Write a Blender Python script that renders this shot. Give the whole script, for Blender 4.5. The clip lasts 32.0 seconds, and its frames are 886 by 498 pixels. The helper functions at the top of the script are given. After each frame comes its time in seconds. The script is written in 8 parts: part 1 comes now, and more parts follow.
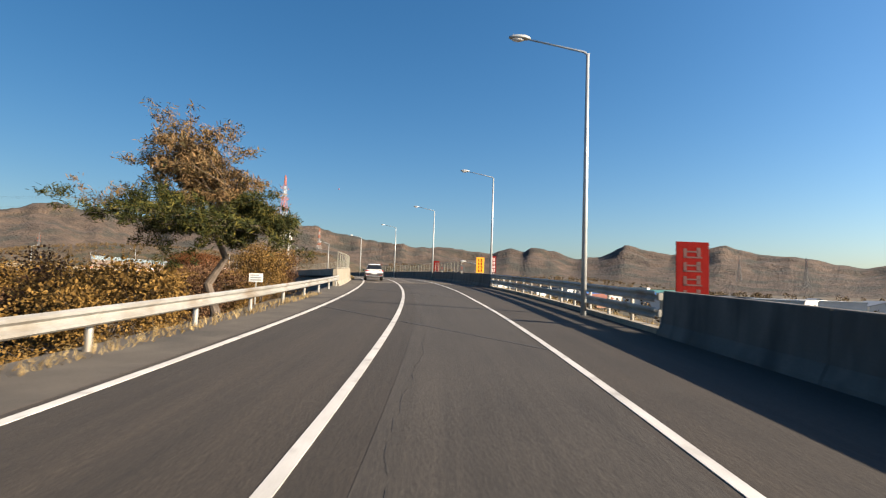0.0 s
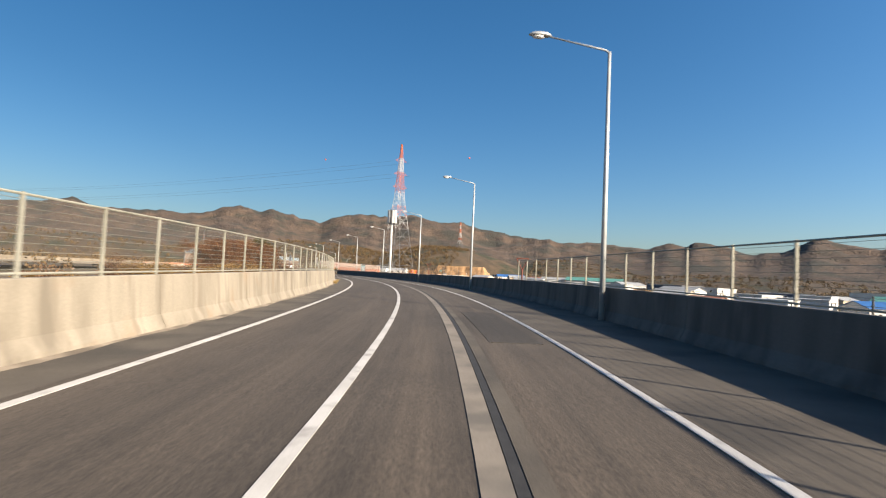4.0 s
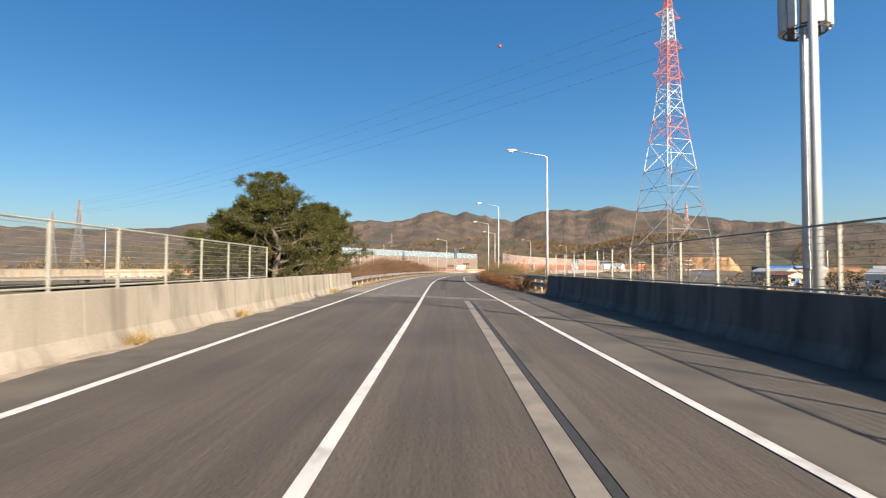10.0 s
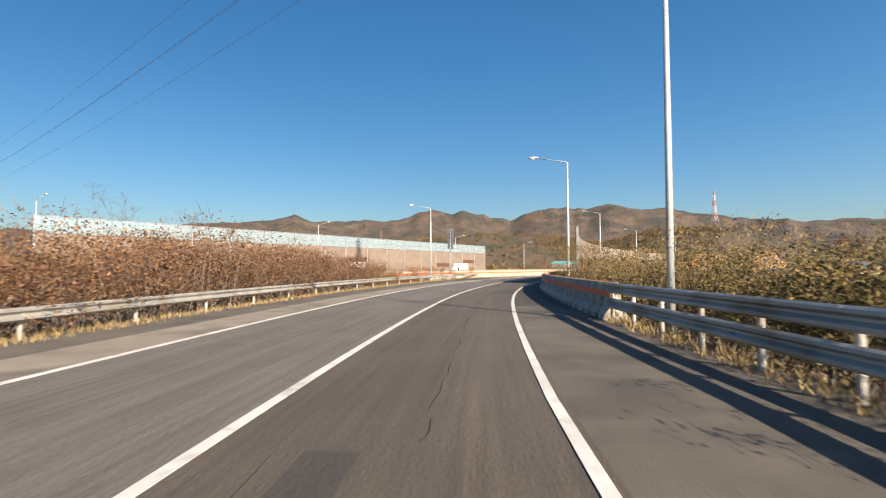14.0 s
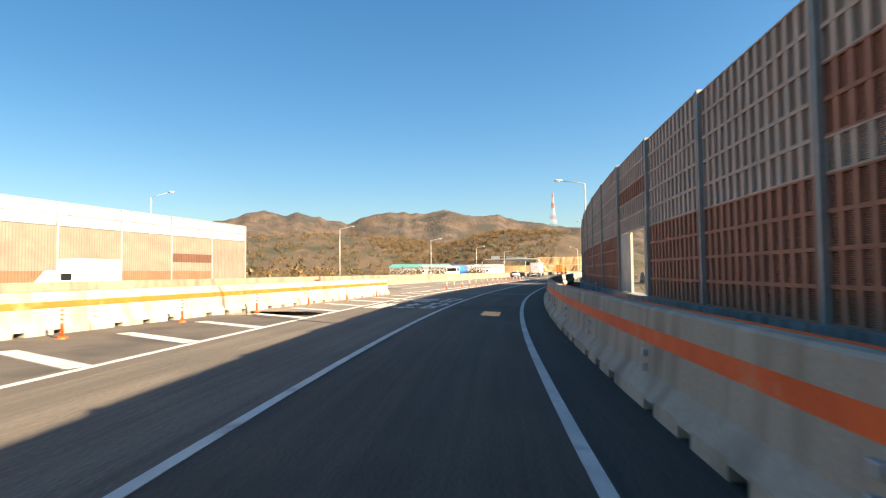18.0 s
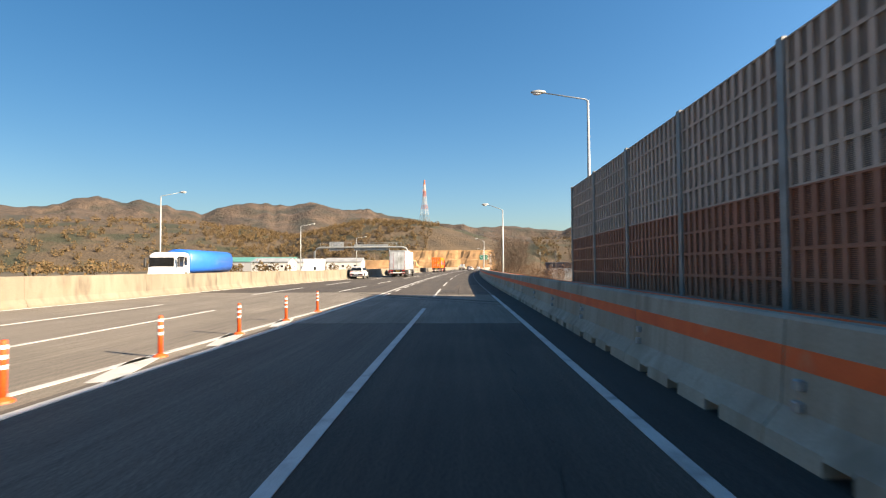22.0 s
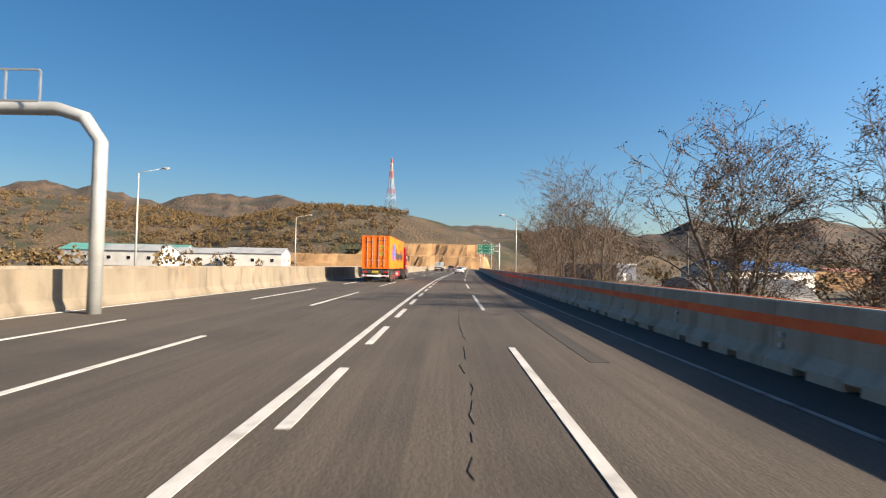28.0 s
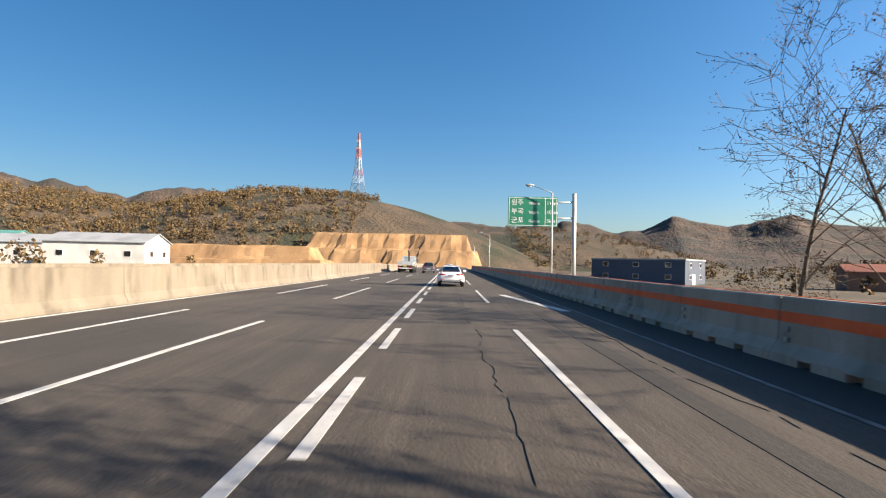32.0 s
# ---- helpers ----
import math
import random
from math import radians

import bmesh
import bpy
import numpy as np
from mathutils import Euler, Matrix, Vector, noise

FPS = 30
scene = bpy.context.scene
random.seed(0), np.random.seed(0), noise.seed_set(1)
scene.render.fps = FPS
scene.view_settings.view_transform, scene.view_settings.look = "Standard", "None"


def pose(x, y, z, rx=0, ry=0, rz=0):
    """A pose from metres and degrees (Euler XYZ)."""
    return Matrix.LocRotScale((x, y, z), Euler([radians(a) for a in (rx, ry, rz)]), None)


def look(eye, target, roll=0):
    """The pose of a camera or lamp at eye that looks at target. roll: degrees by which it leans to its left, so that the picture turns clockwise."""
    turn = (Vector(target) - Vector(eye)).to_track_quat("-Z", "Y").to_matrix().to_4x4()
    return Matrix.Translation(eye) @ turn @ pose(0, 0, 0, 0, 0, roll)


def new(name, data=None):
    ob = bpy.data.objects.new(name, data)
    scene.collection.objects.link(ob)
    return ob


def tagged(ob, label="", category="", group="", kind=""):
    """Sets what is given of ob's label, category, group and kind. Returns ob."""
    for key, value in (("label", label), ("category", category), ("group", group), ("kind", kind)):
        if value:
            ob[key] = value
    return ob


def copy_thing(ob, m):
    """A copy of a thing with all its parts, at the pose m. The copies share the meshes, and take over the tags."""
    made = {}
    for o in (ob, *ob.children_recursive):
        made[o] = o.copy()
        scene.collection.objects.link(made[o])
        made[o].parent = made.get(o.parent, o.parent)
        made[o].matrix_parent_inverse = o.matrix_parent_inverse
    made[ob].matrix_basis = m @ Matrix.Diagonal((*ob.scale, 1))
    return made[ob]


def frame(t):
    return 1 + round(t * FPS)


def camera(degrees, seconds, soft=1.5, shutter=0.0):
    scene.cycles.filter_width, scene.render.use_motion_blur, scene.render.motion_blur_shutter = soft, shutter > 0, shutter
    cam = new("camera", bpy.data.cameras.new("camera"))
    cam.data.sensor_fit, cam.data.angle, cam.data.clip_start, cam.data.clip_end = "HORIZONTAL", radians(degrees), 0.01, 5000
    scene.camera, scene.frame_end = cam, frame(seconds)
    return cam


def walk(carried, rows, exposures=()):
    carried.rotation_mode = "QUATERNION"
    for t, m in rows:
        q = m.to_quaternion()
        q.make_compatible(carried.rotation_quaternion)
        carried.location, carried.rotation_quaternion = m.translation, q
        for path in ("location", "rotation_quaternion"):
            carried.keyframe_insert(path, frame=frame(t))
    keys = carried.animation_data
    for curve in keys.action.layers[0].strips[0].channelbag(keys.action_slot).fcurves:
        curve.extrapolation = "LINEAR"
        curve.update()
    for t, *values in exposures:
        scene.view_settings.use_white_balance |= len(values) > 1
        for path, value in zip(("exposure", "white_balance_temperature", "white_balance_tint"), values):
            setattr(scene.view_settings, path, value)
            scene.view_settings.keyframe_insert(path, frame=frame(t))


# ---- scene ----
cam = camera(80.3, 32.0, soft=1.2, shutter=0.12)
PATH = [
    (0.0, pose(0.988, -0.696, -1.049, 93.81, -2.00, -34.28)),
    (0.5, pose(6.899, 8.092, -0.699, 93.81, -2.11, -32.30)),
    (1.0, pose(12.498, 17.081, -0.349, 93.81, -2.23, -30.24)),
    (1.5, pose(17.791, 26.249, -0.000, 93.78, -2.34, -28.32)),
    (2.0, pose(22.798, 35.575, 0.325, 93.58, -2.46, -26.52)),
    (2.5, pose(27.545, 45.033, 0.614, 93.38, -2.57, -24.82)),
    (3.0, pose(32.020, 54.627, 0.865, 93.18, -2.69, -23.08)),
    (3.5, pose(36.146, 64.384, 1.080, 92.98, -2.80, -20.84)),
    (4.0, pose(39.896, 74.295, 1.257, 92.78, -2.60, -18.50)),
    (4.5, pose(43.243, 84.353, 1.398, 92.61, -2.40, -16.13)),
    (5.0, pose(46.180, 94.537, 1.501, 92.44, -2.20, -13.84)),
    (5.5, pose(48.734, 104.823, 1.568, 92.27, -2.00, -11.74)),
    (6.0, pose(50.887, 115.201, 1.598, 92.09, -1.80, -9.80)),
    (6.5, pose(52.619, 125.659, 1.600, 92.04, -1.90, -7.60)),
    (7.0, pose(53.941, 136.175, 1.600, 92.04, -2.00, -5.35)),
    (7.5, pose(54.865, 146.733, 1.600, 92.05, -1.60, -3.21)),
    (8.0, pose(55.388, 157.314, 1.600, 92.05, -1.20, -1.24)),
    (8.5, pose(55.521, 167.905, 1.600, 92.06, -0.95, 0.47)),
    (9.0, pose(55.363, 178.476, 1.600, 92.06, -0.70, 1.59)),
    (9.5, pose(55.031, 189.041, 1.600, 92.07, -0.45, 2.31)),
    (10.0, pose(54.600, 199.586, 1.600, 92.07, -0.20, 2.53)),
    (10.5, pose(54.125, 210.130, 1.600, 92.08, -0.15, 2.71)),
    (11.0, pose(53.663, 220.673, 1.600, 92.08, -0.10, 2.89)),
    (11.5, pose(53.263, 231.217, 1.600, 92.09, -0.05, 3.02)),
    (12.0, pose(52.931, 241.759, 1.600, 92.09, 0.00, 3.12)),
    (12.5, pose(52.645, 252.295, 1.600, 92.09, 0.05, 2.91)),
    (13.0, pose(52.578, 262.820, 1.600, 92.09, 0.10, 2.82)),
    (13.5, pose(52.827, 273.336, 1.600, 92.09, 0.15, 2.54)),
    (14.0, pose(53.281, 283.828, 1.600, 92.09, 0.20, 2.26)),
    (14.5, pose(53.798, 294.253, 1.600, 92.11, 0.25, 1.51)),
    (15.0, pose(54.499, 304.566, 1.600, 92.14, 0.30, -0.05)),
    (15.5, pose(55.501, 314.729, 1.600, 92.19, 0.35, -2.37)),
    (16.0, pose(56.910, 324.735, 1.600, 92.23, 0.40, -5.07)),
    (16.5, pose(58.737, 334.580, 1.600, 92.29, 0.45, -7.79)),
    (17.0, pose(60.975, 344.248, 1.600, 92.36, 0.50, -10.42)),
    (17.5, pose(63.596, 353.728, 1.600, 92.44, 0.48, -12.89)),
    (18.0, pose(66.530, 363.019, 1.600, 92.49, 0.46, -15.27)),
    (18.5, pose(69.745, 372.106, 1.600, 92.49, 0.44, -17.48)),
    (19.0, pose(73.287, 380.967, 1.600, 92.46, 0.42, -19.36)),
    (19.5, pose(77.170, 389.593, 1.600, 92.43, 0.40, -21.26)),
    (20.0, pose(81.315, 397.999, 1.600, 92.36, 0.38, -23.43)),
    (20.5, pose(85.643, 406.176, 1.600, 92.22, 0.36, -25.44)),
    (21.0, pose(90.011, 414.123, 1.600, 92.06, 0.34, -27.30)),
    (21.5, pose(94.433, 421.798, 1.600, 91.97, 0.32, -28.57)),
    (22.0, pose(98.821, 429.252, 1.600, 91.91, 0.30, -29.35)),
    (22.5, pose(103.123, 436.570, 1.600, 91.85, 0.30, -30.02)),
    (23.0, pose(107.325, 443.826, 1.600, 91.79, 0.30, -30.33)),
    (23.5, pose(111.385, 451.036, 1.600, 91.74, 0.30, -30.09)),
    (24.0, pose(115.343, 458.173, 1.600, 91.69, 0.13, -29.85)),
    (24.5, pose(119.296, 465.262, 1.600, 91.65, -0.03, -30.10)),
    (25.0, pose(123.273, 472.369, 1.600, 91.62, -0.20, -30.61)),
    (25.5, pose(127.316, 479.467, 1.600, 91.64, -0.37, -31.09)),
    (26.0, pose(131.468, 486.530, 1.600, 91.68, -0.53, -31.42)),
    (26.5, pose(135.725, 493.623, 1.600, 91.72, -0.70, -31.64)),
    (27.0, pose(140.074, 500.822, 1.600, 91.77, -0.87, -31.84)),
    (27.5, pose(144.515, 508.127, 1.600, 91.81, -1.03, -32.14)),
    (28.0, pose(149.088, 515.515, 1.600, 91.82, -1.20, -32.54)),
    (28.5, pose(153.807, 522.950, 1.600, 91.80, -1.20, -32.95)),
    (29.0, pose(158.640, 530.431, 1.600, 91.76, -1.20, -33.31)),
    (29.5, pose(163.534, 537.938, 1.600, 91.71, -1.20, -33.65)),
    (30.0, pose(168.473, 545.423, 1.600, 91.67, -1.20, -33.75)),
    (30.5, pose(173.460, 552.886, 1.600, 91.63, -1.20, -33.69)),
    (31.0, pose(178.493, 560.334, 1.600, 91.60, -1.20, -33.96)),
    (31.5, pose(183.596, 567.750, 1.600, 91.57, -1.20, -34.32)),
    (32.0, pose(188.767, 575.125, 1.600, 91.54, -1.20, -34.76)),
]
walk(cam, PATH, exposures=[(0.0, 1.50, 7900, 13), (1.0, 1.35, 7700, 13), (2.0, 1.35, 7600, 13), (3.5, 1.40, 7600, 13), (6.0, 1.60, 7600, 13), (9.0, 1.60, 7500, 13), (12.0, 1.65, 7400, 13), (14.0, 1.60, 7700, 13), (16.5, 1.80, 7900, 13), (17.0, 2.00, 8600, 13), (18.0, 2.15, 9200, 13), (19.0, 2.20, 9400, 13), (20.0, 2.30, 9600, 13), (21.0, 2.15, 9300, 13), (22.0, 1.80, 8400, 13), (23.0, 2.00, 8600, 13), (24.0, 1.85, 8400, 13), (25.0, 1.60, 7800, 13), (28.0, 1.50, 7900, 13), (32.0, 1.60, 7500, 13)])

# ---- world and sun ----
SUN_AZ, SUN_EL = radians(144.5), radians(25.5)
world = bpy.data.worlds.new("sky")
scene.world = world
world.use_nodes = True
wn = world.node_tree
sky = wn.nodes.new("ShaderNodeTexSky")
sky.sky_type, sky.sun_disc = "NISHITA", False
sky.sun_elevation, sky.sun_rotation = SUN_EL, SUN_AZ
sky.altitude, sky.air_density, sky.dust_density, sky.ozone_density = 100, 1.0, 1.6, 5.0
hue = wn.nodes.new("ShaderNodeHueSaturation")
hue.inputs["Hue"].default_value = 0.499
hue.inputs["Saturation"].default_value = 1.25
wn.links.new(sky.outputs[0], hue.inputs["Color"])
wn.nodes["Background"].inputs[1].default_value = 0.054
sun = new("sun", bpy.data.lights.new("sun", "SUN"))
sun.data.energy, sun.data.angle, sun.data.color = 5.0, radians(0.53), (1.0, 0.93, 0.83)
sun_dir = Vector((math.sin(SUN_AZ) * math.cos(SUN_EL), math.cos(SUN_AZ) * math.cos(SUN_EL), math.sin(SUN_EL)))
sun.matrix_world = look(sun_dir * 300, (0, 0, 0))
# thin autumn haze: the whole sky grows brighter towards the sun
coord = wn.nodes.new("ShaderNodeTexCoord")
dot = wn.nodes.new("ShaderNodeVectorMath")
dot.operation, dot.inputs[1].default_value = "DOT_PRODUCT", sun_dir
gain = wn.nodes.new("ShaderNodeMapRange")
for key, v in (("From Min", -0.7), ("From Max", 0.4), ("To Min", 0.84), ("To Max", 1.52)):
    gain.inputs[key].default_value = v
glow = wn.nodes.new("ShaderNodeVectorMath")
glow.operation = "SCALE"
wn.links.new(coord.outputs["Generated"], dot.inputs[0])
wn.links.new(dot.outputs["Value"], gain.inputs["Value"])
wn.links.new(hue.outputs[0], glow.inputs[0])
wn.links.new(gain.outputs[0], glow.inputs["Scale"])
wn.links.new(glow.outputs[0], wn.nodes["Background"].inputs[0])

# ---- the line of the road: heading in degrees every 20 m ----
STEP = 20.0
HEAD = [-47.75, -43.55, -39.35, -35.15, -31.33, -27.76, -24.48, -20.34, -15.89, -11.88, -7.85, -3.75, 0.02, 2.11, 2.56, 2.87, 2.49, 0.7, -1.83, -4.96, -10.04, -15.12, -19.78, -25.01, -29.57, -30.73, -31.35, -31.09, -31.54, -32.23, -32.55, -33.17, -33.74, -34.11, -35.27, -35.44]
S0 = -60.0


def head_at(s):
    i = min(max((s - S0) / STEP, 0), len(HEAD) - 1.001)
    k = int(i)
    return radians(HEAD[k] + (HEAD[k + 1] - HEAD[k]) * (i - k))


def grade_at(s):
    return math.tan(radians(1.9 * min(max((130 - s) / 100, 0), 1)))


DS = 0.25
N_LINE = int((1250 - S0) / DS)
LINE = np.zeros((N_LINE, 3))
for i in range(1, N_LINE):
    h = head_at(S0 + (i - 0.5) * DS)
    LINE[i] = LINE[i - 1] + (-math.sin(h) * DS, math.cos(h) * DS, grade_at(S0 + (i - 0.5) * DS) * DS)
LINE[:, :2] -= LINE[int(-S0 / DS), :2].copy()
LINE[:, 2] -= LINE[-1, 2]


def W(s, lat=0.0, z=0.0):
    """A place by the road's own measure: metres along it, to its right, above it."""
    i = min(max((s - S0) / DS, 0), N_LINE - 1.001)
    k = int(i)
    p = LINE[k] + (LINE[k + 1] - LINE[k]) * (i - k)
    h = head_at(s)
    return Vector((p[0] + lat * math.cos(h), p[1] + lat * math.sin(h), p[2] + z))


def at(s, lat, z=0.0, turn=0.0):
    """A pose there whose y axis runs along the road."""
    p = W(s, lat, z)
    return pose(p.x, p.y, p.z, 0, 0, math.degrees(head_at(s)) + turn)


def lerp(x, xs, ys):
    return float(np.interp(x, xs, ys))


# ---- materials ----
def material(name, rough=0.8, metal=0.0):
    m = bpy.data.materials.new(name)
    m.use_nodes = True
    b = m.node_tree.nodes["Principled BSDF"]
    b.inputs["Roughness"].default_value, b.inputs["Metallic"].default_value = rough, metal
    return m, m.node_tree, b


def rgba(c):
    return (c[0], c[1], c[2], 1.0)


def noise_node(nt, scale, detail=5.0, stretch=None, own=False):
    tc = nt.nodes.new("ShaderNodeTexCoord") if own else nt.nodes.new("ShaderNodeNewGeometry")
    out = tc.outputs["Object"] if own else tc.outputs["Position"]
    if stretch:
        mp = nt.nodes.new("ShaderNodeMapping")
        mp.inputs["Scale"].default_value = stretch
        nt.links.new(out, mp.inputs[0])
        out = mp.outputs[0]
    n = nt.nodes.new("ShaderNodeTexNoise")
    n.inputs["Scale"].default_value, n.inputs["Detail"].default_value = scale, detail
    nt.links.new(out, n.inputs["Vector"])
    return n.outputs[0]


def ramp_node(nt, fac, stops):
    r = nt.nodes.new("ShaderNodeValToRGB")
    el = r.color_ramp.elements
    el[0].position, el[0].color = stops[0][0], rgba(stops[0][1])
    el[1].position, el[1].color = stops[-1][0], rgba(stops[-1][1])
    for p, c in stops[1:-1]:
        e = el.new(p)
        e.color = rgba(c)
    nt.links.new(fac, r.inputs[0])
    return r.outputs[0]


def mix_node(nt, fac, a, b, mode="MIX"):
    m = nt.nodes.new("ShaderNodeMix")
    m.data_type, m.blend_type = "RGBA", mode
    for sock, v in ((m.inputs[0], fac), (m.inputs[6], a), (m.inputs[7], b)):
        if isinstance(v, (int, float)):
            sock.default_value = v
        elif isinstance(v, tuple):
            sock.default_value = rgba(v)
        else:
            nt.links.new(v, sock)
    return m.outputs[2]


def surf(name, dark, light, scale=3.0, fine=60.0, rough=0.85, metal=0.0, bump=0.15, stain=None, stain_scale=0.6,
         stain_at=(0.5, 0.68), stretch=None, own=False, vary=0.0, bump_dist=0.01):
    """A surface with colour at two scales, stains of a shape of their own and fine relief."""
    m, nt, b = material(name, rough, metal)
    col = ramp_node(nt, noise_node(nt, scale, 6, stretch, own), [(0.3, dark), (0.7, light)])
    grain = noise_node(nt, fine, 3, None, own)
    col = mix_node(nt, 0.35, col, ramp_node(nt, grain, [(0.3, (0.35, 0.35, 0.35)), (0.7, (0.65, 0.65, 0.65))]), "OVERLAY")
    if stain:
        f = ramp_node(nt, noise_node(nt, stain_scale, 8, stretch, own), [(stain_at[0], (0, 0, 0)), (stain_at[1], (1, 1, 1))])
        col = mix_node(nt, f, col, stain)
    if vary:
        oi = nt.nodes.new("ShaderNodeObjectInfo")
        f = ramp_node(nt, oi.outputs["Random"], [(0, (0.5 - vary,) * 3), (1, (0.5 + vary,) * 3)])
        col = mix_node(nt, 0.6, col, f, "OVERLAY")
    nt.links.new(col, b.inputs["Base Color"])
    if bump:
        bn = nt.nodes.new("ShaderNodeBump")
        bn.inputs["Strength"].default_value, bn.inputs["Distance"].default_value = bump, bump_dist
        nt.links.new(grain, bn.inputs["Height"])
        nt.links.new(bn.outputs[0], b.inputs["Normal"])
    return m


def asphalt(name, dark, light, worn, patch):
    """Asphalt with wheel streaks along the lane, stains and coarse grain."""
    m, nt, b = material(name, 0.9)
    col = ramp_node(nt, noise_node(nt, 0.45, 6), [(0.3, dark), (0.7, light)])
    uvn = nt.nodes.new("ShaderNodeUVMap")
    mp = nt.nodes.new("ShaderNodeMapping")
    mp.inputs["Scale"].default_value = (1.5, 0.035, 1)
    nt.links.new(uvn.outputs[0], mp.inputs[0])
    streak = nt.nodes.new("ShaderNodeTexNoise")
    streak.inputs["Scale"].default_value, streak.inputs["Detail"].default_value = 1.0, 6.0
    nt.links.new(mp.outputs[0], streak.inputs["Vector"])
    col = mix_node(nt, ramp_node(nt, streak.outputs[0], [(0.42, (0, 0, 0)), (0.68, (0.9, 0.9, 0.9))]), col, worn)
    col = mix_node(nt, ramp_node(nt, noise_node(nt, 0.14, 8), [(0.55, (0, 0, 0)), (0.66, (0.8, 0.8, 0.8))]), col, patch)
    mp2 = nt.nodes.new("ShaderNodeMapping")
    mp2.inputs["Scale"].default_value = (9.0, 0.22, 1)
    nt.links.new(uvn.outputs[0], mp2.inputs[0])
    fine = nt.nodes.new("ShaderNodeTexNoise")
    fine.inputs["Scale"].default_value, fine.inputs["Detail"].default_value = 1.0, 5.0
    nt.links.new(mp2.outputs[0], fine.inputs["Vector"])
    col = mix_node(nt, 0.5, col, ramp_node(nt, fine.outputs[0], [(0.3, (0.32, 0.32, 0.32)), (0.7, (0.68, 0.68, 0.68))]), "OVERLAY")
    grain = noise_node(nt, 30, 5)
    col = mix_node(nt, 0.9, col, ramp_node(nt, grain, [(0.3, (0.2, 0.2, 0.2)), (0.7, (0.8, 0.8, 0.8))]), "OVERLAY")
    nt.links.new(col, b.inputs["Base Color"])
    bn = nt.nodes.new("ShaderNodeBump")
    bn.inputs["Strength"].default_value, bn.inputs["Distance"].default_value = 0.7, 0.012
    nt.links.new(grain, bn.inputs["Height"])
    nt.links.new(bn.outputs[0], b.inputs["Normal"])
    return m


ASPHALT = asphalt("asphalt", (0.03527, 0.02827, 0.02164), (0.05184, 0.04148, 0.03184), (0.06483, 0.0509, 0.03819), (0.02691, 0.02213, 0.01742))
ASPHALT_OLD = asphalt("asphalt_old", (0.01587, 0.01265, 0.009424), (0.02331, 0.01835, 0.01364), (0.02976, 0.02282, 0.01637), (0.0119, 0.009672, 0.00744))
ASPHALT_MID = asphalt("asphalt_worn", (0.06318, 0.05184, 0.0405), (0.09315, 0.07695, 0.06075), (0.1094, 0.09072, 0.07128), (0.06885, 0.05832, 0.04698))
ASPHALT_PALE = asphalt("asphalt_pale", (0.1308, 0.1117, 0.08721), (0.1828, 0.1561, 0.1239), (0.1132, 0.09563, 0.0765), (0.1492, 0.1262, 0.1002))
ASPHALT_NEW = asphalt("asphalt_dark", (0.01999, 0.01707, 0.01414), (0.0304, 0.02604, 0.02128), (0.03332, 0.02829, 0.02298), (0.01904, 0.01618, 0.01333))
SHOULDER = surf("shoulder", (0.052, 0.044, 0.035), (0.080, 0.0685, 0.054), 0.9, 30, 0.95, bump=0.5, stain=(0.034, 0.030, 0.025), stain_scale=0.55, stain_at=(0.48, 0.66))
GRIT = surf("grit", (0.17, 0.14, 0.105), (0.27, 0.225, 0.172), 2.5, 60, 1.0, bump=0.6, stain=(0.11, 0.09, 0.068), stain_scale=1.2)
MARGIN = surf("pale_margin", (0.125, 0.105, 0.083), (0.19, 0.162, 0.130), 0.7, 30, 0.95, bump=0.4, stain=(0.085, 0.07, 0.055), stain_scale=0.5)
ASPHALT_LEFT = asphalt("asphalt_grey", (0.056, 0.050, 0.043), (0.080, 0.071, 0.062), (0.098, 0.086, 0.073), (0.060, 0.053, 0.046))
JOINT_CONC = surf("joint_concrete", (0.128, 0.112, 0.0938), (0.18, 0.158, 0.131), 2, 40, 0.95, stain=(0.09, 0.0825, 0.0713), stain_scale=1.2)
BLACK = surf("black_rubber", (0.012, 0.012, 0.012), (0.025, 0.025, 0.025), 8, 60, 0.8)
# road paint darkened: the barrier's shadow over the edge line is in the colour
PAINT_SHADE = surf("shaded_road_paint", (0.10, 0.096, 0.09), (0.17, 0.164, 0.155), 1.2, 50, 0.8, stain=(0.05, 0.046, 0.042), stain_scale=2.5, stain_at=(0.5, 0.7))
PAINT = surf("road_paint", (0.3546, 0.3477, 0.3268), (0.477, 0.4701, 0.4499), 1.2, 50, 0.75, stain=(0.2044, 0.1975, 0.1843), stain_scale=2.5, stain_at=(0.55, 0.75))
CONC = surf("concrete", (0.196, 0.1711, 0.1317), (0.2633, 0.2324, 0.1816), 0.9, 30, 0.92, stain=(0.14, 0.1203, 0.09236), stain_scale=1.4, stretch=(1, 1, 0.25))
def add_drips(m, tone, amount):
    """Rain streaks that run down from the top of a concrete face, and rusty blotches."""
    nt = m.node_tree
    b = nt.nodes["Principled BSDF"]
    col = b.inputs["Base Color"].links[0].from_socket
    f = ramp_node(nt, noise_node(nt, 2.6, 5, (1, 1, 0.07)), [(0.54, (0, 0, 0)), (0.68, (amount,) * 3)])
    col = mix_node(nt, f, col, tone)
    f = ramp_node(nt, noise_node(nt, 0.55, 7), [(0.60, (0, 0, 0)), (0.72, (amount * 0.8,) * 3)])
    nt.links.new(mix_node(nt, f, col, (tone[0] * 1.5, tone[1] * 1.15, tone[2] * 0.9)), b.inputs["Base Color"])


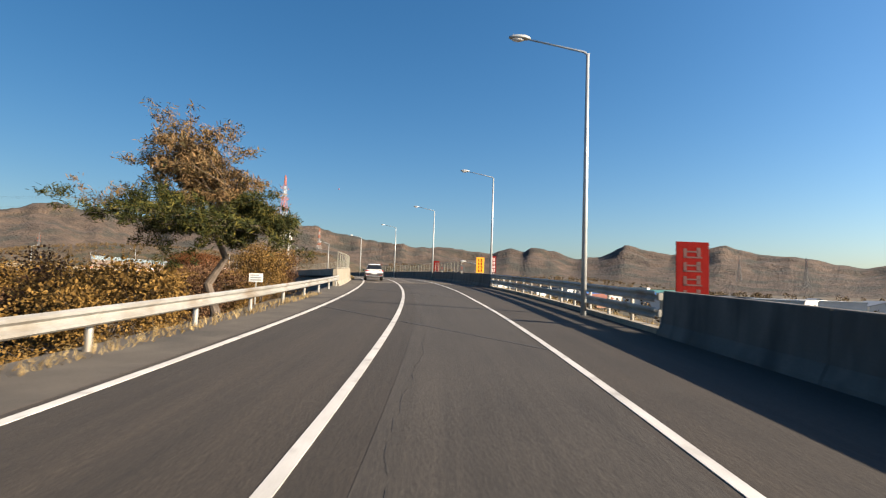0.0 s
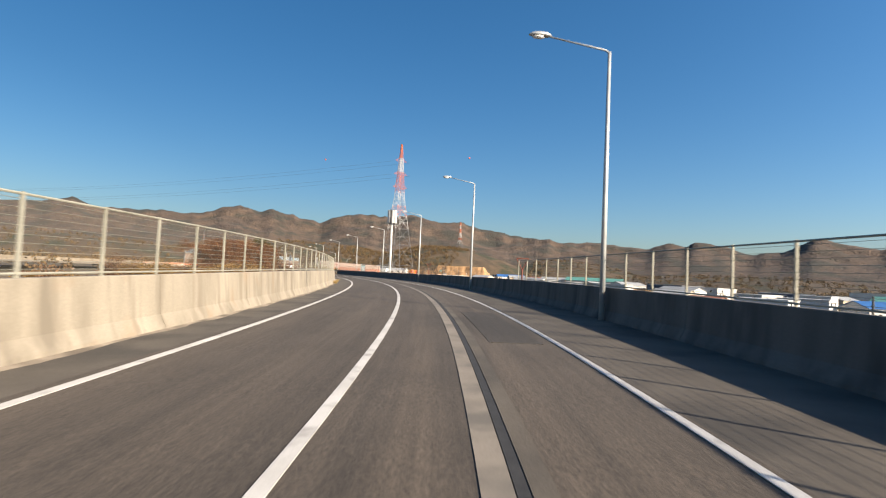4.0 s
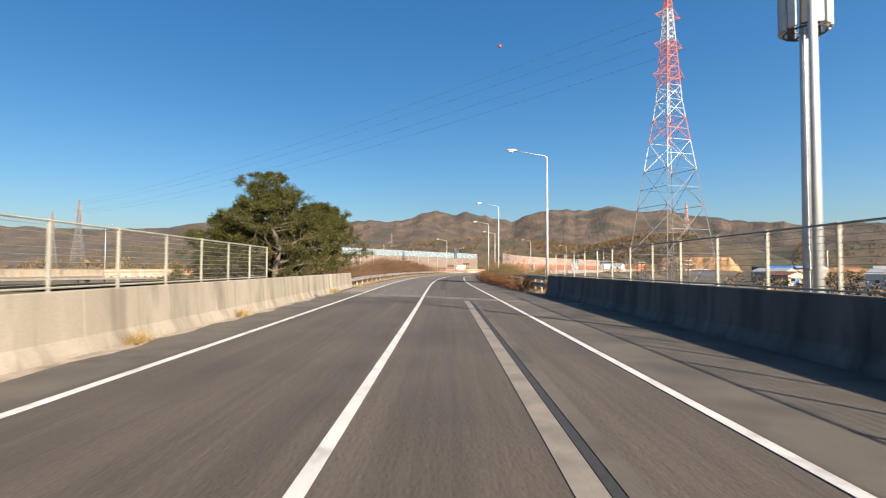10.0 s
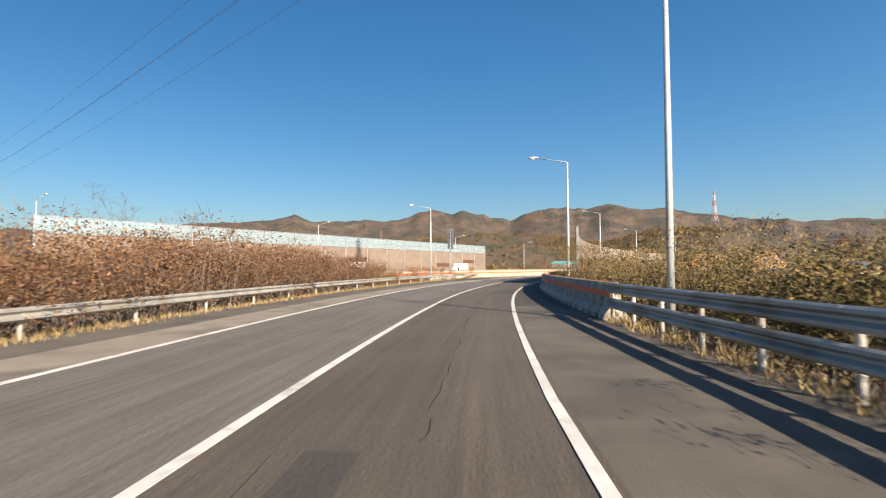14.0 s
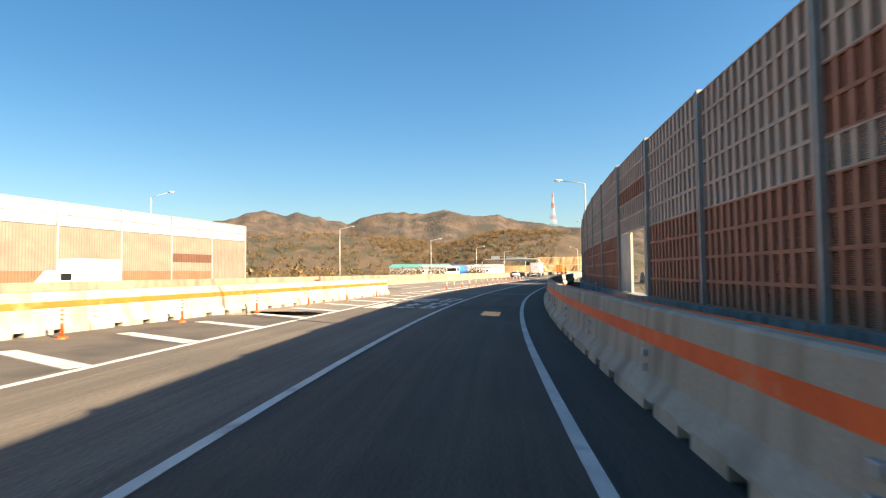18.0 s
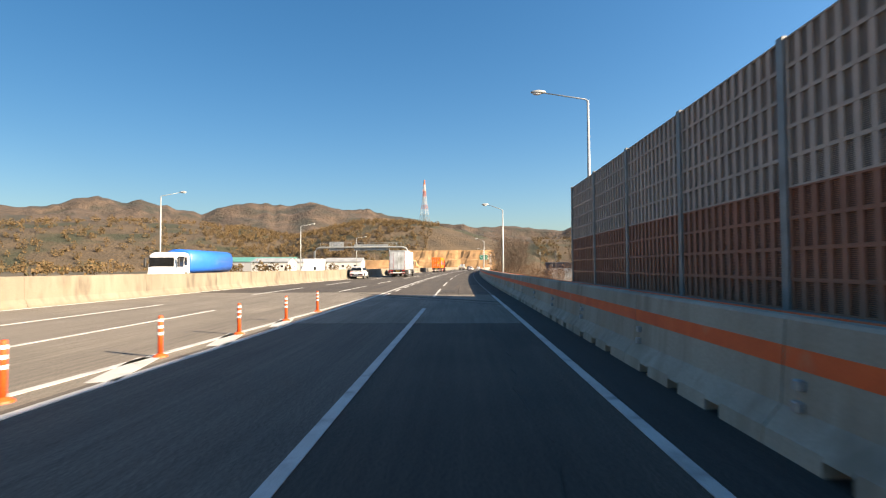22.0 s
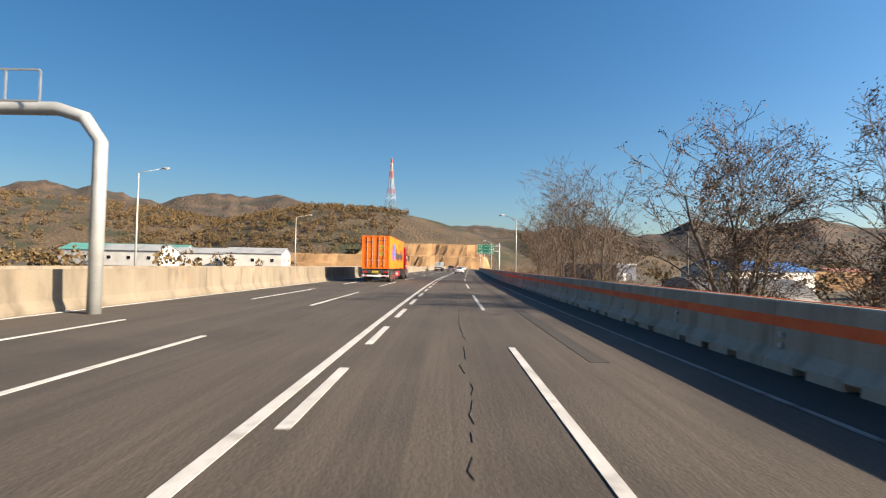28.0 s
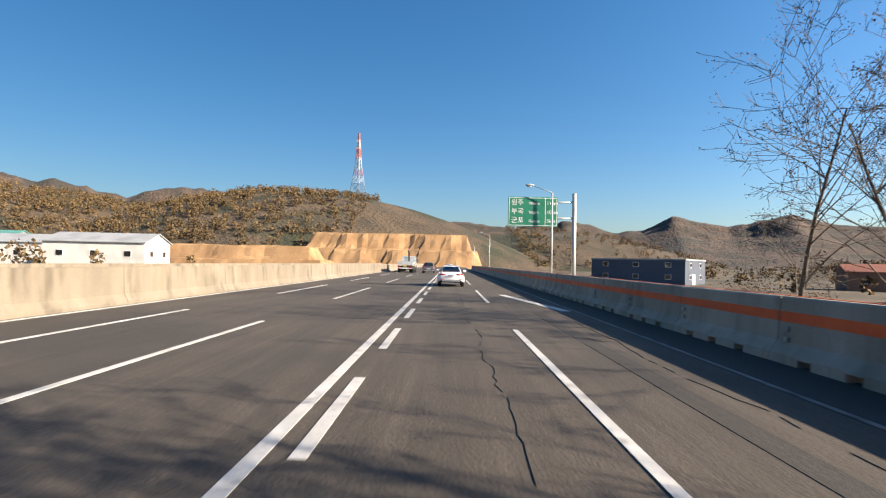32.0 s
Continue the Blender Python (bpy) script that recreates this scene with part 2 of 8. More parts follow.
CONC_W = surf("precast_concrete", (0.1557, 0.129, 0.0946), (0.2107, 0.178, 0.1324), 0.9, 30, 0.9, stain=(0.1101, 0.0903, 0.06527), stain_scale=1.5, stretch=(1, 1, 0.3), vary=0.06)
# CONC darkened for the shaded right parapet: its shade is in the base colour
CONC_SHADE = surf("shaded_weathered_concrete", (0.066, 0.0636, 0.058), (0.112, 0.107, 0.097), 0.9, 30, 0.92, stain=(0.042, 0.040, 0.0375), stain_scale=1.4, stretch=(1, 1, 0.25))
CONC_B = surf("block_concrete", (0.2554, 0.2245, 0.178), (0.3483, 0.3096, 0.2515), 0.9, 30, 0.9, stain=(0.1935, 0.1664, 0.1277), stain_scale=1.5, stretch=(1, 1, 0.3), vary=0.06)
add_drips(CONC_B, (0.19, 0.16, 0.12), 0.5)
add_drips(CONC, (0.15, 0.125, 0.095), 0.75)
add_drips(CONC_W, (0.15, 0.125, 0.095), 0.6)
CONC_P = surf("plinth_concrete", (0.17, 0.165, 0.155), (0.25, 0.242, 0.225), 0.9, 30, 0.92, stain=(0.12, 0.115, 0.105), stain_scale=1.4, stretch=(1, 1, 0.25))
add_drips(CONC_P, (0.09, 0.085, 0.078), 0.6)
add_drips(CONC_SHADE, (0.055, 0.054, 0.05), 0.7)
ORANGE = surf("orange_stripe", (0.62, 0.078, 0.012), (0.76, 0.115, 0.02), 2, 40, 0.7, stain=(0.54, 0.192, 0.096), stain_scale=1.5, stain_at=(0.6, 0.75))
STEEL = surf("galvanised_steel", (0.27, 0.285, 0.285), (0.375, 0.39, 0.39), 2, 40, 0.5, 0.55, 0.05, stain=(0.225, 0.203, 0.165), stain_scale=1.3, stain_at=(0.62, 0.75))
POLE = surf("pole_steel", (0.32, 0.336, 0.336), (0.416, 0.432, 0.424), 1.5, 40, 0.5, 0.4, 0.03)
RAIL = surf("guardrail_steel", (0.28, 0.28, 0.259), (0.392, 0.385, 0.357), 1.2, 40, 0.55, 0.45, 0.05, stain=(0.231, 0.196, 0.154), stain_scale=0.8)
POST_STEEL = surf("wall_post_steel", (0.16, 0.165, 0.165), (0.24, 0.245, 0.24), 2, 40, 0.55, 0.3, 0.05)
GREEN_STEEL = surf("olive_post", (0.216, 0.209, 0.166), (0.302, 0.295, 0.245), 2, 40, 0.6, 0.2)
RED_P = surf("sound_panel_red", (0.27, 0.105, 0.062), (0.35, 0.142, 0.086), 1.5, 50, 0.7, vary=0.05, bump=0.2)
GREY_P = surf("sound_panel_grey", (0.36, 0.275, 0.225), (0.46, 0.355, 0.295), 1.5, 50, 0.7, vary=0.05, bump=0.2)
BEIGE_P = surf("sound_panel_beige", (0.135, 0.104, 0.083), (0.175, 0.137, 0.110), 0.8, 20, 0.8, vary=0.04)
FRAME_P = surf("panel_frame", (0.30, 0.26, 0.22), (0.38, 0.34, 0.29), 2, 40, 0.6)
GROUND = surf("dry_ground", (0.060, 0.043, 0.025), (0.108, 0.080, 0.049), 0.12, 3.0, 1.0, bump=0.6, stain=(0.034, 0.031, 0.017), stain_scale=0.05, stain_at=(0.45, 0.6), bump_dist=0.15)
RED_SIGN = surf("red_sign_paint", (0.115, 0.004, 0.004), (0.15, 0.006, 0.005), 3, 40, 0.9)
RED_SIGN.node_tree.nodes["Principled BSDF"].inputs["Specular IOR Level"].default_value = 0.1
ORANGE_SIGN = surf("orange_sign_paint", (0.75, 0.27, 0.01), (0.85, 0.33, 0.015), 3, 40, 0.5)
SIGN_GREEN = surf("green_sign_paint", (0.0, 0.13, 0.075), (0.005, 0.17, 0.10), 2, 40, 0.45)
WHITE = surf("white_paint", (0.648, 0.648, 0.639), (0.72, 0.72, 0.711), 2, 40, 0.5, bump=0.02)
DARK = surf("dark_metal", (0.03, 0.03, 0.032), (0.055, 0.055, 0.055), 3, 40, 0.55, bump=0.03)
GLASS, _nt, _b = material("clear_panel", 0.06)
_b.inputs["Base Color"].default_value = (0.45, 0.56, 0.60, 1)
_b.inputs["Transmission Weight"].default_value = 0.0
_b.inputs["Alpha"].default_value = 0.13


GLASS_FAR, _nt, _b = material("far_clear_panel", 0.1)
_b.inputs["Base Color"].default_value = (0.22, 0.30, 0.34, 1)
_b.inputs["Alpha"].default_value = 0.42


# ---- mesh helpers ----
def link(name, bm, mat, parent=None, label="", smooth=False):
    me = bpy.data.meshes.new(name)
    bm.to_mesh(me)
    bm.free()
    for p in me.polygons:
        p.use_smooth = smooth
    me.materials.append(mat)
    ob = new(name, me)
    if parent:
        ob.parent = parent
    if label:
        tagged(ob, label)
    return ob


def part(name, bm, mat, parent, label="", smooth=False):
    return link(name, bm, mat, parent, label, smooth)


def share(name, mesh, parent, m=None):
    """A further piece on a mesh that others use as well."""
    ob = new(name, mesh)
    ob.parent = parent
    if m is not None:
        ob.matrix_local = m
    return ob


def thing(name, m, label, category, group="", kind=""):
    ob = new(name)
    ob.matrix_world = m
    ob.empty_display_size = 0.2
    return tagged(ob, label, category, group, kind)


def box(bm, x0, y0, z0, x1, y1, z1, bevel=0.0, m=None):
    vs = [bm.verts.new(p) for p in ((x0, y0, z0), (x1, y0, z0), (x1, y1, z0), (x0, y1, z0), (x0, y0, z1), (x1, y0, z1), (x1, y1, z1), (x0, y1, z1))]
    fs = [bm.faces.new([vs[i] for i in f]) for f in ((3, 2, 1, 0), (4, 5, 6, 7), (0, 1, 5, 4), (1, 2, 6, 5), (2, 3, 7, 6), (3, 0, 4, 7))]
    if bevel:
        g = bmesh.ops.bevel(bm, geom=list({e for f in fs for e in f.edges}), offset=bevel, segments=1, affect="EDGES", clamp_overlap=True)
        vs = list({v for f in g["faces"] for v in f.verts} | {v for f in fs if f.is_valid for v in f.verts})
    if m is not None:
        bmesh.ops.transform(bm, matrix=m, verts=[v for v in vs if v.is_valid])
    return vs


def tube(bm, pts, radii, n=8, cap=True):
    """A round bar through points; radii one or one a point."""
    pts = [Vector(p) for p in pts]
    if not isinstance(radii, (list, tuple)):
        radii = [radii] * len(pts)
    rings = []
    for i, p in enumerate(pts):
        d = (pts[min(i + 1, len(pts) - 1)] - pts[max(i - 1, 0)]).normalized()
        a = d.cross(Vector((0, 0, 1)) if abs(d.z) < 0.9 else Vector((1, 0, 0))).normalized()
        b = d.cross(a)
        rings.append([bm.verts.new(p + radii[i] * (math.cos(2 * math.pi * k / n) * a + math.sin(2 * math.pi * k / n) * b)) for k in range(n)])
    for r0, r1 in zip(rings, rings[1:]):
        for k in range(n):
            bm.faces.new((r0[k], r0[(k + 1) % n], r1[(k + 1) % n], r1[k]))
    if cap:
        bm.faces.new(rings[0][::-1])
        bm.faces.new(rings[-1])


def sweep(bm, s0, s1, profile, step=2.0, closed=True):
    """A profile of (lat, z), or a function of s that gives it, carried along the road."""
    n = max(1, int(math.ceil((s1 - s0) / step)))
    rings, where = [], {}
    uv = bm.loops.layers.uv.verify()
    for i in range(n + 1):
        s = s0 + (s1 - s0) * i / n
        pr = profile(s) if callable(profile) else profile
        rings.append([bm.verts.new(W(s, a, b)) for a, b in pr])
        for vert, (a, b) in zip(rings[-1], pr):
            where[vert] = (a, s)
    k = len(rings[0])
    for r0, r1 in zip(rings, rings[1:]):
        for j in range(k if closed else k - 1):
            bm.faces.new((r0[j], r0[(j + 1) % k], r1[(j + 1) % k], r1[j]))
    if closed:
        bm.faces.new(rings[0][::-1])
        bm.faces.new(rings[-1])
    for vert, ab in where.items():
        for loop in vert.link_loops:
            loop[uv].uv = ab
    bmesh.ops.recalc_face_normals(bm, faces=bm.faces)


def strip(bm, s0, s1, lat, width, z=0.012, step=2.0, lift=0.0):
    f = lat if callable(lat) else (lambda s: lat)
    sweep(bm, s0, s1, lambda s: [(f(s) - width / 2, z), (f(s) + width / 2, z), (f(s) + width / 2, z - 0.008 - lift), (f(s) - width / 2, z - 0.008 - lift)], step)


# ---- how the road widens and narrows ----
def lat_left_line(s):
    return lerp(s, [-60, 20, 70, 135, 180, 240, 262, 290, 340, 368, 386, 405, 424, 459, 480, 1200],
                [-2.9, -2.9, -3.05, -3.42, -3.35, -3.88, -4.1, -4.1, -4.6, -4.7, -4.2, -4.15, -3.9, -3.5, -3.2, -3.15])


def lat_right_line(s):
    return lerp(s, [-60, 26, 50, 130, 180, 240, 282, 302, 365, 385, 405, 480, 560, 640, 1200], [3.5, 3.5, 3.87, 4.03, 4.12, 3.9, 3.66, 3.35, 3.6, 3.5, 3.3, 3.15, 2.9, 2.82, 2.82])


def lat_left_wall(s):
    return lerp(s, [-60, 40, 70, 135, 180, 220, 246, 262, 300, 340, 375, 395], [-4.7, -4.25, -4.3, -5.1, -5.0, -5.4, -5.95, -6.6, -7.6, -8.8, -10.2, -11.5])


def lat_right_wall(s):
    return lerp(s, [-60, 15, 45, 240, 262, 300, 312, 340, 365, 440], [6.6, 7.0, 7.5, 7.5, 6.95, 6.75, 6.05, 4.85, 4.6, 4.1])


def lat_median(s):
    return lerp(s, [420, 440, 490, 517, 560, 640, 1200], [-17.9, -17.3, -16.0, -14.2, -13.2, -12.65, -12.6])


def road_left(s):
    return lat_left_line(s) - 0.25 if s < 398 else -9.5 if s < 428 else lat_median(s) - 0.1


# ---- ground ----
def base_level(s, lat):
    if lat > 0:
        return lerp(s, [-60, 200, 300, 480, 620, 800], [-9, -9, -7, -5, -3.5, -2])
    return lerp(s, [-60, 200, 260, 330, 420, 700], [-6.5, -5.5, -2.5, -1.2, -0.6, -0.6])


def steps(lo, a, b, hi, fine, grow=1.35):
    xs = list(np.arange(a, b, fine))
    d, x = fine, a
    left = []
    while x > lo:
        d *= grow
        x -= d
        left.append(x)
    d, x = fine, b
    right = [b]
    while x < hi:
        d *= grow
        x += d
        right.append(x)
    return left[::-1] + xs + right


def ground_height(x, y):
    d = np.hypot(LINE[::8, 0] - x, LINE[::8, 1] - y)
    k = int(d.argmin())
    s = S0 + k * 8 * DS
    h = head_at(s)
    lat = (x - LINE[k * 8, 0]) * math.cos(h) + (y - LINE[k * 8, 1]) * math.sin(h)
    far = d[k]
    lo = lerp(s, [-60, 240, 260, 330, 400, 440, 1200], [-5.5, -6.0, -8, -11, -45, -60, -60])
    hi = lerp(s, [-60, 240, 300, 340, 1200], [8.2, 8.2, 8.0, 8.0, 6.5])
    out = max(lo - lat, lat - hi, 0) if abs(far - abs(lat)) < 4 else max(far - 9, 0)
    z = LINE[k * 8, 2] - 0.45
    fall = base_level(s, lat)
    t = min(out / 12.0, 1)
    z = z + (min(fall, z) - z) * (t * t * (3 - 2 * t))
    z += 0.5 * noise.noise((x * 0.03, y * 0.03, 0)) * min(out / 8, 1)
    return z


gx, gy = steps(-4600, -70, 300, 4600, 5.0), steps(-4300, -70, 780, 4900, 5.0)
verts = [(x, y, ground_height(x, y)) for y in gy for x in gx]
nx = len(gx)
faces = [(j * nx + i, j * nx + i + 1, (j + 1) * nx + i + 1, (j + 1) * nx + i) for j in range(len(gy) - 1) for i in range(nx - 1)]
me = bpy.data.meshes.new("ground")
me.from_pydata(verts, [], faces)
me.materials.append(GROUND)
tagged(new("ground", me), "dry autumn ground with brown grass and bare earth", "ground", kind="structure")

# ---- mountains round the place ----
FOREST = surf("autumn_forest", (0.030, 0.0225, 0.0175), (0.088, 0.060, 0.042), 0.011, 0.055, 1.0, bump=1.0, stain=(0.026, 0.0255, 0.0195), stain_scale=0.006, stain_at=(0.48, 0.62), bump_dist=16.0)
RIDGE_B = [-180, -140, -100, -79, -76, -73.6, -71.5, -69, -67.2, -65, -62.5, -60, -58, -55.6, -53, -50, -48, -45.5, -44.5, -43, -41, -38, -35, -32.5, -30.5, -27.5, -25, -23, -20.5, -18, -15, -13, -11, -8.7, -6.2, -4.6, -3, -1, 0.4, 1.5, 3.6, 5.5, 7, 9, 11, 13, 14.8, 16.6, 18.2, 20.5, 24.3, 28, 31, 36, 45, 60, 100, 180]
RIDGE_E = [3, 3, 3.2, 3.3, 2.7, 3.2, 3.7, 3.9, 4.2, 4.9, 4.4, 3.95, 4.3, 5.0, 3.65, 3.4, 4.2, 4.6, 4.0, 4.5, 3.8, 4.0, 4.4, 4.15, 4.5, 4.7, 5.2, 5.4, 6.1, 6.0, 6.7, 6.4, 6.35, 6.5, 5.85, 5.2, 5.6, 5.9, 6.4, 6.0, 6.4, 6.05, 5.4, 5.15, 5.35, 5.15, 5.1, 5.05, 5.75, 5.15, 4.75, 4.6, 3.95, 3.6, 3.5, 3.3, 3, 3]
MC = Vector((80, 260, 0))


def ridge_vert(b, r):
    k = r / 30
    top = (1 + 0.035 * noise.fractal(Vector((b * 0.9, 3.0, 0)), 1.0, 2.1, 4)) * 4300 * math.tan(radians(lerp(b, RIDGE_B, RIDGE_E)))
    rad = 2750 + 1550 * k if k <= 1 else 4300 + 700 * (k - 1)
    prof = k ** 1.25 if k <= 1 else 1 - 0.9 * (k - 1)
    p = Vector((-math.sin(radians(b)) * rad, math.cos(radians(b)) * rad, 0)) + MC
    n = noise.fractal(p * 0.0021, 1.0, 2.1, 5)
    n2 = noise.fractal(p * 0.005, 1.0, 2.1, 3)
    p.z = -8 + top * prof * (1 + 0.24 * n * (1 - abs(k - 0.95)) * (k < 0.93)) + (2 * n2 if 0.1 < k < 0.98 else 1.5 * n2 if k >= 0.98 else 0)
    p.z = min(p.z, -8 + top * (0.55 + 0.45 * min(k, 1)))
    return p


NB, NR = 1000, 42
verts = [ridge_vert(-180 + 360 * i / NB, r) for i in range(NB) for r in range(NR)]
faces = [(i * NR + r, i * NR + r + 1, ((i + 1) % NB) * NR + r + 1, ((i + 1) % NB) * NR + r) for i in range(NB) for r in range(NR - 1)]
me = bpy.data.meshes.new("mountain_ridge")
me.from_pydata(verts, [], faces)
me.materials.append(FOREST)
for f in me.polygons:
    f.use_smooth = True
tagged(new("mountain_ridge", me), "long ridge of brown wooded autumn mountains", "mountain", kind="structure")

# ---- carriageway ----
road = new("road")
tagged(road, "grey asphalt ramp and motorway with worn lanes and patches", "road", kind="structure")
bm = bmesh.new()
sweep(bm, -58, 900, lambda s: [(road_left(s), 0), (lat_right_line(s) + 0.15, 0), (lat_right_line(s) + 0.15, -0.3), (road_left(s), -0.3)], 4)
part("asphalt", bm, ASPHALT, road)
bm = bmesh.new()
sweep(bm, -58, 48, lambda s: [(lat_left_line(s) - 0.2, 0.003), (lat_right_wall(s) + 0.05, 0.003), (lat_right_wall(s) + 0.05, -0.02), (lat_left_line(s) - 0.2, -0.02)], 2)
part("old_asphalt", bm, ASPHALT_OLD, road)
bm = bmesh.new()
sweep(bm, 398, 484, lambda s: [(max(road_left(s), -18) + 0.2, 0.003), (lat_left_line(s), 0.003), (lat_left_line(s), -0.02), (max(road_left(s), -18) + 0.2, -0.02)], 2)
part("bridge_deck", bm, ASPHALT_PALE, road)
bm = bmesh.new()
sweep(bm, 346, 465.9, lambda s: [(lat_left_line(s) - 0.24, 0.0035), (0.05, 0.0035), (0.05, -0.02), (lat_left_line(s) - 0.24, -0.02)], 2)
part("worn_lane", bm, ASPHALT_MID, road)
bm = bmesh.new()
sweep(bm, 466, 481, lambda s: [(lat_left_line(s), 0.003), (lat_right_line(s) + 0.1, 0.003), (lat_right_line(s) + 0.1, -0.02), (lat_left_line(s), -0.02)], 2)
part("worn_lane", bm, ASPHALT_PALE, road)
bm = bmesh.new()
sweep(bm, -58, 900, lambda s: [(lat_right_line(s) + 0.15, 0), (lat_right_wall(s) + 0.6, 0), (lat_right_wall(s) + 0.6, -0.3), (lat_right_line(s) + 0.15, -0.3)], 4)
part("hard_shoulder", bm, SHOULDER, road)
bm = bmesh.new()
sweep(bm, 318, 900, lambda s: [(lat_right_line(s) + 0.1, 0.003), (lat_right_wall(s) + 0.2, 0.003), (lat_right_wall(s) + 0.2, -0.02), (lat_right_line(s) + 0.1, -0.02)], 4)
part("dark_shoulder", bm, ASPHALT_NEW, road)
bm = bmesh.new()
sweep(bm, -58, 396, lambda s: [(lat_left_wall(s) - 0.6, 0), (lat_left_line(s) - 0.25, 0), (lat_left_line(s) - 0.25, -0.3), (lat_left_wall(s) - 0.6, -0.3)], 4)
part("left_margin", bm, SHOULDER, road)
bm = bmesh.new()
sweep(bm, 246, 380, lambda s: [(max(lat_left_wall(s) + 0.35, lat_left_line(s) - 1.75), 0.004), (lat_left_line(s) - 0.1, 0.004), (lat_left_line(s) - 0.1, -0.02), (max(lat_left_wall(s) + 0.35, lat_left_line(s) - 1.75), -0.02)], 2)
part("pale_margin", bm, MARGIN, road, "pale worn concrete margin")
bm = bmesh.new()
sweep(bm, 240, 345.9, lambda s: [(lat_left_line(s) - 0.1, 0.0035), (0.05, 0.0035), (0.05, -0.02), (lat_left_line(s) - 0.1, -0.02)], 2)
part("worn_lane", bm, ASPHALT_LEFT, road)

# pale grit that has gathered along the foot of the sunlit parapet
v, f = [], []
for i in range(700):
    s = 62 + i * 0.26
    n = noise.fractal(Vector((s * 0.45, 3.0, 0)), 1.0, 2.0, 5)
    w = 0.03 + max(0.0, 0.20 + 0.34 * n) * (1.0 if s > 150 else 0.55)
    l = lat_left_wall(s) - 0.04
    v += [W(s, l, 0.02), W(s, l + 0.04 + w * 0.55, 0.012), W(s, l + 0.04 + w, 0.004)]
    if i:
        k = 3 * i
        f += [(k - 3, k - 2, k + 1, k), (k - 2, k - 1, k + 2, k + 1)]
me = bpy.data.meshes.new("grit")
me.from_pydata(v, [], f)
me.materials.append(GRIT)
o = new("grit", me)
o.parent = road
tagged(o, "pale grit washed against the wall foot")

# ---- road markings ----
bm = bmesh.new()
strip(bm, -58, 405, lat_left_line, 0.145)
part("edge_line", bm, PAINT, road)
bm = bmesh.new()
strip(bm, -58, 480, lat_right_line, 0.14)
part("edge_line", bm, PAINT, road)
bm = bmesh.new()
strip(bm, 480, 890, lat_right_line, 0.10)
part("edge_line", bm, PAINT_SHADE, road, "thin edge line darkened for the barrier's shadow")
bm = bmesh.new()
strip(bm, -58, 471.2, 0.0, 0.145)
part("lane_line", bm, PAINT, road)


# ---- barriers ----
def wall_profile(lat, side, h):
    """A safety-shape parapet whose road side lies at lat; side is +1 to the right."""
    f = lambda x: lat + side * x
    return [(f(0.0), 0), (f(0.02), 0.08), (f(0.14), 0.32), (f(0.20), h - 0.02), (f(0.22), h), (f(0.44), h), (f(0.46), h - 0.02), (f(0.46), -0.25), (f(0.0), -0.25)]


def parapet(name, s0, s1, lat, side, h, label, bay=6.0, mat=None):
    root = tagged(new(name), label, "barrier", kind="structure")
    n = max(1, int(round((s1 - s0) / bay)))
    for i in range(n):
        a, b = s0 + (s1 - s0) * i / n, s0 + (s1 - s0) * (i + 1) / n
        bm = bmesh.new()
        sweep(bm, a + 0.012, b - 0.012, lambda s: wall_profile(lat(s), side, h), 1.5)
        part("panel", bm, mat or CONC, root)
    return root


WALL_H = 1.17
parapet("parapet_wall_left", 36.5, 244.5, lat_left_wall, -1, WALL_H, "sunlit weathered concrete parapet wall on the left of the ramp")
parapet("parapet_wall_left", 245.3, 254.8, lat_left_wall, -1, WALL_H, "short end length of the concrete parapet wall", 5)
parapet("parapet_wall_right", 43, 243.5, lat_right_wall, 1, WALL_H, "weathered concrete parapet wall on the right of the ramp, coloured darker for shade", mat=CONC_SHADE)
parapet("parapet_wall_right", -50, 13.8, lat_right_wall, 1, WALL_H, "weathered concrete parapet wall before the guardrail, coloured darker for shade", mat=CONC_SHADE)


def fence(s0, s1, lat, z0, z1, label, bay=2.0):
    root = thing("mesh_fence", Matrix(), label, "fence")
    n = int(round((s1 - s0) / bay))
    bm = bmesh.new()
    box(bm, -0.025, -0.025, 0, 0.025, 0.025, z1 - z0)
    post_me = part("post", bm, GREEN_STEEL, root).data
    root.children[0].matrix_local = at(s0, lat(s0), z0)
    for i in range(1, n + 1):
        s = s0 + (s1 - s0) * i / n
        share("post", post_me, root, at(s, lat(s), z0))
    for z in (z0 + 0.06, z1 - 0.03):
        bm = bmesh.new()
        tube(bm, [W(s0 + (s1 - s0) * i / n, lat(s0 + (s1 - s0) * i / n), z) for i in range(n + 1)], 0.022, 6)
        part("rail", bm, GREEN_STEEL, root)
    bm = bmesh.new()
    sweep(bm, s0, s1, lambda s: [(lat(s), z0 + 0.06), (lat(s), z1 - 0.03)], 2.0, closed=False)
    part("wire_mesh", bm, MESH, root, "fine galvanised wire mesh")
    for k in range(9):
        z = z0 + 0.06 + (z1 - z0 - 0.1) * (k + 0.5) / 9
        bm = bmesh.new()
        tube(bm, [W(s0 + (s1 - s0) * i / n, lat(s0 + (s1 - s0) * i / n), z) for i in range(n + 1)], 0.0045, 3)
        part("strand", bm, GREEN_STEEL, root)
    return root


MESH, nt, b = material("wire_mesh", 0.6, 0.3)
b.inputs["Base Color"].default_value = (0.16, 0.15, 0.13, 1)
b.inputs["Alpha"].default_value = 0.13

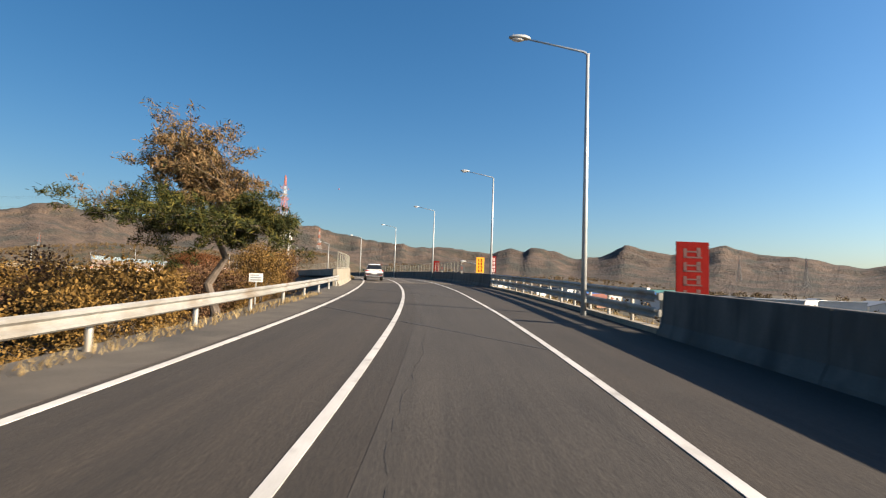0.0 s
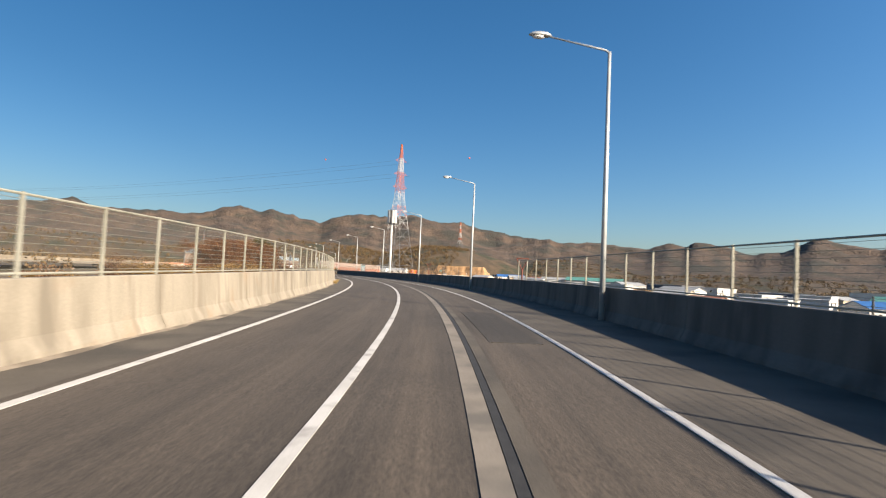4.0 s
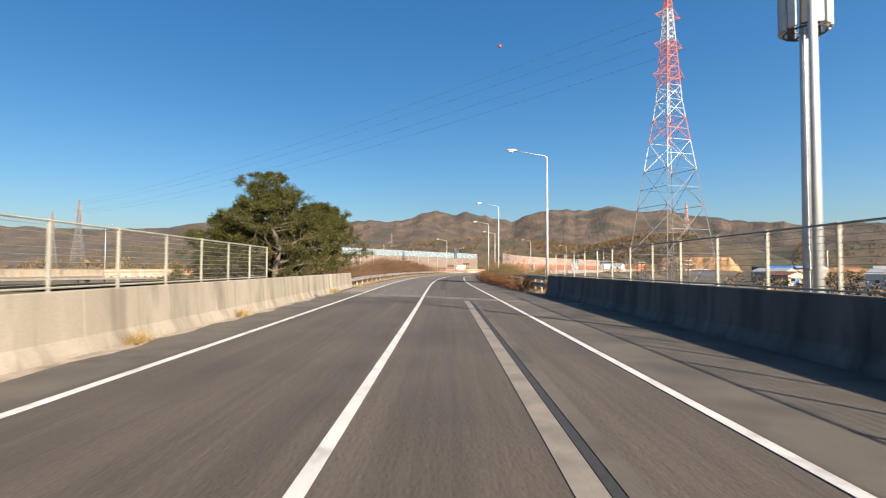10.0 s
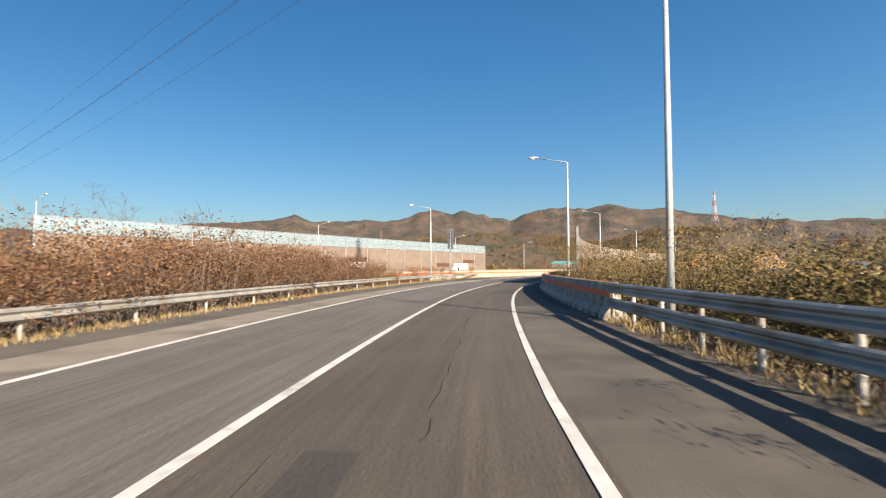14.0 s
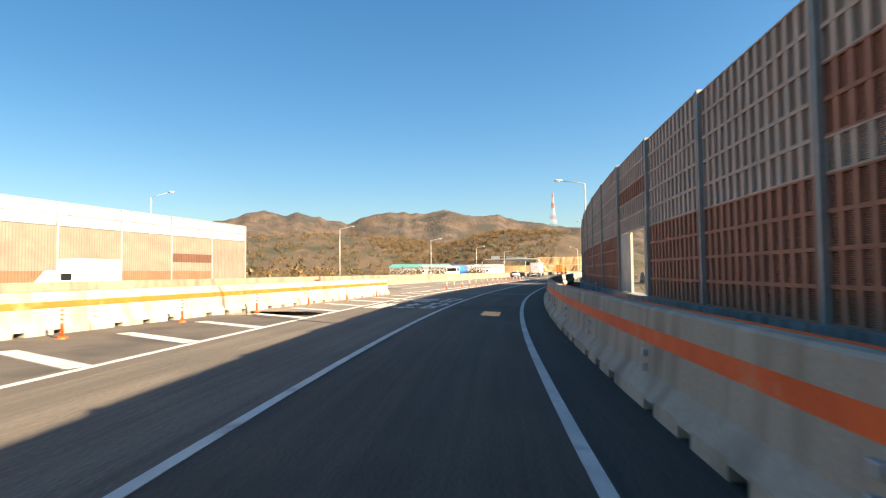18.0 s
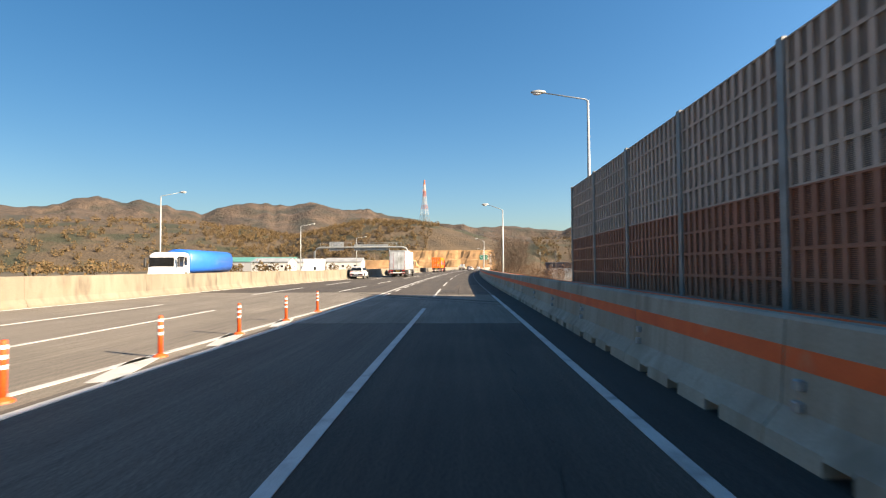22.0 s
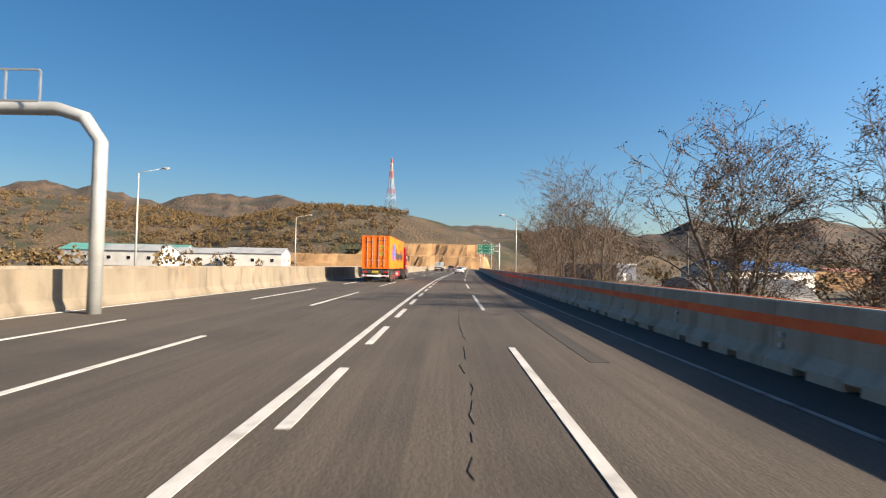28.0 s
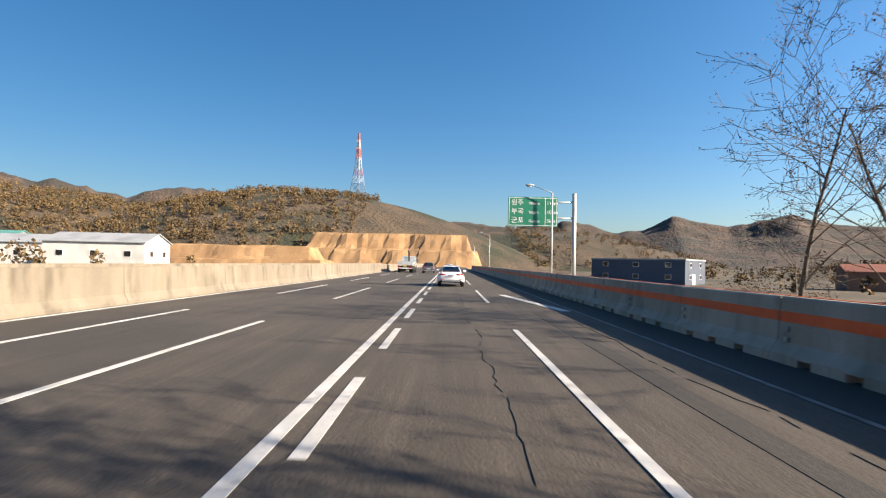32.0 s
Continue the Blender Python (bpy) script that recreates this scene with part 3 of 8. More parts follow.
fence(38, 232, lambda s: lat_left_wall(s) - 0.33, WALL_H, WALL_H + 1.25, "wire mesh fence on top of the sunlit parapet wall")
fence(58, 118, lambda s: lat_right_wall(s) + 0.33, WALL_H, WALL_H + 1.25, "wire mesh fence on top of the shaded parapet wall")
fence(196, 242, lambda s: lat_right_wall(s) + 0.33, WALL_H, WALL_H + 1.25, "wire mesh fence on top of the shaded parapet wall")


def w_beam(lat, side, z):
    f = lambda x: lat + side * x
    out = [(f(0.05), z - 0.155), (f(0.0), z - 0.12), (f(0.0), z - 0.07), (f(0.075), z - 0.02), (f(0.075), z + 0.02), (f(0.0), z + 0.07), (f(0.0), z + 0.12), (f(0.05), z + 0.155)]
    return out + [(a + side * 0.006, b) for a, b in reversed(out)]


def guardrail(s0, s1, lat, side, label, beams=(0.6,), bay=4.0):
    root = thing("guardrail", Matrix(), label, "guardrail")
    n = max(1, int(round((s1 - s0) / bay)))
    bm = bmesh.new()
    tube(bm, [(0, 0, -0.3), (0, 0, beams[-1] + 0.12)], 0.057, 10)
    post = part("post", bm, RAIL, root)
    bm = bmesh.new()
    box(bm, -0.05, -0.08, -0.1, 0.07, 0.08, 0.1, 0.01)
    blk = bm
    blk_me = None
    for i in range(n + 1):
        s = s0 + (s1 - s0) * i / n
        m = at(s, lat(s) + side * 0.21)
        if i == 0:
            post.matrix_local = m
        else:
            share("post", post.data, root, m)
        for z in beams:
            mb = at(s, lat(s) + side * 0.13, z)
            if blk_me is None:
                o = part("spacer", blk, RAIL, root)
                o.matrix_local = mb
                blk_me = o.data
            else:
                share("spacer", blk_me, root, mb)
    for z in beams:
        for i in range(0, n):
            bm = bmesh.new()
            a, b = s0 + (s1 - s0) * i / n, s0 + (s1 - s0) * (i + 1) / n
            sweep(bm, a, b, lambda s: w_beam(lat(s) - (0.006 * side if i % 2 else 0), side, z), 2.0)
            part("beam", bm, RAIL, root)
    return root


guardrail(-50, 36.2, lat_left_wall, -1, "sunlit galvanised steel guardrail beside the ramp")
guardrail(254.9, 386, lat_left_wall, -1, "sunlit galvanised steel guardrail along dry bushes")
guardrail(14, 42.8, lambda s: lat_right_wall(s) + 0.05, 1, "double steel guardrail in shade over a low kerb", (0.55, 1.0), 2.0)
guardrail(243.6, 312, lambda s: lat_right_wall(s) + 0.05, 1, "double steel guardrail overgrown by dry brush", (0.55, 1.0), 2.0)
bm = bmesh.new()
sweep(bm, 13.8, 43, lambda s: [(lat_right_wall(s) + 0.1, -0.2), (lat_right_wall(s) + 0.1, 0.16), (lat_right_wall(s) + 0.4, 0.16), (lat_right_wall(s) + 0.4, -0.2)])
tagged(link("kerb", bm, CONC), "low concrete kerb under the guardrail", "kerb", kind="structure")

# precast blocks with an orange stripe
BLOCK_H, BLOCK_L = 1.14, 4.0
bm = bmesh.new()
prof = [(-0.02, 0.10), (0.0, 0.16), (0.16, 0.36), (0.22, BLOCK_H - 0.03), (0.25, BLOCK_H), (0.45, BLOCK_H), (0.48, BLOCK_H - 0.03), (0.54, 0.36), (0.70, 0.16), (0.70, 0.10)]
k = len(prof)
cuts = [(-BLOCK_L / 2 + 0.015, -0.02)]
for y in (-1.05, 0.0, 1.05):
    cuts += [(y - 0.16, -0.02), (y - 0.15, 0.13), (y + 0.15, 0.13), (y + 0.16, -0.02)]
cuts.append((BLOCK_L / 2 - 0.015, -0.02))
ends = [[bm.verts.new((a, y, low if b == 0.10 else max(b, low + 0.015))) for a, b in prof] for y, low in cuts]
for r0, r1 in zip(ends, ends[1:]):
    for j in range(k):
        bm.faces.new((r0[j], r0[(j + 1) % k], r1[(j + 1) % k], r1[j]))
bm.faces.new(ends[0][::-1]), bm.faces.new(ends[-1])
bmesh.ops.recalc_face_normals(bm, faces=bm.faces)
block = thing("concrete_barrier", at(312, 5.9), "precast concrete barrier block with a painted orange stripe", "barrier", "barrier blocks along the right edge")
body = part("block", bm, CONC_B, block)
bm = bmesh.new()
t0, t1 = (0.70 - 0.36) / (BLOCK_H - 0.39), (0.88 - 0.36) / (BLOCK_H - 0.39)
xa, xb = 0.16 + 0.06 * t0, 0.16 + 0.06 * t1
vs = [bm.verts.new(p) for p in ((xa - 0.004, -2 + 0.015, 0.70), (xb - 0.004, -2 + 0.015, 0.88), (xb - 0.004, 2 - 0.015, 0.88), (xa - 0.004, 2 - 0.015, 0.70))]
vb = [bm.verts.new((v.co.x + 0.006, v.co.y, v.co.z)) for v in vs]
bm.faces.new(vs[::-1]), bm.faces.new(vb)
for j in range(4):
    bm.faces.new((vs[j], vs[(j + 1) % 4], vb[(j + 1) % 4], vb[j]))
bmesh.ops.recalc_face_normals(bm, faces=bm.faces)
part("stripe", bm, ORANGE, block)
bm = bmesh.new()
box(bm, 0.40, -2 + 0.02, BLOCK_H - 0.01, 0.45, 2 - 0.02, BLOCK_H + 0.012)
part("top_stripe", bm, ORANGE, block, "thin orange strip along the top edge")
for y, z, x in ((1.72, 0.58, 0.165), (1.72, 0.40, 0.15)):
    bm = bmesh.new()
    box(bm, x - 0.05, y - 0.05, z - 0.045, x + 0.06, y + 0.05, z + 0.045, 0.01)
    part("bracket", bm, STEEL, block, "small grey steel bracket")
s = 314.0
first = True
while s < 760:
    m = at(s, lat_right_wall(s))
    ahead = W(s + 1.9, lat_right_wall(s + 1.9)) - W(s - 1.9, lat_right_wall(s - 1.9))
    m = pose(*m.translation, 0, 0, math.degrees(math.atan2(-ahead.x, ahead.y)))
    if first:
        block.matrix_world = m
        first = False
    else:
        copy_thing(block, m)
    s += BLOCK_L


# ---- street lamps ----
def street_lamp(m, h, arm, label, group, slim=1.0):
    root = thing("street_lamp", m, label, "street lamp", group)
    bm = bmesh.new()
    tube(bm, [(0, 0, -1.5), (0, 0, h * 0.5), (0, 0, h)], [0.11 * slim, 0.09 * slim, 0.06 * slim], 12)
    part("pole", bm, POLE, root, smooth=True)
    bm = bmesh.new()
    tube(bm, [(0.0, 0, h - 0.25), (-0.03, 0, h - 0.02), (-0.15, 0, h + 0.06), (-arm, 0, h + 0.42)], [0.045 * slim, 0.045 * slim, 0.04 * slim, 0.03 * slim], 8)
    part("arm", bm, POLE, root, smooth=True)
    bm = bmesh.new()
    bmesh.ops.create_uvsphere(bm, u_segments=14, v_segments=8, radius=0.5)
    for v in bm.verts:
        v.co = Vector((v.co.x * 0.86 * slim - arm - 0.36 * slim, v.co.y * 0.34 * slim, v.co.z * (0.26 if v.co.z > 0 else 0.16) * slim + h + 0.46))
    part("lamp_head", bm, POLE, root, "grey cobra-head lamp housing", smooth=True)
    bm = bmesh.new()
    bmesh.ops.create_uvsphere(bm, u_segments=10, v_segments=6, radius=0.5)
    for v in bm.verts:
        v.co = Vector((v.co.x * 0.5 * slim - arm - 0.42 * slim, v.co.y * 0.26 * slim, v.co.z * 0.16 * slim + h + 0.40))
    part("lens", bm, WHITE, root, smooth=True)
    return root


first_lamp = None
for s, lat in ((19.0, 6.7), (46.0, 8.25), (73.6, 7.3), (103.0, 7.4), (132.2, 7.4), (161.2, 7.4), (191.6, 8.0), (221.6, 8.6), (249.6, 8.8), (281.6, 8.2), (310.0, 7.4), (338.0, 7.15)):
    m = at(s, lat)
    if first_lamp is None:
        first_lamp = street_lamp(m, 9.85, 2.25, "tall grey steel street lamp with one curved arm", "street lamps along the ramp")
    else:
        copy_thing(first_lamp, m)
for s, l in ((386.0, 8.7), (432.2, 7.3), (478.9, 8.2)):
    copy_thing(first_lamp, at(s, l, 0.5))
p = W(42.25, 0)
street_lamp(pose(45.5, 55.2, p.z + 3.3 - 7.0, 0, 0, -24), 6.6, 2.4, "slim grey street lamp on the lower road beside the ramp", "street lamps below the ramp")
low = street_lamp(at(495, 4.95), 6.3, 1.2, "low grey street lamp behind the striped barrier", "street lamps beside the motorway", 0.72)
for s in (549, 603.3, 656.5, 709, 762):
    copy_thing(low, at(s, 4.95))

# ---- sound wall on the right ----
sound_wall = tagged(new("sound_wall_right"), "tall brown and grey louvred sound wall on a concrete plinth", "sound wall", kind="structure")
BAY, ROW, Z0 = 4.2, 0.509, 0.85


def wall_lat(s):
    return lerp(s, [346, 372, 400, 480], [8.1, 7.55, 6.95, 6.95])


bm = bmesh.new()
sweep(bm, 346.5, 477, lambda s: [(wall_lat(s) - 0.25, -0.4), (wall_lat(s) - 0.25, Z0 - 0.002), (wall_lat(s) + 0.25, Z0 - 0.002), (wall_lat(s) + 0.25, -0.4)], 2)
part("plinth", bm, CONC_P, sound_wall)
bm = bmesh.new()
box(bm, -0.10, -0.09, Z0 - 0.3, 0.10, 0.09, 5.47)
post_me = bpy.data.meshes.new("post")
bm.to_mesh(post_me), bm.free()
post_me.materials.append(POST_STEEL)


def slotted(name, dark, light):
    """Recessed metal louvres: the shade between thin level slats is painted as dark bands."""
    m, nt, b = material(name, 0.6)
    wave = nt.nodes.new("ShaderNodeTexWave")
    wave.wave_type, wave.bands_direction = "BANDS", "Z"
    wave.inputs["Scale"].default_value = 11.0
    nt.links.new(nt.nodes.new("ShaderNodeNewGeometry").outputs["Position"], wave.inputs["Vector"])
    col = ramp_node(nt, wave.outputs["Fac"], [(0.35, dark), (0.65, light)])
    nt.links.new(mix_node(nt, 0.4, col, ramp_node(nt, noise_node(nt, 2.0, 5), [(0.3, (0.35,) * 3), (0.7, (0.65,) * 3)]), "OVERLAY"), b.inputs["Base Color"])
    bn = nt.nodes.new("ShaderNodeBump")
    bn.inputs["Strength"].default_value, bn.inputs["Distance"].default_value = 0.8, 0.02
    nt.links.new(wave.outputs["Fac"], bn.inputs["Height"])
    nt.links.new(bn.outputs[0], b.inputs["Normal"])
    return m


def louvre(mat, slot):
    bm = bmesh.new()
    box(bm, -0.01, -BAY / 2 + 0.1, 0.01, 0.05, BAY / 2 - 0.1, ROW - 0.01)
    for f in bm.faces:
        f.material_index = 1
    n = 13
    for i in range(n + 1):
        y = -BAY / 2 + 0.10 + (BAY - 0.2) * i / n
        box(bm, -0.05, max(y - 0.06, -BAY / 2 + 0.1), 0.03, -0.012, min(y + 0.06, BAY / 2 - 0.1), ROW - 0.03)
    for z in (0.0, ROW - 0.032):
        box(bm, -0.058, -BAY / 2 + 0.09, z, 0.03, BAY / 2 - 0.09, z + 0.03)
    me = bpy.data.meshes.new("louvre_panel")
    bm.to_mesh(me), bm.free()
    me.materials.append(mat)
    me.materials.append(slot)
    return me


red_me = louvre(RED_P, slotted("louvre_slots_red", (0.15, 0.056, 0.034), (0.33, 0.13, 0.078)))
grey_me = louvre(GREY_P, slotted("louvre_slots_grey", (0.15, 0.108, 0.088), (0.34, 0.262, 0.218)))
n_bays = 31
for i in range(n_bays + 1):
    s = 477 - i * BAY
    share("post", post_me, sound_wall, at(s, wall_lat(s)))
    if i == n_bays:
        break
    c = s - BAY / 2
    if 439 < c < 447.6:
        for r in range(5):
            bm = bmesh.new()
            z = Z0 + r * 0.903
            if r < 5:
                box(bm, -0.01, -BAY / 2 + 0.1, z + 0.03, 0.01, BAY / 2 - 0.1, z + 0.873)
                o = part("clear_pane", bm, GLASS, sound_wall)
                o.matrix_local = at(c, wall_lat(c))
                o.visible_shadow = False
            bm = bmesh.new()
            box(bm, -0.05, -BAY / 2 + 0.09, z - 0.03 + (0.903 if r == 4 else 0), 0.05, BAY / 2 - 0.09, z + 0.03 + (0.903 if r == 4 else 0), 0)
            part("transom", bm, STEEL, sound_wall).matrix_local = at(c, wall_lat(c))
        bm = bmesh.new()
        box(bm, -0.03, -0.02, Z0 + 0.03, 0.03, 0.02, Z0 + 5 * 0.903 - 0.03)
        part("mullion", bm, STEEL, sound_wall).matrix_local = at(c, wall_lat(c))
        continue
    if 393.5 < c < 397.7:
        for x0, x1, mt, nm in ((-BAY / 2 + 0.12, -0.25, STEEL, "door"), (-0.25, -0.17, FRAME_P, "door_jamb"), (BAY / 2 - 0.3, BAY / 2 - 0.12, FRAME_P, "door_jamb")):
            bm = bmesh.new()
            box(bm, -0.05, -x1, 0.02, 0.03, -x0, 4 * ROW - 0.03)
            part(nm, bm, mt, sound_wall).matrix_local = at(c, wall_lat(c), Z0)
    for r in range(4 if 393.5 < c < 397.7 else 0, 9):
        red = r < 4 or (r == 6 and i % 3 == 1 and s < 400) or (r == 5 and i % 4 == 2 and s < 400)
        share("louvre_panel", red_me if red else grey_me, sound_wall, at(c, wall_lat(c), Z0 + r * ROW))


bl = thing("notice_plate", at(401.5, wall_lat(401.5) - 0.34, 0.55), "small blue plate with white lettering on the sound wall plinth", "plate")
bm = bmesh.new()
box(bm, -0.012, -0.17, 0, 0.012, 0.17, 0.62, 0.005)
part("plate", bm, surf("blue_plate", (0.02, 0.06, 0.28), (0.03, 0.08, 0.34), 3, 40, 0.5), bl)
for z in (0.08, 0.24, 0.42):
    bm = bmesh.new()
    box(bm, -0.018, -0.10, z, -0.012, 0.10, z + 0.10)
    part("lettering_bar", bm, WHITE, bl)
bm = bmesh.new()
tube(bm, [(0.0, 0, -0.55), (0.0, 0, 0.02)], 0.03, 8)
part("post", bm, POLE, bl)

# ---- lattice pylon ----
def pylon(name, m, h, base, waist, label, members=0.09, arms=True, bands=9):
    root = thing(name, m, label, "pylon")
    hw = h * 0.62

    def half(z):
        return base / 2 + (waist / 2 - base / 2) * z / hw if z < hw else waist / 2 + (0.25 - waist / 2) * (z - hw) / (h - hw)
    levels = [0.0]
    z = 0.0
    while z < h - 1.5:
        z += max(2 * half(z) * 0.85, 1.6)
        levels.append(min(z, h))
    for a, b in zip(levels, levels[1:]):
        idx = 2 if a < h * 0.40 or not bands else int((h - a) / h * bands) % 2
        bm = bmesh.new()
        ha, hb = half(a), half(b)
        for sx, sy in ((1, 1), (1, -1), (-1, -1), (-1, 1)):
            tube(bm, [(sx * ha, sy * ha, a), (sx * hb, sy * hb, b)], members * 0.8, 4)
        for (px, py), (qx, qy) in (((1, 1), (1, -1)), ((1, -1), (-1, -1)), ((-1, -1), (-1, 1)), ((-1, 1), (1, 1))):
            tube(bm, [(px * ha, py * ha, a), (qx * hb, qy * hb, b)], members * 0.42, 4)
            tube(bm, [(qx * ha, qy * ha, a), (px * hb, py * hb, b)], members * 0.42, 4)
            tube(bm, [(px * hb, py * hb, b), (qx * hb, qy * hb, b)], members * 0.42, 4)
            m2, hm = (a + b) / 2, (ha + hb) / 2
            tube(bm, [(px * hm, py * hm, m2), (qx * hm, qy * hm, m2)], members * 0.3, 3)
        part("lattice_section", bm, (RED_STEEL, PALE_STEEL, PYLON_STEEL)[idx], root)
    if arms:
        for z in (h * 0.70, h * 0.79, h * 0.88):
            w = half(z)
            for sx in (-1, 1):
                bm = bmesh.new()
                for sy in (-1, 1):
                    tube(bm, [(sx * w, sy * w, z), (sx * (w + h * 0.035), 0, z + 0.2)], members * 0.5, 4)
                    tube(bm, [(sx * w, sy * w, z + 1.5), (sx * (w + h * 0.035), 0, z + 0.2)], members * 0.4, 4)
                part("cross_arm", bm, RED_STEEL, root)
    return root


PALE_STEEL = surf("pale_painted_steel", (0.36, 0.36, 0.35), (0.46, 0.46, 0.45), 1.5, 30, 0.6, 0.0, 0.03)
PYLON_STEEL = surf("dull_pylon_steel", (0.12, 0.122, 0.125), (0.18, 0.182, 0.185), 1.5, 30, 0.6, 0.2, 0.03)
RED_STEEL = surf("red_steel", (0.40, 0.105, 0.05), (0.50, 0.15, 0.08), 1.5, 30, 0.6, 0.0, 0.03)
pylon("lattice_pylon", pose(94.2, 303.2, -7, 0, 0, 20), 66, 13.5, 3.4, "tall red and white lattice power pylon", 0.13)
pylon("lattice_pylon", pose(346, 907, 30, 0, 0, 30), 62, 12, 3.2, "red and white lattice power pylon on a wooded hill", 0.22)

# ---- more markings, seams and joints ----
ROAD_Z = 0.012


def slant_strip(bm, s_a, lat_a, s_b, lat_b, width, z=0.012):
    """A straight band between two places on the road."""
    n = max(2, int(abs(lat_b - lat_a) / 1.0))
    pts = [(s_a + (s_b - s_a) * i / n, lat_a + (lat_b - lat_a) * i / n) for i in range(n + 1)]
    a, b = W(s_a, lat_a), W(s_b, lat_b)
    side = Vector((-(b - a).y, (b - a).x, 0)).normalized() * width / 2
    rows = []
    for s, l in pts:
        p = W(s, l, z)
        rows.append([bm.verts.new(q) for q in (p - side, p + side, p + side - Vector((0, 0, 0.01)), p - side - Vector((0, 0, 0.01)))])
    for r0, r1 in zip(rows, rows[1:]):
        for j in range(4):
            bm.faces.new((r0[j], r0[(j + 1) % 4], r1[(j + 1) % 4], r1[j]))
    bm.faces.new(rows[0][::-1]), bm.faces.new(rows[-1])
    bmesh.ops.recalc_face_normals(bm, faces=bm.faces)


def lane_dash(s0, s1, lat, width=0.13):
    bm = bmesh.new()
    strip(bm, s0, s1, lat, width, ROAD_Z, 3.0)
    part("lane_dash", bm, PAINT, road)


for k in range(22):
    s = (478.7, 494.6, 514.6)[k] if k < 3 else 533.2 + 18.5 * (k - 3)
    lane_dash(s, s + 9.7, 0.0)
    lane_dash(s + 0.4 if k > 2 else s + 6, s + 10.4 if k > 2 else s + 16, -6.45)
    lane_dash(s + 3, s + 13, lerp(s, [478, 520, 560], [-10.8, -10.2, -9.7]))
for s in (424, 442.3, 460.6):
    lane_dash(s, s + 10, lerp(s, [424, 478], [-9.6, -7.0]))
    lane_dash(s + 4, s + 13, lerp(s, [424, 478], [-13.2, -10.8]))
s = 479.85
while s < 760:
    lane_dash(s, s + 3.0, -2.84, 0.15)
    s += 5.44
bm = bmesh.new()
strip(bm, 405, 890, lat_left_line, 0.155)
part("edge_line", bm, PAINT, road)
bm = bmesh.new()
strip(bm, 432, 890, lambda s: lat_median(s) + 0.55, 0.16)
part("edge_line", bm, PAINT, road)
bm = bmesh.new()
strip(bm, 415, 478, lambda s: lerp(s, [415, 425, 460, 478], [-6.3, -5.7, -4.2, -3.5]), 0.16)
part("edge_line", bm, PAINT, road)
for i in range(13):
    s = 379 + i * 3.2
    bm = bmesh.new()
    slant_strip(bm, s, lat_left_line(s) - 0.2, s + 1.6, lat_left_line(s + 1.6) - lerp(s, [379, 414], [3.6, 2.1]), 0.42, ROAD_Z)
    part("hatching", bm, PAINT, road)
for i in range(14):
    s = 421 + i * 3.4
    bm = bmesh.new()
    slant_strip(bm, s, lat_left_line(s) - 0.15, s + 2.0, lerp(s, [415, 425, 460, 478], [-6.2, -5.6, -4.1, -3.6]), 0.4, ROAD_Z)
    part("hatching", bm, PAINT, road)
bm = bmesh.new()
slant_strip(bm, 641, 2.5, 650, 1.1, 0.35, ROAD_Z)
part("hatching", bm, PAINT, road)

# worn lettering on the lane, as bars
bar_z = ROAD_Z
GLYPHS = (
    ((0.0, 0.2, 0.16, 3.2), (0.32, 0.2, 0.16, 3.2), (0.16, 1.7, 0.2, 0.25), (0.62, 0.0, 0.18, 3.5), (0.8, 1.8, 0.22, 0.3)),
    ((0.45, 1.2, 0.16, 2.2), (0.2, 2.3, 0.3, 0.35), (0.6, 2.3, 0.3, 0.35), (0.0, 0.5, 1.0, 0.32), (0.42, 0.0, 0.16, 0.6)),
    ((0.05, 3.2, 0.55, 0.28), (0.2, 1.6, 0.16, 1.7), (0.75, 1.5, 0.17, 2.0), (0.9, 2.4, 0.2, 0.28), (0.2, 0.0, 0.62, 0.26), (0.2, 0.0, 0.16, 1.2), (0.66, 0.0, 0.16, 1.2), (0.2, 1.0, 0.62, 0.26)),
    ((0.0, 1.9, 0.6, 0.26), (0.0, 2.9, 0.6, 0.26), (0.0, 1.9, 0.15, 1.2), (0.45, 1.9, 0.15, 1.2), (0.85, 1.2, 0.16, 2.2), (0.1, 0.0, 0.15, 1.3), (0.1, 0.0, 0.9, 0.26)),
)
for s, order in ((399.8, (0, 1, 2)), (404.2, (3, 0, 2))):
    for k, g in enumerate(order):
        for a, b, c, d in GLYPHS[g]:
            bm = bmesh.new()
            bar_z += 0.0004
            strip(bm, s + b, s + b + d, lambda q: lat_left_line(q) + 0.45 + k * 1.2 + a + c / 2, c, bar_z, 3)
            part("lettering_bar", bm, PAINT, road)


def seam_lat(s):
    return lerp(s, [50, 68, 134, 174, 217, 237], [1.75, 1.84, 1.85, 1.97, 2.29, 2.42])


for off, w, mat, z in ((-0.185, 0.25, JOINT_CONC, 0.008), (0.165, 0.2, SHOULDER, 0.008), (0.0, 0.10, BLACK, 0.009)):
    bm = bmesh.new()
    strip(bm, 51, 236.5, lambda s: seam_lat(s) + off, w, z)
    part("lane_seam", bm, mat, road)
bm = bmesh.new()
slant_strip(bm, 46.0, -4.1, 54.4, 7.4, 0.9, 0.010)
part("bridge_joint", bm, JOINT_CONC, road)
bm = bmesh.new()
slant_strip(bm, 245.2, -5.8, 234.4, 7.3, 1.0, 0.007)
part("bridge_joint", bm, JOINT_CONC, road)
bm = bmesh.new()
slant_strip(bm, 245.2, -5.8, 234.4, 7.3, 0.36, 0.010)
part("bridge_joint", bm, BLACK, road)
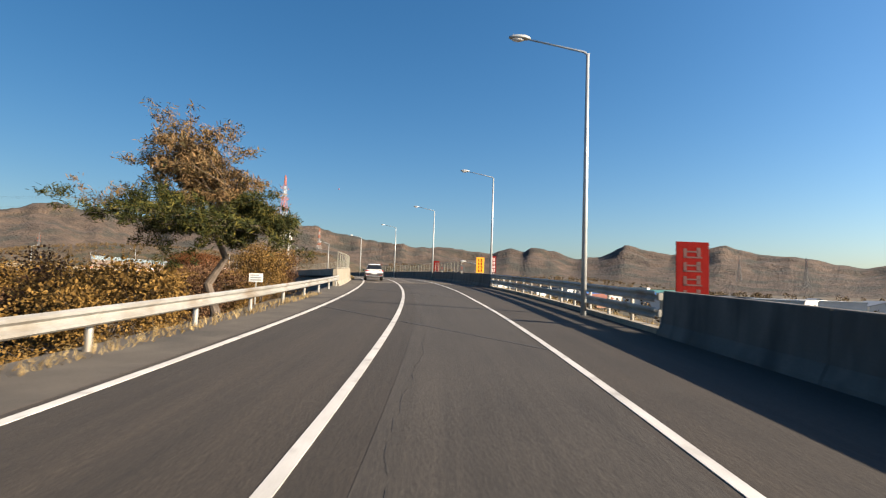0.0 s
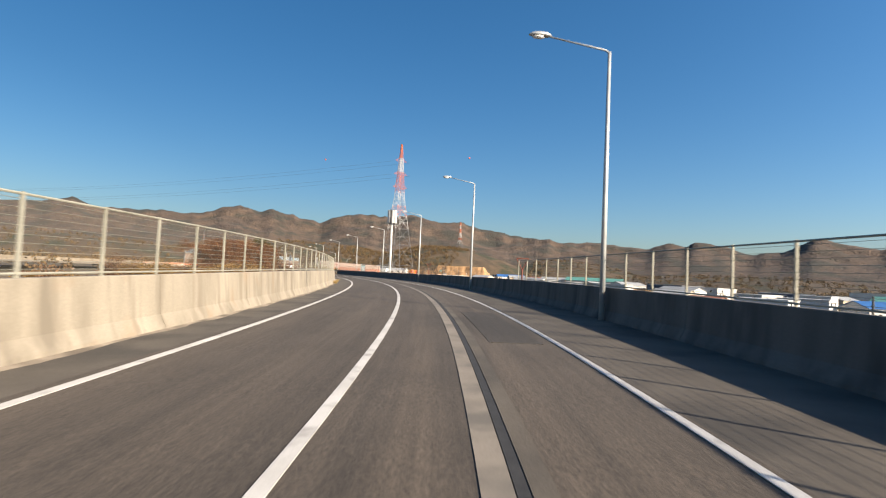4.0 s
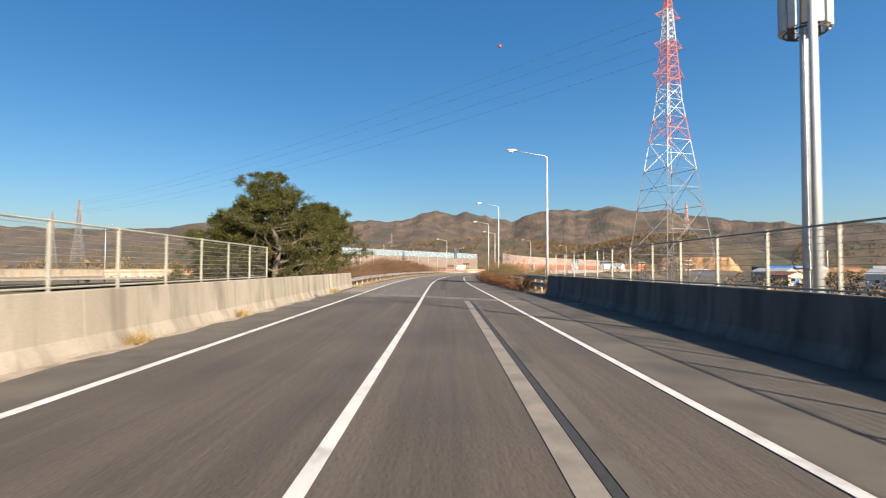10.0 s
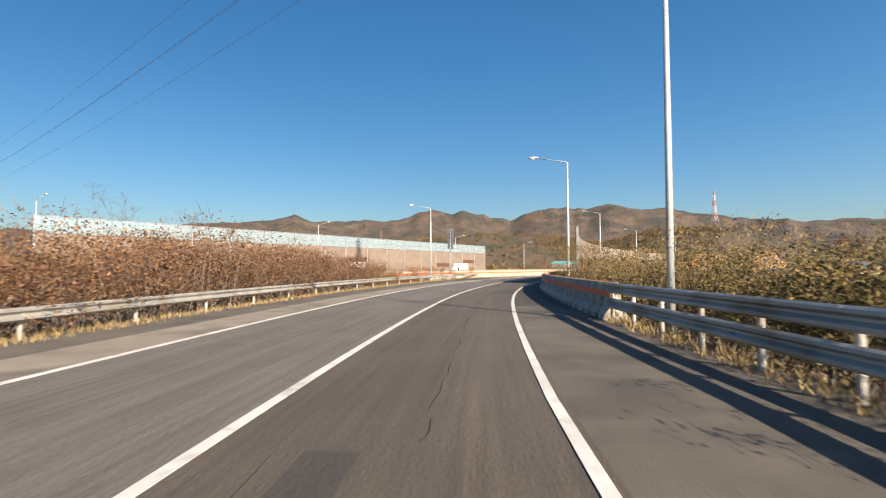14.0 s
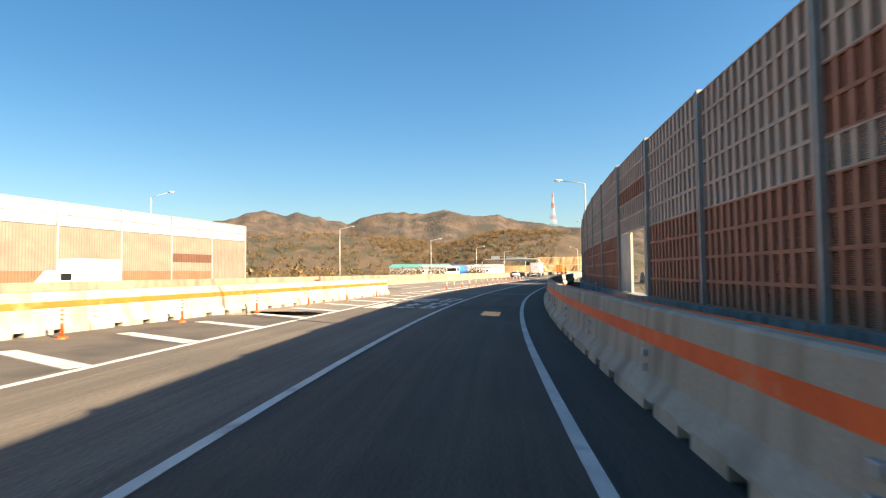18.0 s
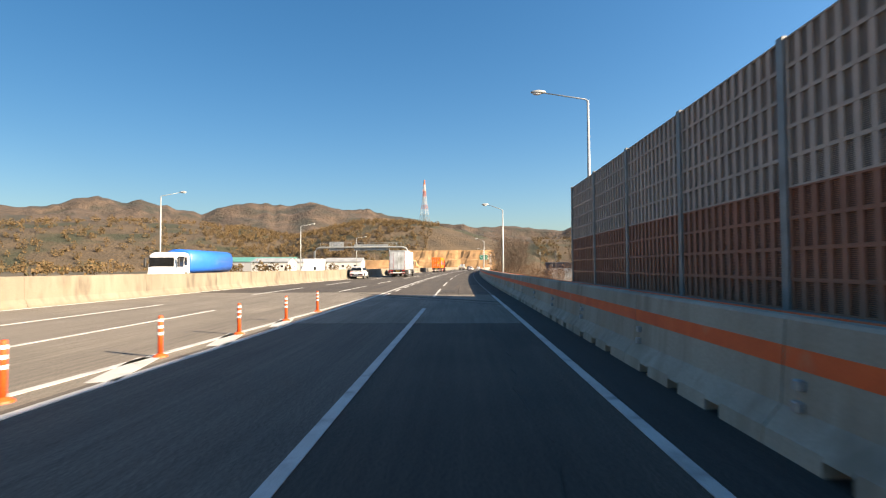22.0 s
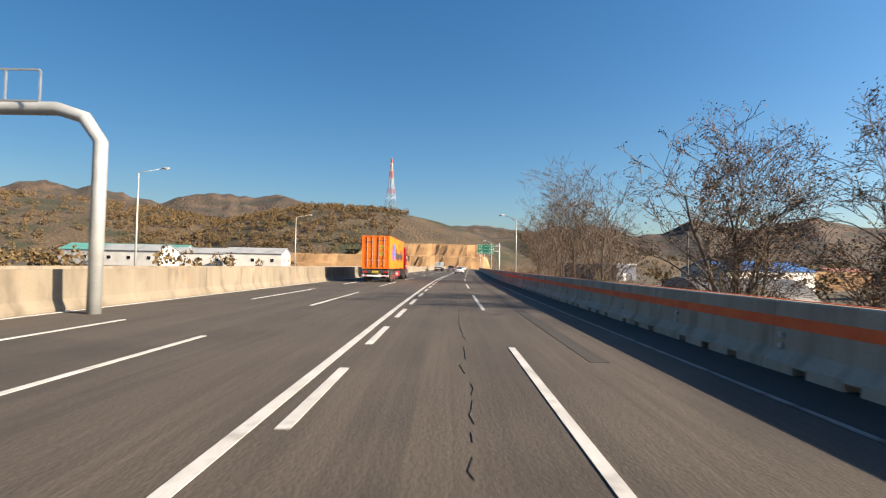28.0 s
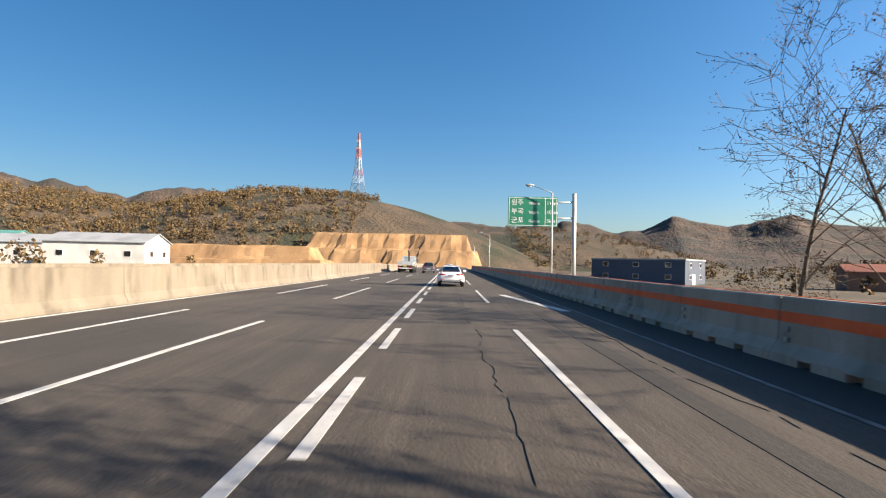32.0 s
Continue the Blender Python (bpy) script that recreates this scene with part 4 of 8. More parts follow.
for i in range(84):
    f = (i + 0.5) / 84
    s, l = 245.2 - 10.8 * f, -5.8 + 13.1 * f
    off = 0.07 if i % 2 else -0.07
    bm = bmesh.new()
    slant_strip(bm, s + off - 0.15, l - 0.05, s + off + 0.15, l + 0.05, 0.085, 0.018)
    part("joint_tooth", bm, DARK, road)
    # small bare steel strips added as worn spots between the teeth
    if i % 2:
        bm = bmesh.new()
        slant_strip(bm, s - 0.06, l - 0.02, s + 0.05, l + 0.02, 0.03, 0.021)
        part("joint_bolt", bm, STEEL, road)
for s_a, l_a, s_b, l_b, w, mat in ((482.5, -4.6, 474.0, 3.8, 0.3, ASPHALT_NEW), (480.9, -4.6, 472.4, 3.8, 0.08, BLACK), (417.5, -3.6, 413.6, 3.6, 0.5, JOINT_CONC), (19.5, -3, 10.5, 3.5, 0.10, BLACK), (34, -2.8, 27, 3.3, 0.09, BLACK)):
    bm = bmesh.new()
    slant_strip(bm, s_a, l_a, s_b, l_b, w, 0.008)
    part("crack_seal", bm, mat, road)
# repair patches and cracks
for s0, s1, l, w in ((-30, 44.5, 1.95, 2.75), (52, 64, 2.9, 1.7), (483.5, 486.5, 0.6, 0.9), (498, 515, 3.0, 1.2), (560, 640, 1.35, 0.35), (250, 300, 1.2, 0.5), (196, 200.5, 3.1, 1.3), (205, 214, 3.0, 1.5), (96, 104, 3.0, 1.2)):
    bm = bmesh.new()
    strip(bm, s0, s1, l, w, 0.006)
    part("asphalt_patch", bm, ASPHALT_NEW, road)
CRACK = surf("crack_sealant", (0.02, 0.018, 0.016), (0.032, 0.029, 0.025), 5, 60, 0.7)
rng = random.Random(5)
for s0, s1, l0 in ((-5, 44, 0.85), (476, 494, 1.3), (505, 560, -1.0), (560, 600, -0.95), (618, 650, -1.0), (300, 330, 1.9), (255, 300, 0.7), (430, 476, 2.2), (590, 650, 1.9)):
    bm = bmesh.new()
    s, l = s0, l0
    while s < s1:
        d = rng.uniform(0.15, 0.5)
        l2 = l + rng.uniform(-0.06, 0.06) + (l0 - l) * 0.2
        if rng.random() > 0.3:
            slant_strip(bm, s, l, s + d, l2, rng.uniform(0.002, 0.007), 0.009)
        s, l = s + d, l2
    part("crack", bm, CRACK, road)

# ---- motorway behind the gore: a straight line of its own ----
O = W(414, -6.9)
MH = radians(-30.5)


def M(q, lat, z=0.0):
    return Vector((O.x - math.sin(MH) * q + lat * math.cos(MH), O.y + math.cos(MH) * q + lat * math.sin(MH), z))


def mat_m(q, lat, z=0.0, turn=0.0):
    p = M(q, lat, z)
    return pose(p.x, p.y, p.z, 0, 0, -30.5 + turn)


motorway = tagged(new("motorway"), "motorway carriageways running beside the ramp", "road", kind="structure")
bm = bmesh.new()
for a, b in (((-220, -11.5), (34, 0.0)), ((-220, -29.5), (40, -12.4))):
    box(bm, 0, 0, 0, 1, 1, 1)
    vs = list(bm.verts)[-8:]
    for v in vs:
        q = a[0] + (b[0] - a[0]) * v.co.y
        l = a[1] + (b[1] - a[1]) * v.co.x
        v.co = M(q, l, -0.02 - 0.3 * (1 - v.co.z))
part("asphalt", bm, ASPHALT_PALE, motorway)
bm = bmesh.new()
sweep(bm, 436, 890, lambda s: [(lat_median(s) - 17, -0.02), (lat_median(s) - 0.5, -0.02), (lat_median(s) - 0.5, -0.3), (lat_median(s) - 17, -0.3)], 6)
part("asphalt", bm, ASPHALT, motorway)


def median_profile(lat):
    return [(lat + 0.3, -0.1), (lat + 0.28, 0.1), (lat + 0.14, 0.35), (lat + 0.10, 1.25), (lat - 0.10, 1.25), (lat - 0.14, 0.35), (lat - 0.28, 0.1), (lat - 0.3, -0.1)]


median = tagged(new("median_wall"), "sunlit beige concrete median wall of the motorway", "barrier", kind="structure")
s = 424.0
while s < 880:
    bm = bmesh.new()
    sweep(bm, s + 0.01, s + 7.99, lambda t: median_profile(lat_median(t)), 2)
    part("panel", bm, CONC_W, median)
    s += 8
for i in range(30):
    q = 18 - i * 8
    bm = bmesh.new()
    prof = median_profile(0)
    e = [[bm.verts.new(M(qq, -11.9 + a, b)) for a, b in prof] for qq in (q - 7.98, q)]
    for j in range(len(prof)):
        bm.faces.new((e[0][j], e[0][(j + 1) % 8], e[1][(j + 1) % 8], e[1][j]))
    bm.faces.new(e[0][::-1]), bm.faces.new(e[1])
    bmesh.ops.recalc_face_normals(bm, faces=bm.faces)
    part("panel", bm, CONC_W, median)
for i in range(36):
    p = mat_m(-2 - i * 4, 0, 0, 180)
    c = copy_thing(block, p)
    tagged(c, "sunlit precast barrier block with an orange stripe at the gore", group="barrier blocks along the gore")
outer = tagged(new("outer_barrier"), "low concrete barrier on the far side of the motorway", "barrier", kind="structure")
s = 440.0
while s < 900:
    bm = bmesh.new()
    sweep(bm, s + 0.01, s + 9.99, lambda t: [(a - 17.2, b * 0.8) for a, b in median_profile(lat_median(t))], 5)
    part("panel", bm, CONC_W, outer)
    s += 10

# far sound wall with a glazed top
far_wall = tagged(new("sound_wall_far"), "long beige sound wall with glazed upper panes and brown accents", "sound wall", kind="structure")
FAR_H, GLZ = 5.8, 2.2
bm = bmesh.new()
box(bm, -0.1, -0.1, -0.5, 0.1, 0.1, FAR_H + GLZ)
o = part("post", bm, STEEL, far_wall)
o.matrix_local = mat_m(25, -30.3)
fp = o.data
bm = bmesh.new()
box(bm, -0.06, 0.1, 0, 0.06, 6.4, 0.97)
for i in range(24):
    box(bm, 0.06, 0.15 + i * 0.26, 0.03, 0.10, 0.30 + i * 0.26, 0.94)
pm = {}
for nm, mt in (("beige", BEIGE_P), ("tan", surf("sound_panel_tan", (0.125, 0.066, 0.037), (0.16, 0.086, 0.05), 1, 20, 0.8)), ("brown", surf("sound_panel_brown", (0.075, 0.032, 0.019), (0.10, 0.043, 0.026), 1, 20, 0.8))):
    me = bpy.data.meshes.new("cassette")
    bm.to_mesh(me)
    me.materials.append(mt)
    pm[nm] = me
bm.free()
rng = random.Random(3)
for i in range(17):
    q = 25 - 6.5 * (i + 1)
    share("post", fp, far_wall, mat_m(q, -30.3))
    for r in range(6):
        nm = "tan" if r == 0 or (r == 1 and i % 3) else ("brown" if (i * 5 + r * 3) % 7 == 0 and r < 4 else "beige")
        share("cassette", pm[nm], far_wall, mat_m(q, -30.3, r * 0.97))
    for r in range(2):
        bm = bmesh.new()
        box(bm, -0.015, 0.12, FAR_H + 0.08 + r * 1.05, 0.015, 6.38, FAR_H + 1.05 + r * 1.05)
        o = part("pane", bm, GLASS_FAR, far_wall)
        o.matrix_local = mat_m(q, -30.3)
        o.visible_shadow = False
        bm = bmesh.new()
        box(bm, -0.06, 0.1, FAR_H + 1.06 + r * 1.05, 0.06, 6.4, FAR_H + 1.13 + r * 1.05)
        part("transom", bm, STEEL, far_wall).matrix_local = mat_m(q, -30.3)

# lamps of the motorway
for q in (-130, -85, -40, 10, 55, 100, 145, 190, 235):
    m = mat_m(q, -31.2, 0, 180) if q < 70 else at(430 + q - 20, lat_median(430 + q - 20) - 18.5, 0, 180)
    c = copy_thing(first_lamp, m)
    tagged(c, "tall street lamp on the far side of the motorway", group="street lamps beyond the motorway")
copy_thing(first_lamp, mat_m(-102, 0.9, 1.2))
copy_thing(first_lamp, at(363.5, -11.6, -0.2, 20))

# ---- orange marker posts ----
MARK_O = surf("marker_orange", (0.55, 0.065, 0.012), (0.65, 0.09, 0.016), 4, 40, 0.6)
mk = thing("marker_post", at(423, -4.8), "flexible orange marker post with white bands on the road", "marker post", "marker posts along the gore")
bm = bmesh.new()
tube(bm, [(0, 0, 0.06), (0, 0, 0.72), (0, 0, 0.75)], [0.045, 0.04, 0.03], 10)
part("post", bm, MARK_O, mk, smooth=True)
for z in (0.40, 0.52, 0.64):
    bm = bmesh.new()
    tube(bm, [(0, 0, z), (0, 0, z + 0.05)], 0.0455, 10)
    part("band", bm, WHITE, mk)
bm = bmesh.new()
tube(bm, [(0, 0, 0.0), (0, 0, 0.03), (0, 0, 0.07)], [0.13, 0.12, 0.05], 10)
part("base", bm, MARK_O, mk)
for s in [389 + 4.2 * i for i in range(6)] + [419.5 + 3.15 * i for i in range(2, 17)]:
    l = lerp(s, [389, 414], [-8.1, -6.1]) if s < 416 else lerp(s, [419, 445, 470], [-4.95, -4.4, -3.75])
    copy_thing(mk, at(s, l))


# ---- signs ----
def panel_sign(name, m, w, h, z, mat, label, bars, bar_mat, post=0.04, frame_mat=None):
    """An upright board on a post; it faces along -y. bars: (x, z, width, height) from its lower left."""
    root = thing(name, m, label, "sign")
    bm = bmesh.new()
    tube(bm, [(0, 0.05, -0.1), (0, 0.05, z + h * 0.8)], post, 8)
    part("post", bm, POLE, root)
    bm = bmesh.new()
    box(bm, -w / 2, -0.015, z, w / 2, 0.015, z + h, 0.006)
    board = part("board", bm, mat, root)
    for x, zz, bw, bh in bars:
        bm = bmesh.new()
        box(bm, -w / 2 + x, -0.022, z + zz, -w / 2 + x + bw, -0.017, z + zz + bh)
        part("lettering_bar", bm, bar_mat, board)
    return root


RUST = surf("rust_red_steel", (0.11, 0.032, 0.022), (0.17, 0.05, 0.035), 1, 10, 0.8)


def column_bars(w, h, n):
    out = []
    for i in range(n):
        z = h * (0.06 + 0.9 * i / n)
        c = h * 0.62 / n
        out += [(w * 0.22, z, w * 0.56, c * 0.16), (w * 0.22, z, w * 0.10, c), (w * 0.62, z + c * 0.2, w * 0.12, c * 0.9), (w * 0.3, z + c * 0.6, w * 0.4, c * 0.16)]
    return out


panel_sign("road_sign", at(14.6, 8.4, 0.66), 0.95, 1.75, 0.15, RED_SIGN, "red upright road sign with dark worn lettering on the parapet", column_bars(0.95, 1.75, 4), surf("sign_maroon", (0.045, 0.004, 0.004), (0.06, 0.005, 0.005), 3, 40, 0.5))
panel_sign("road_sign", at(48.5, 7.8, 1.12), 0.75, 1.45, 0.1, ORANGE_SIGN, "orange upright road sign with red lettering on the parapet", column_bars(0.75, 1.45, 4), RED_SIGN)
panel_sign("road_sign", at(46.2, 8.55, 1.12), 0.42, 1.5, 0.15, RED_SIGN, "narrow dark red road sign with white lettering", column_bars(0.42, 1.5, 4), WHITE)
panel_sign("road_sign", at(74.2, 8.0, 1.12), 0.85, 1.6, 0.0, RED_SIGN, "red upright road sign beside a lamp pole", column_bars(0.85, 1.6, 4), DARK)
for s in (55.7, 67.5):
    panel_sign("chevron_sign", at(s, 7.45, 1.12), 0.5, 0.66, 0.2, DARK, "dark curve marker board on the parapet wall", [(0.10, 0.12, 0.08, 0.42), (0.22, 0.2, 0.08, 0.26)], RUST)
for fx, fy, fz in ((99.9, 191.9, 3.2), (142.3, 411.0, 5.0)):
    tri_sign = thing("triangle_frame", pose(fx, fy, fz, 0, 0, -38), "large inverted triangle frame of rust-red steel on a post", "frame", "triangle frames")
    bm = bmesh.new()
    tube(bm, [(0, 0, -16), (0, 0, 0.2)], 0.2, 8)
    part("post", bm, RUST, tri_sign)
    for a, b in (((-1.55, 0, 2.9), (1.55, 0, 2.9)), ((-1.48, 0, 2.86), (0, 0, 0.1)), ((1.48, 0, 2.86), (0, 0, 0.1))):
        bm = bmesh.new()
        tube(bm, [a, b], 0.14, 6)
        part("bar", bm, RUST, tri_sign)
panel_sign("road_sign", at(31.5, -8.6, -1.6), 0.8, 0.5, 1.9, WHITE, "small white road sign with grey lettering below the ramp", [(0.08, 0.08, 0.64, 0.07), (0.08, 0.22, 0.64, 0.07), (0.08, 0.36, 0.5, 0.06)], STEEL)
# tall narrow board beside the guardrail
panel_sign("tall_sign", at(374.5, -12.7, 0, 5), 0.9, 3.2, 4.6, surf("grey_board", (0.12, 0.125, 0.13), (0.18, 0.185, 0.19), 2, 30, 0.6), "tall grey board on a steel pole seen edgewise", [(0.15, 0.4 + 0.6 * i, 0.6, 0.22) for i in range(4)], DARK, 0.1)
# small notice plates on the walls
for s, l, side in ((184.5, 7.56, 1), (250, 7.05, 1), (57, 7.56, 1)):
    pl = thing("notice_plate", at(s, l + 0.15, 0.78, 0), "small pale notice plate on the parapet wall", "plate")
    bm = bmesh.new()
    box(bm, -0.012, -0.3, -0.16, 0.0, 0.3, 0.16, 0.004)
    part("plate", bm, WHITE, pl)
    for k in range(4):
        bm = bmesh.new()
        box(bm, -0.016, -0.25, 0.08 - k * 0.07, -0.012, 0.25, 0.11 - k * 0.07)
        part("lettering_bar", bm, STEEL, pl)


# green distance sign on a cantilever
sign = thing("distance_sign", at(657, 6.5), "green distance sign with white writing on a cantilever post", "sign")
bm = bmesh.new()
tube(bm, [(0, 0, -1.5), (0, 0, 6.35)], 0.14, 12)
part("post", bm, POLE, sign, smooth=True)
for z in (4.7, 5.75):
    bm = bmesh.new()
    tube(bm, [(0, 0, z), (-1.0, 0, z), (-4.2, 0, z)], 0.06, 8)
    part("arm", bm, POLE, sign, smooth=True)
bm = bmesh.new()
box(bm, -4.35, -0.14, 4.12, -1.12, -0.08, 6.05, 0.01)
board = part("board", bm, SIGN_GREEN, sign)
for x0, z0, x1, z1 in ((-4.30, 4.17, -1.17, 4.20), (-4.30, 5.97, -1.17, 6.00), (-4.30, 4.2, -4.27, 5.97), (-1.20, 4.2, -1.17, 5.97), (-1.94, 4.2, -1.91, 5.97)):
    bm = bmesh.new()
    box(bm, x0, -0.147, z0, x1, -0.141, z1)
    part("border", bm, WHITE, board)


def lettering(text, x, z, size, parent, mat, y=-0.150, turn=None, name="lettering"):
    cu = bpy.data.curves.new(name, "FONT")
    cu.body, cu.size, cu.extrude = text, size, 0.004
    tmp = bpy.data.objects.new(name, cu)
    scene.collection.objects.link(tmp)
    bpy.context.view_layer.update()
    me = bpy.data.meshes.new_from_object(tmp.evaluated_get(bpy.context.evaluated_depsgraph_get()))
    bpy.data.objects.remove(tmp)
    me.materials.clear()
    me.materials.append(mat)
    ob = new(name, me)
    ob.parent = parent
    ob.matrix_local = turn if turn is not None else pose(x, y, z, 90, 0, 0)
    return ob


for k, (ko, en, km) in enumerate((("원주", "Wonju", "11km"), ("부곡", "Bugok", "10km"), ("군포", "Gunpo", "5km"))):
    z = 5.53 - 0.58 * k
    lettering(ko, -4.15, z, 0.44, board, WHITE)
    lettering(en, -3.02, z + 0.02, 0.26, board, WHITE)
    lettering(km, -1.84, z + 0.02, 0.32, board, WHITE)

# sign gantry over the far carriageway
gantry = thing("sign_gantry", at(566, -22), "steel sign gantry over the motorway seen from behind", "gantry")
bm = bmesh.new()
tube(bm, [(-10.5, 0, -0.3), (-10.5, 0, 5.0), (-10.0, 0, 5.7), (-9.2, 0, 5.95), (9.2, 0, 5.95), (10.0, 0, 5.7), (10.5, 0, 5.0), (10.5, 0, -0.3)], 0.2, 10)
part("portal", bm, POLE, gantry, smooth=True)
for x, w, h in ((-5.6, 3.2, 1.9), (2.2, 7.6, 1.3)):
    bm = bmesh.new()
    box(bm, x - w / 2, 0.25, 5.3, x + w / 2, 0.33, 5.3 + h)
    bd = part("board_back", bm, STEEL, gantry)
    for i in range(int(w / 0.55)):
        bm = bmesh.new()
        box(bm, x - w / 2 + 0.1 + i * 0.55, 0.16, 5.2, x - w / 2 + 0.16 + i * 0.55, 0.25, 5.4 + h)
        part("stiffener", bm, STEEL, bd)
bm = bmesh.new()
box(bm, -9, -0.5, 6.0, 9, -0.45, 6.05)
box(bm, -9, -0.5, 6.9, 9, -0.45, 6.95)
for i in range(19):
    box(bm, -9 + i, -0.5, 6.05, -8.96 + i, -0.46, 6.9)
part("railing", bm, STEEL, gantry)

# ---- mobile mast beside the ramp ----
mast = thing("antenna_mast", pose(75.5, 232.5, -6, 0, 0, 0), "white steel antenna mast with panel antennas and a ladder", "antenna mast")
bm = bmesh.new()
tube(bm, [(0, 0, 0), (0, 0, 12), (0, 0, 24.4)], [0.42, 0.36, 0.3], 14)
part("pole", bm, PALE_STEEL, mast, smooth=True)
bm = bmesh.new()
for x in (-0.2, 0.2):
    tube(bm, [(x - 0.2, -0.62, 1), (x - 0.2, -0.55, 22)], 0.03, 5)
for i in range(52):
    tube(bm, [(-0.4, -0.6, 1.2 + i * 0.4), (0.0, -0.6, 1.2 + i * 0.4)], 0.02, 4)
part("ladder", bm, STEEL, mast)
for z in (22.2, 26.2):
    bm = bmesh.new()
    tube(bm, [(1.15 * math.cos(a * math.pi / 8), 1.15 * math.sin(a * math.pi / 8), z) for a in range(17)], 0.06, 6)
    for a in range(4):
        tube(bm, [(0, 0, z), (1.15 * math.cos(a * math.pi / 2), 1.15 * math.sin(a * math.pi / 2), z)], 0.05, 5)
    part("ring", bm, DARK, mast)
for a in range(12):
    bm = bmesh.new()
    box(bm, -0.25, 1.2, 22.3, 0.25, 1.42, 26.3, 0.04, Matrix.Rotation(a * math.pi / 6, 4, "Z"))
    part("panel_antenna", bm, PALE_STEEL if a % 5 else DARK, mast)
bm = bmesh.new()
tube(bm, [(0, 0, 24), (0, 0, 28.6)], [0.05, 0.02], 5)
part("rod", bm, STEEL, mast)
bm = bmesh.new()
box(bm, -0.5, -0.8, 7.6, 0.5, 0.8, 7.7)
for x in (-0.5, 0.5):
    for y in (-0.8, 0.8):
        box(bm, x - 0.02, y - 0.02, 7.7, x + 0.02, y + 0.02, 8.7)
part("platform", bm, STEEL, mast)

# ---- far pylons, power lines and marker balls ----
for x, y, z, h in ((-190, 520, -6, 50), (-240, 560, -6, 48), (-60, 1000, 10, 46), (780, 300, 10, 40), (850, 420, 20, 40)):
    pylon("lattice_pylon", pose(x, y, z, 0, 0, (x * 7) % 90), h, h * 0.17, h * 0.05, "distant lattice power pylon among the hills", 0.2, bands=0)
wires = thing("power_line", Matrix(), "thin overhead power lines with orange marker balls", "power line")
for k, (dz, dx) in enumerate(((0, -4), (0, 4), (-6, -4.5), (-6, 4.5))):
    bm = bmesh.new()
    pts = []
    for i in range(25):
        f = i / 24
        p = Vector((94.2 + dx, 303.2, 51 + dz)).lerp(Vector((-190, 520 + dx, 42 + dz)), f)
        p.z -= 40 * f * (1 - f) * 0.5
        pts.append(p)
    tube(bm, pts, 0.03, 3)
    part("wire", bm, DARK, wires)
for x, y, z in ((61.9, 314.1, 50.5), (120, 285, 52)):
    bm = bmesh.new()
    bmesh.ops.create_icosphere(bm, subdivisions=2, radius=0.35, matrix=Matrix.Translation((x, y, z)))
    part("marker_ball", bm, MARK_O, wires, smooth=True)

# ---- vehicles ----
def gloss(name, c, rough=0.25, metal=0.0, coat=0.6):
    m, nt, b = material(name, rough, metal)
    col = ramp_node(nt, noise_node(nt, 1.5, 4, None, True), [(0.3, tuple(x * 0.9 for x in c)), (0.7, c)])
    nt.links.new(col, b.inputs["Base Color"])
    b.inputs["Coat Weight"].default_value = coat
    return m


CAR_WHITE = gloss("car_white", (0.78, 0.78, 0.77))
CAR_BLACK = gloss("car_black", (0.02, 0.022, 0.028))
CAR_GREY = gloss("car_grey", (0.10, 0.10, 0.11))
CAR_GLASS = gloss("car_glass", (0.012, 0.014, 0.016), 0.06)
TRUCK_GREY = gloss("truck_grey", (0.07, 0.075, 0.085), 0.35)
TRUCK_RED = gloss("truck_red", (0.36, 0.010, 0.010), 0.35)
BLUE_TANK = gloss("tank_blue", (0.01, 0.13, 0.55), 0.4)
LAMP_RED = gloss("lamp_red", (0.40, 0.012, 0.015), 0.15)
LAMP_CLEAR = gloss("lamp_clear", (0.65, 0.65, 0.62), 0.1)
TYRE = surf("tyre_rubber", (0.016, 0.016, 0.016), (0.03, 0.03, 0.03), 6, 60, 0.85)
RIM = surf("wheel_rim", (0.42, 0.42, 0.42), (0.55, 0.55, 0.55), 6, 60, 0.35, 0.8, 0.02)
RED_RIM = surf("red_rim", (0.40, 0.04, 0.03), (0.55, 0.06, 0.04), 6, 40, 0.5)
PLASTIC = surf("black_plastic", (0.02, 0.02, 0.021), (0.035, 0.035, 0.036), 8, 80, 0.6, bump=0.05)
CHASSIS = surf("chassis_black", (0.018, 0.018, 0.018), (0.04, 0.038, 0.036), 4, 40, 0.7)
ALU = surf("aluminium_panel", (0.48, 0.50, 0.50), (0.60, 0.62, 0.62), 1.2, 30, 0.4, 0.5, 0.03, stain=(0.4, 0.4, 0.38), stain_scale=0.8)
TARP = surf("white_tarpaulin", (0.6068, 0.615, 0.6232), (0.656, 0.6642, 0.6724), 0.6, 20, 0.55, bump=0.06)
PLATE_W = surf("plate_white", (0.62, 0.66, 0.70), (0.70, 0.73, 0.76), 6, 60, 0.5)
PLATE_Y = surf("plate_yellow", (0.60, 0.40, 0.03), (0.70, 0.48, 0.05), 6, 60, 0.5)
CONT_ORANGE = surf("container_orange", (0.66, 0.118, 0.005), (0.75, 0.155, 0.008), 0.7, 25, 0.5, stain=(0.60, 0.11, 0.01), stain_scale=0.5, stain_at=(0.60, 0.70), own=True, bump=0.04)
LOGO_BLUE = surf("mark_blue", (0.02, 0.09, 0.42), (0.03, 0.12, 0.50), 2, 40, 0.55)


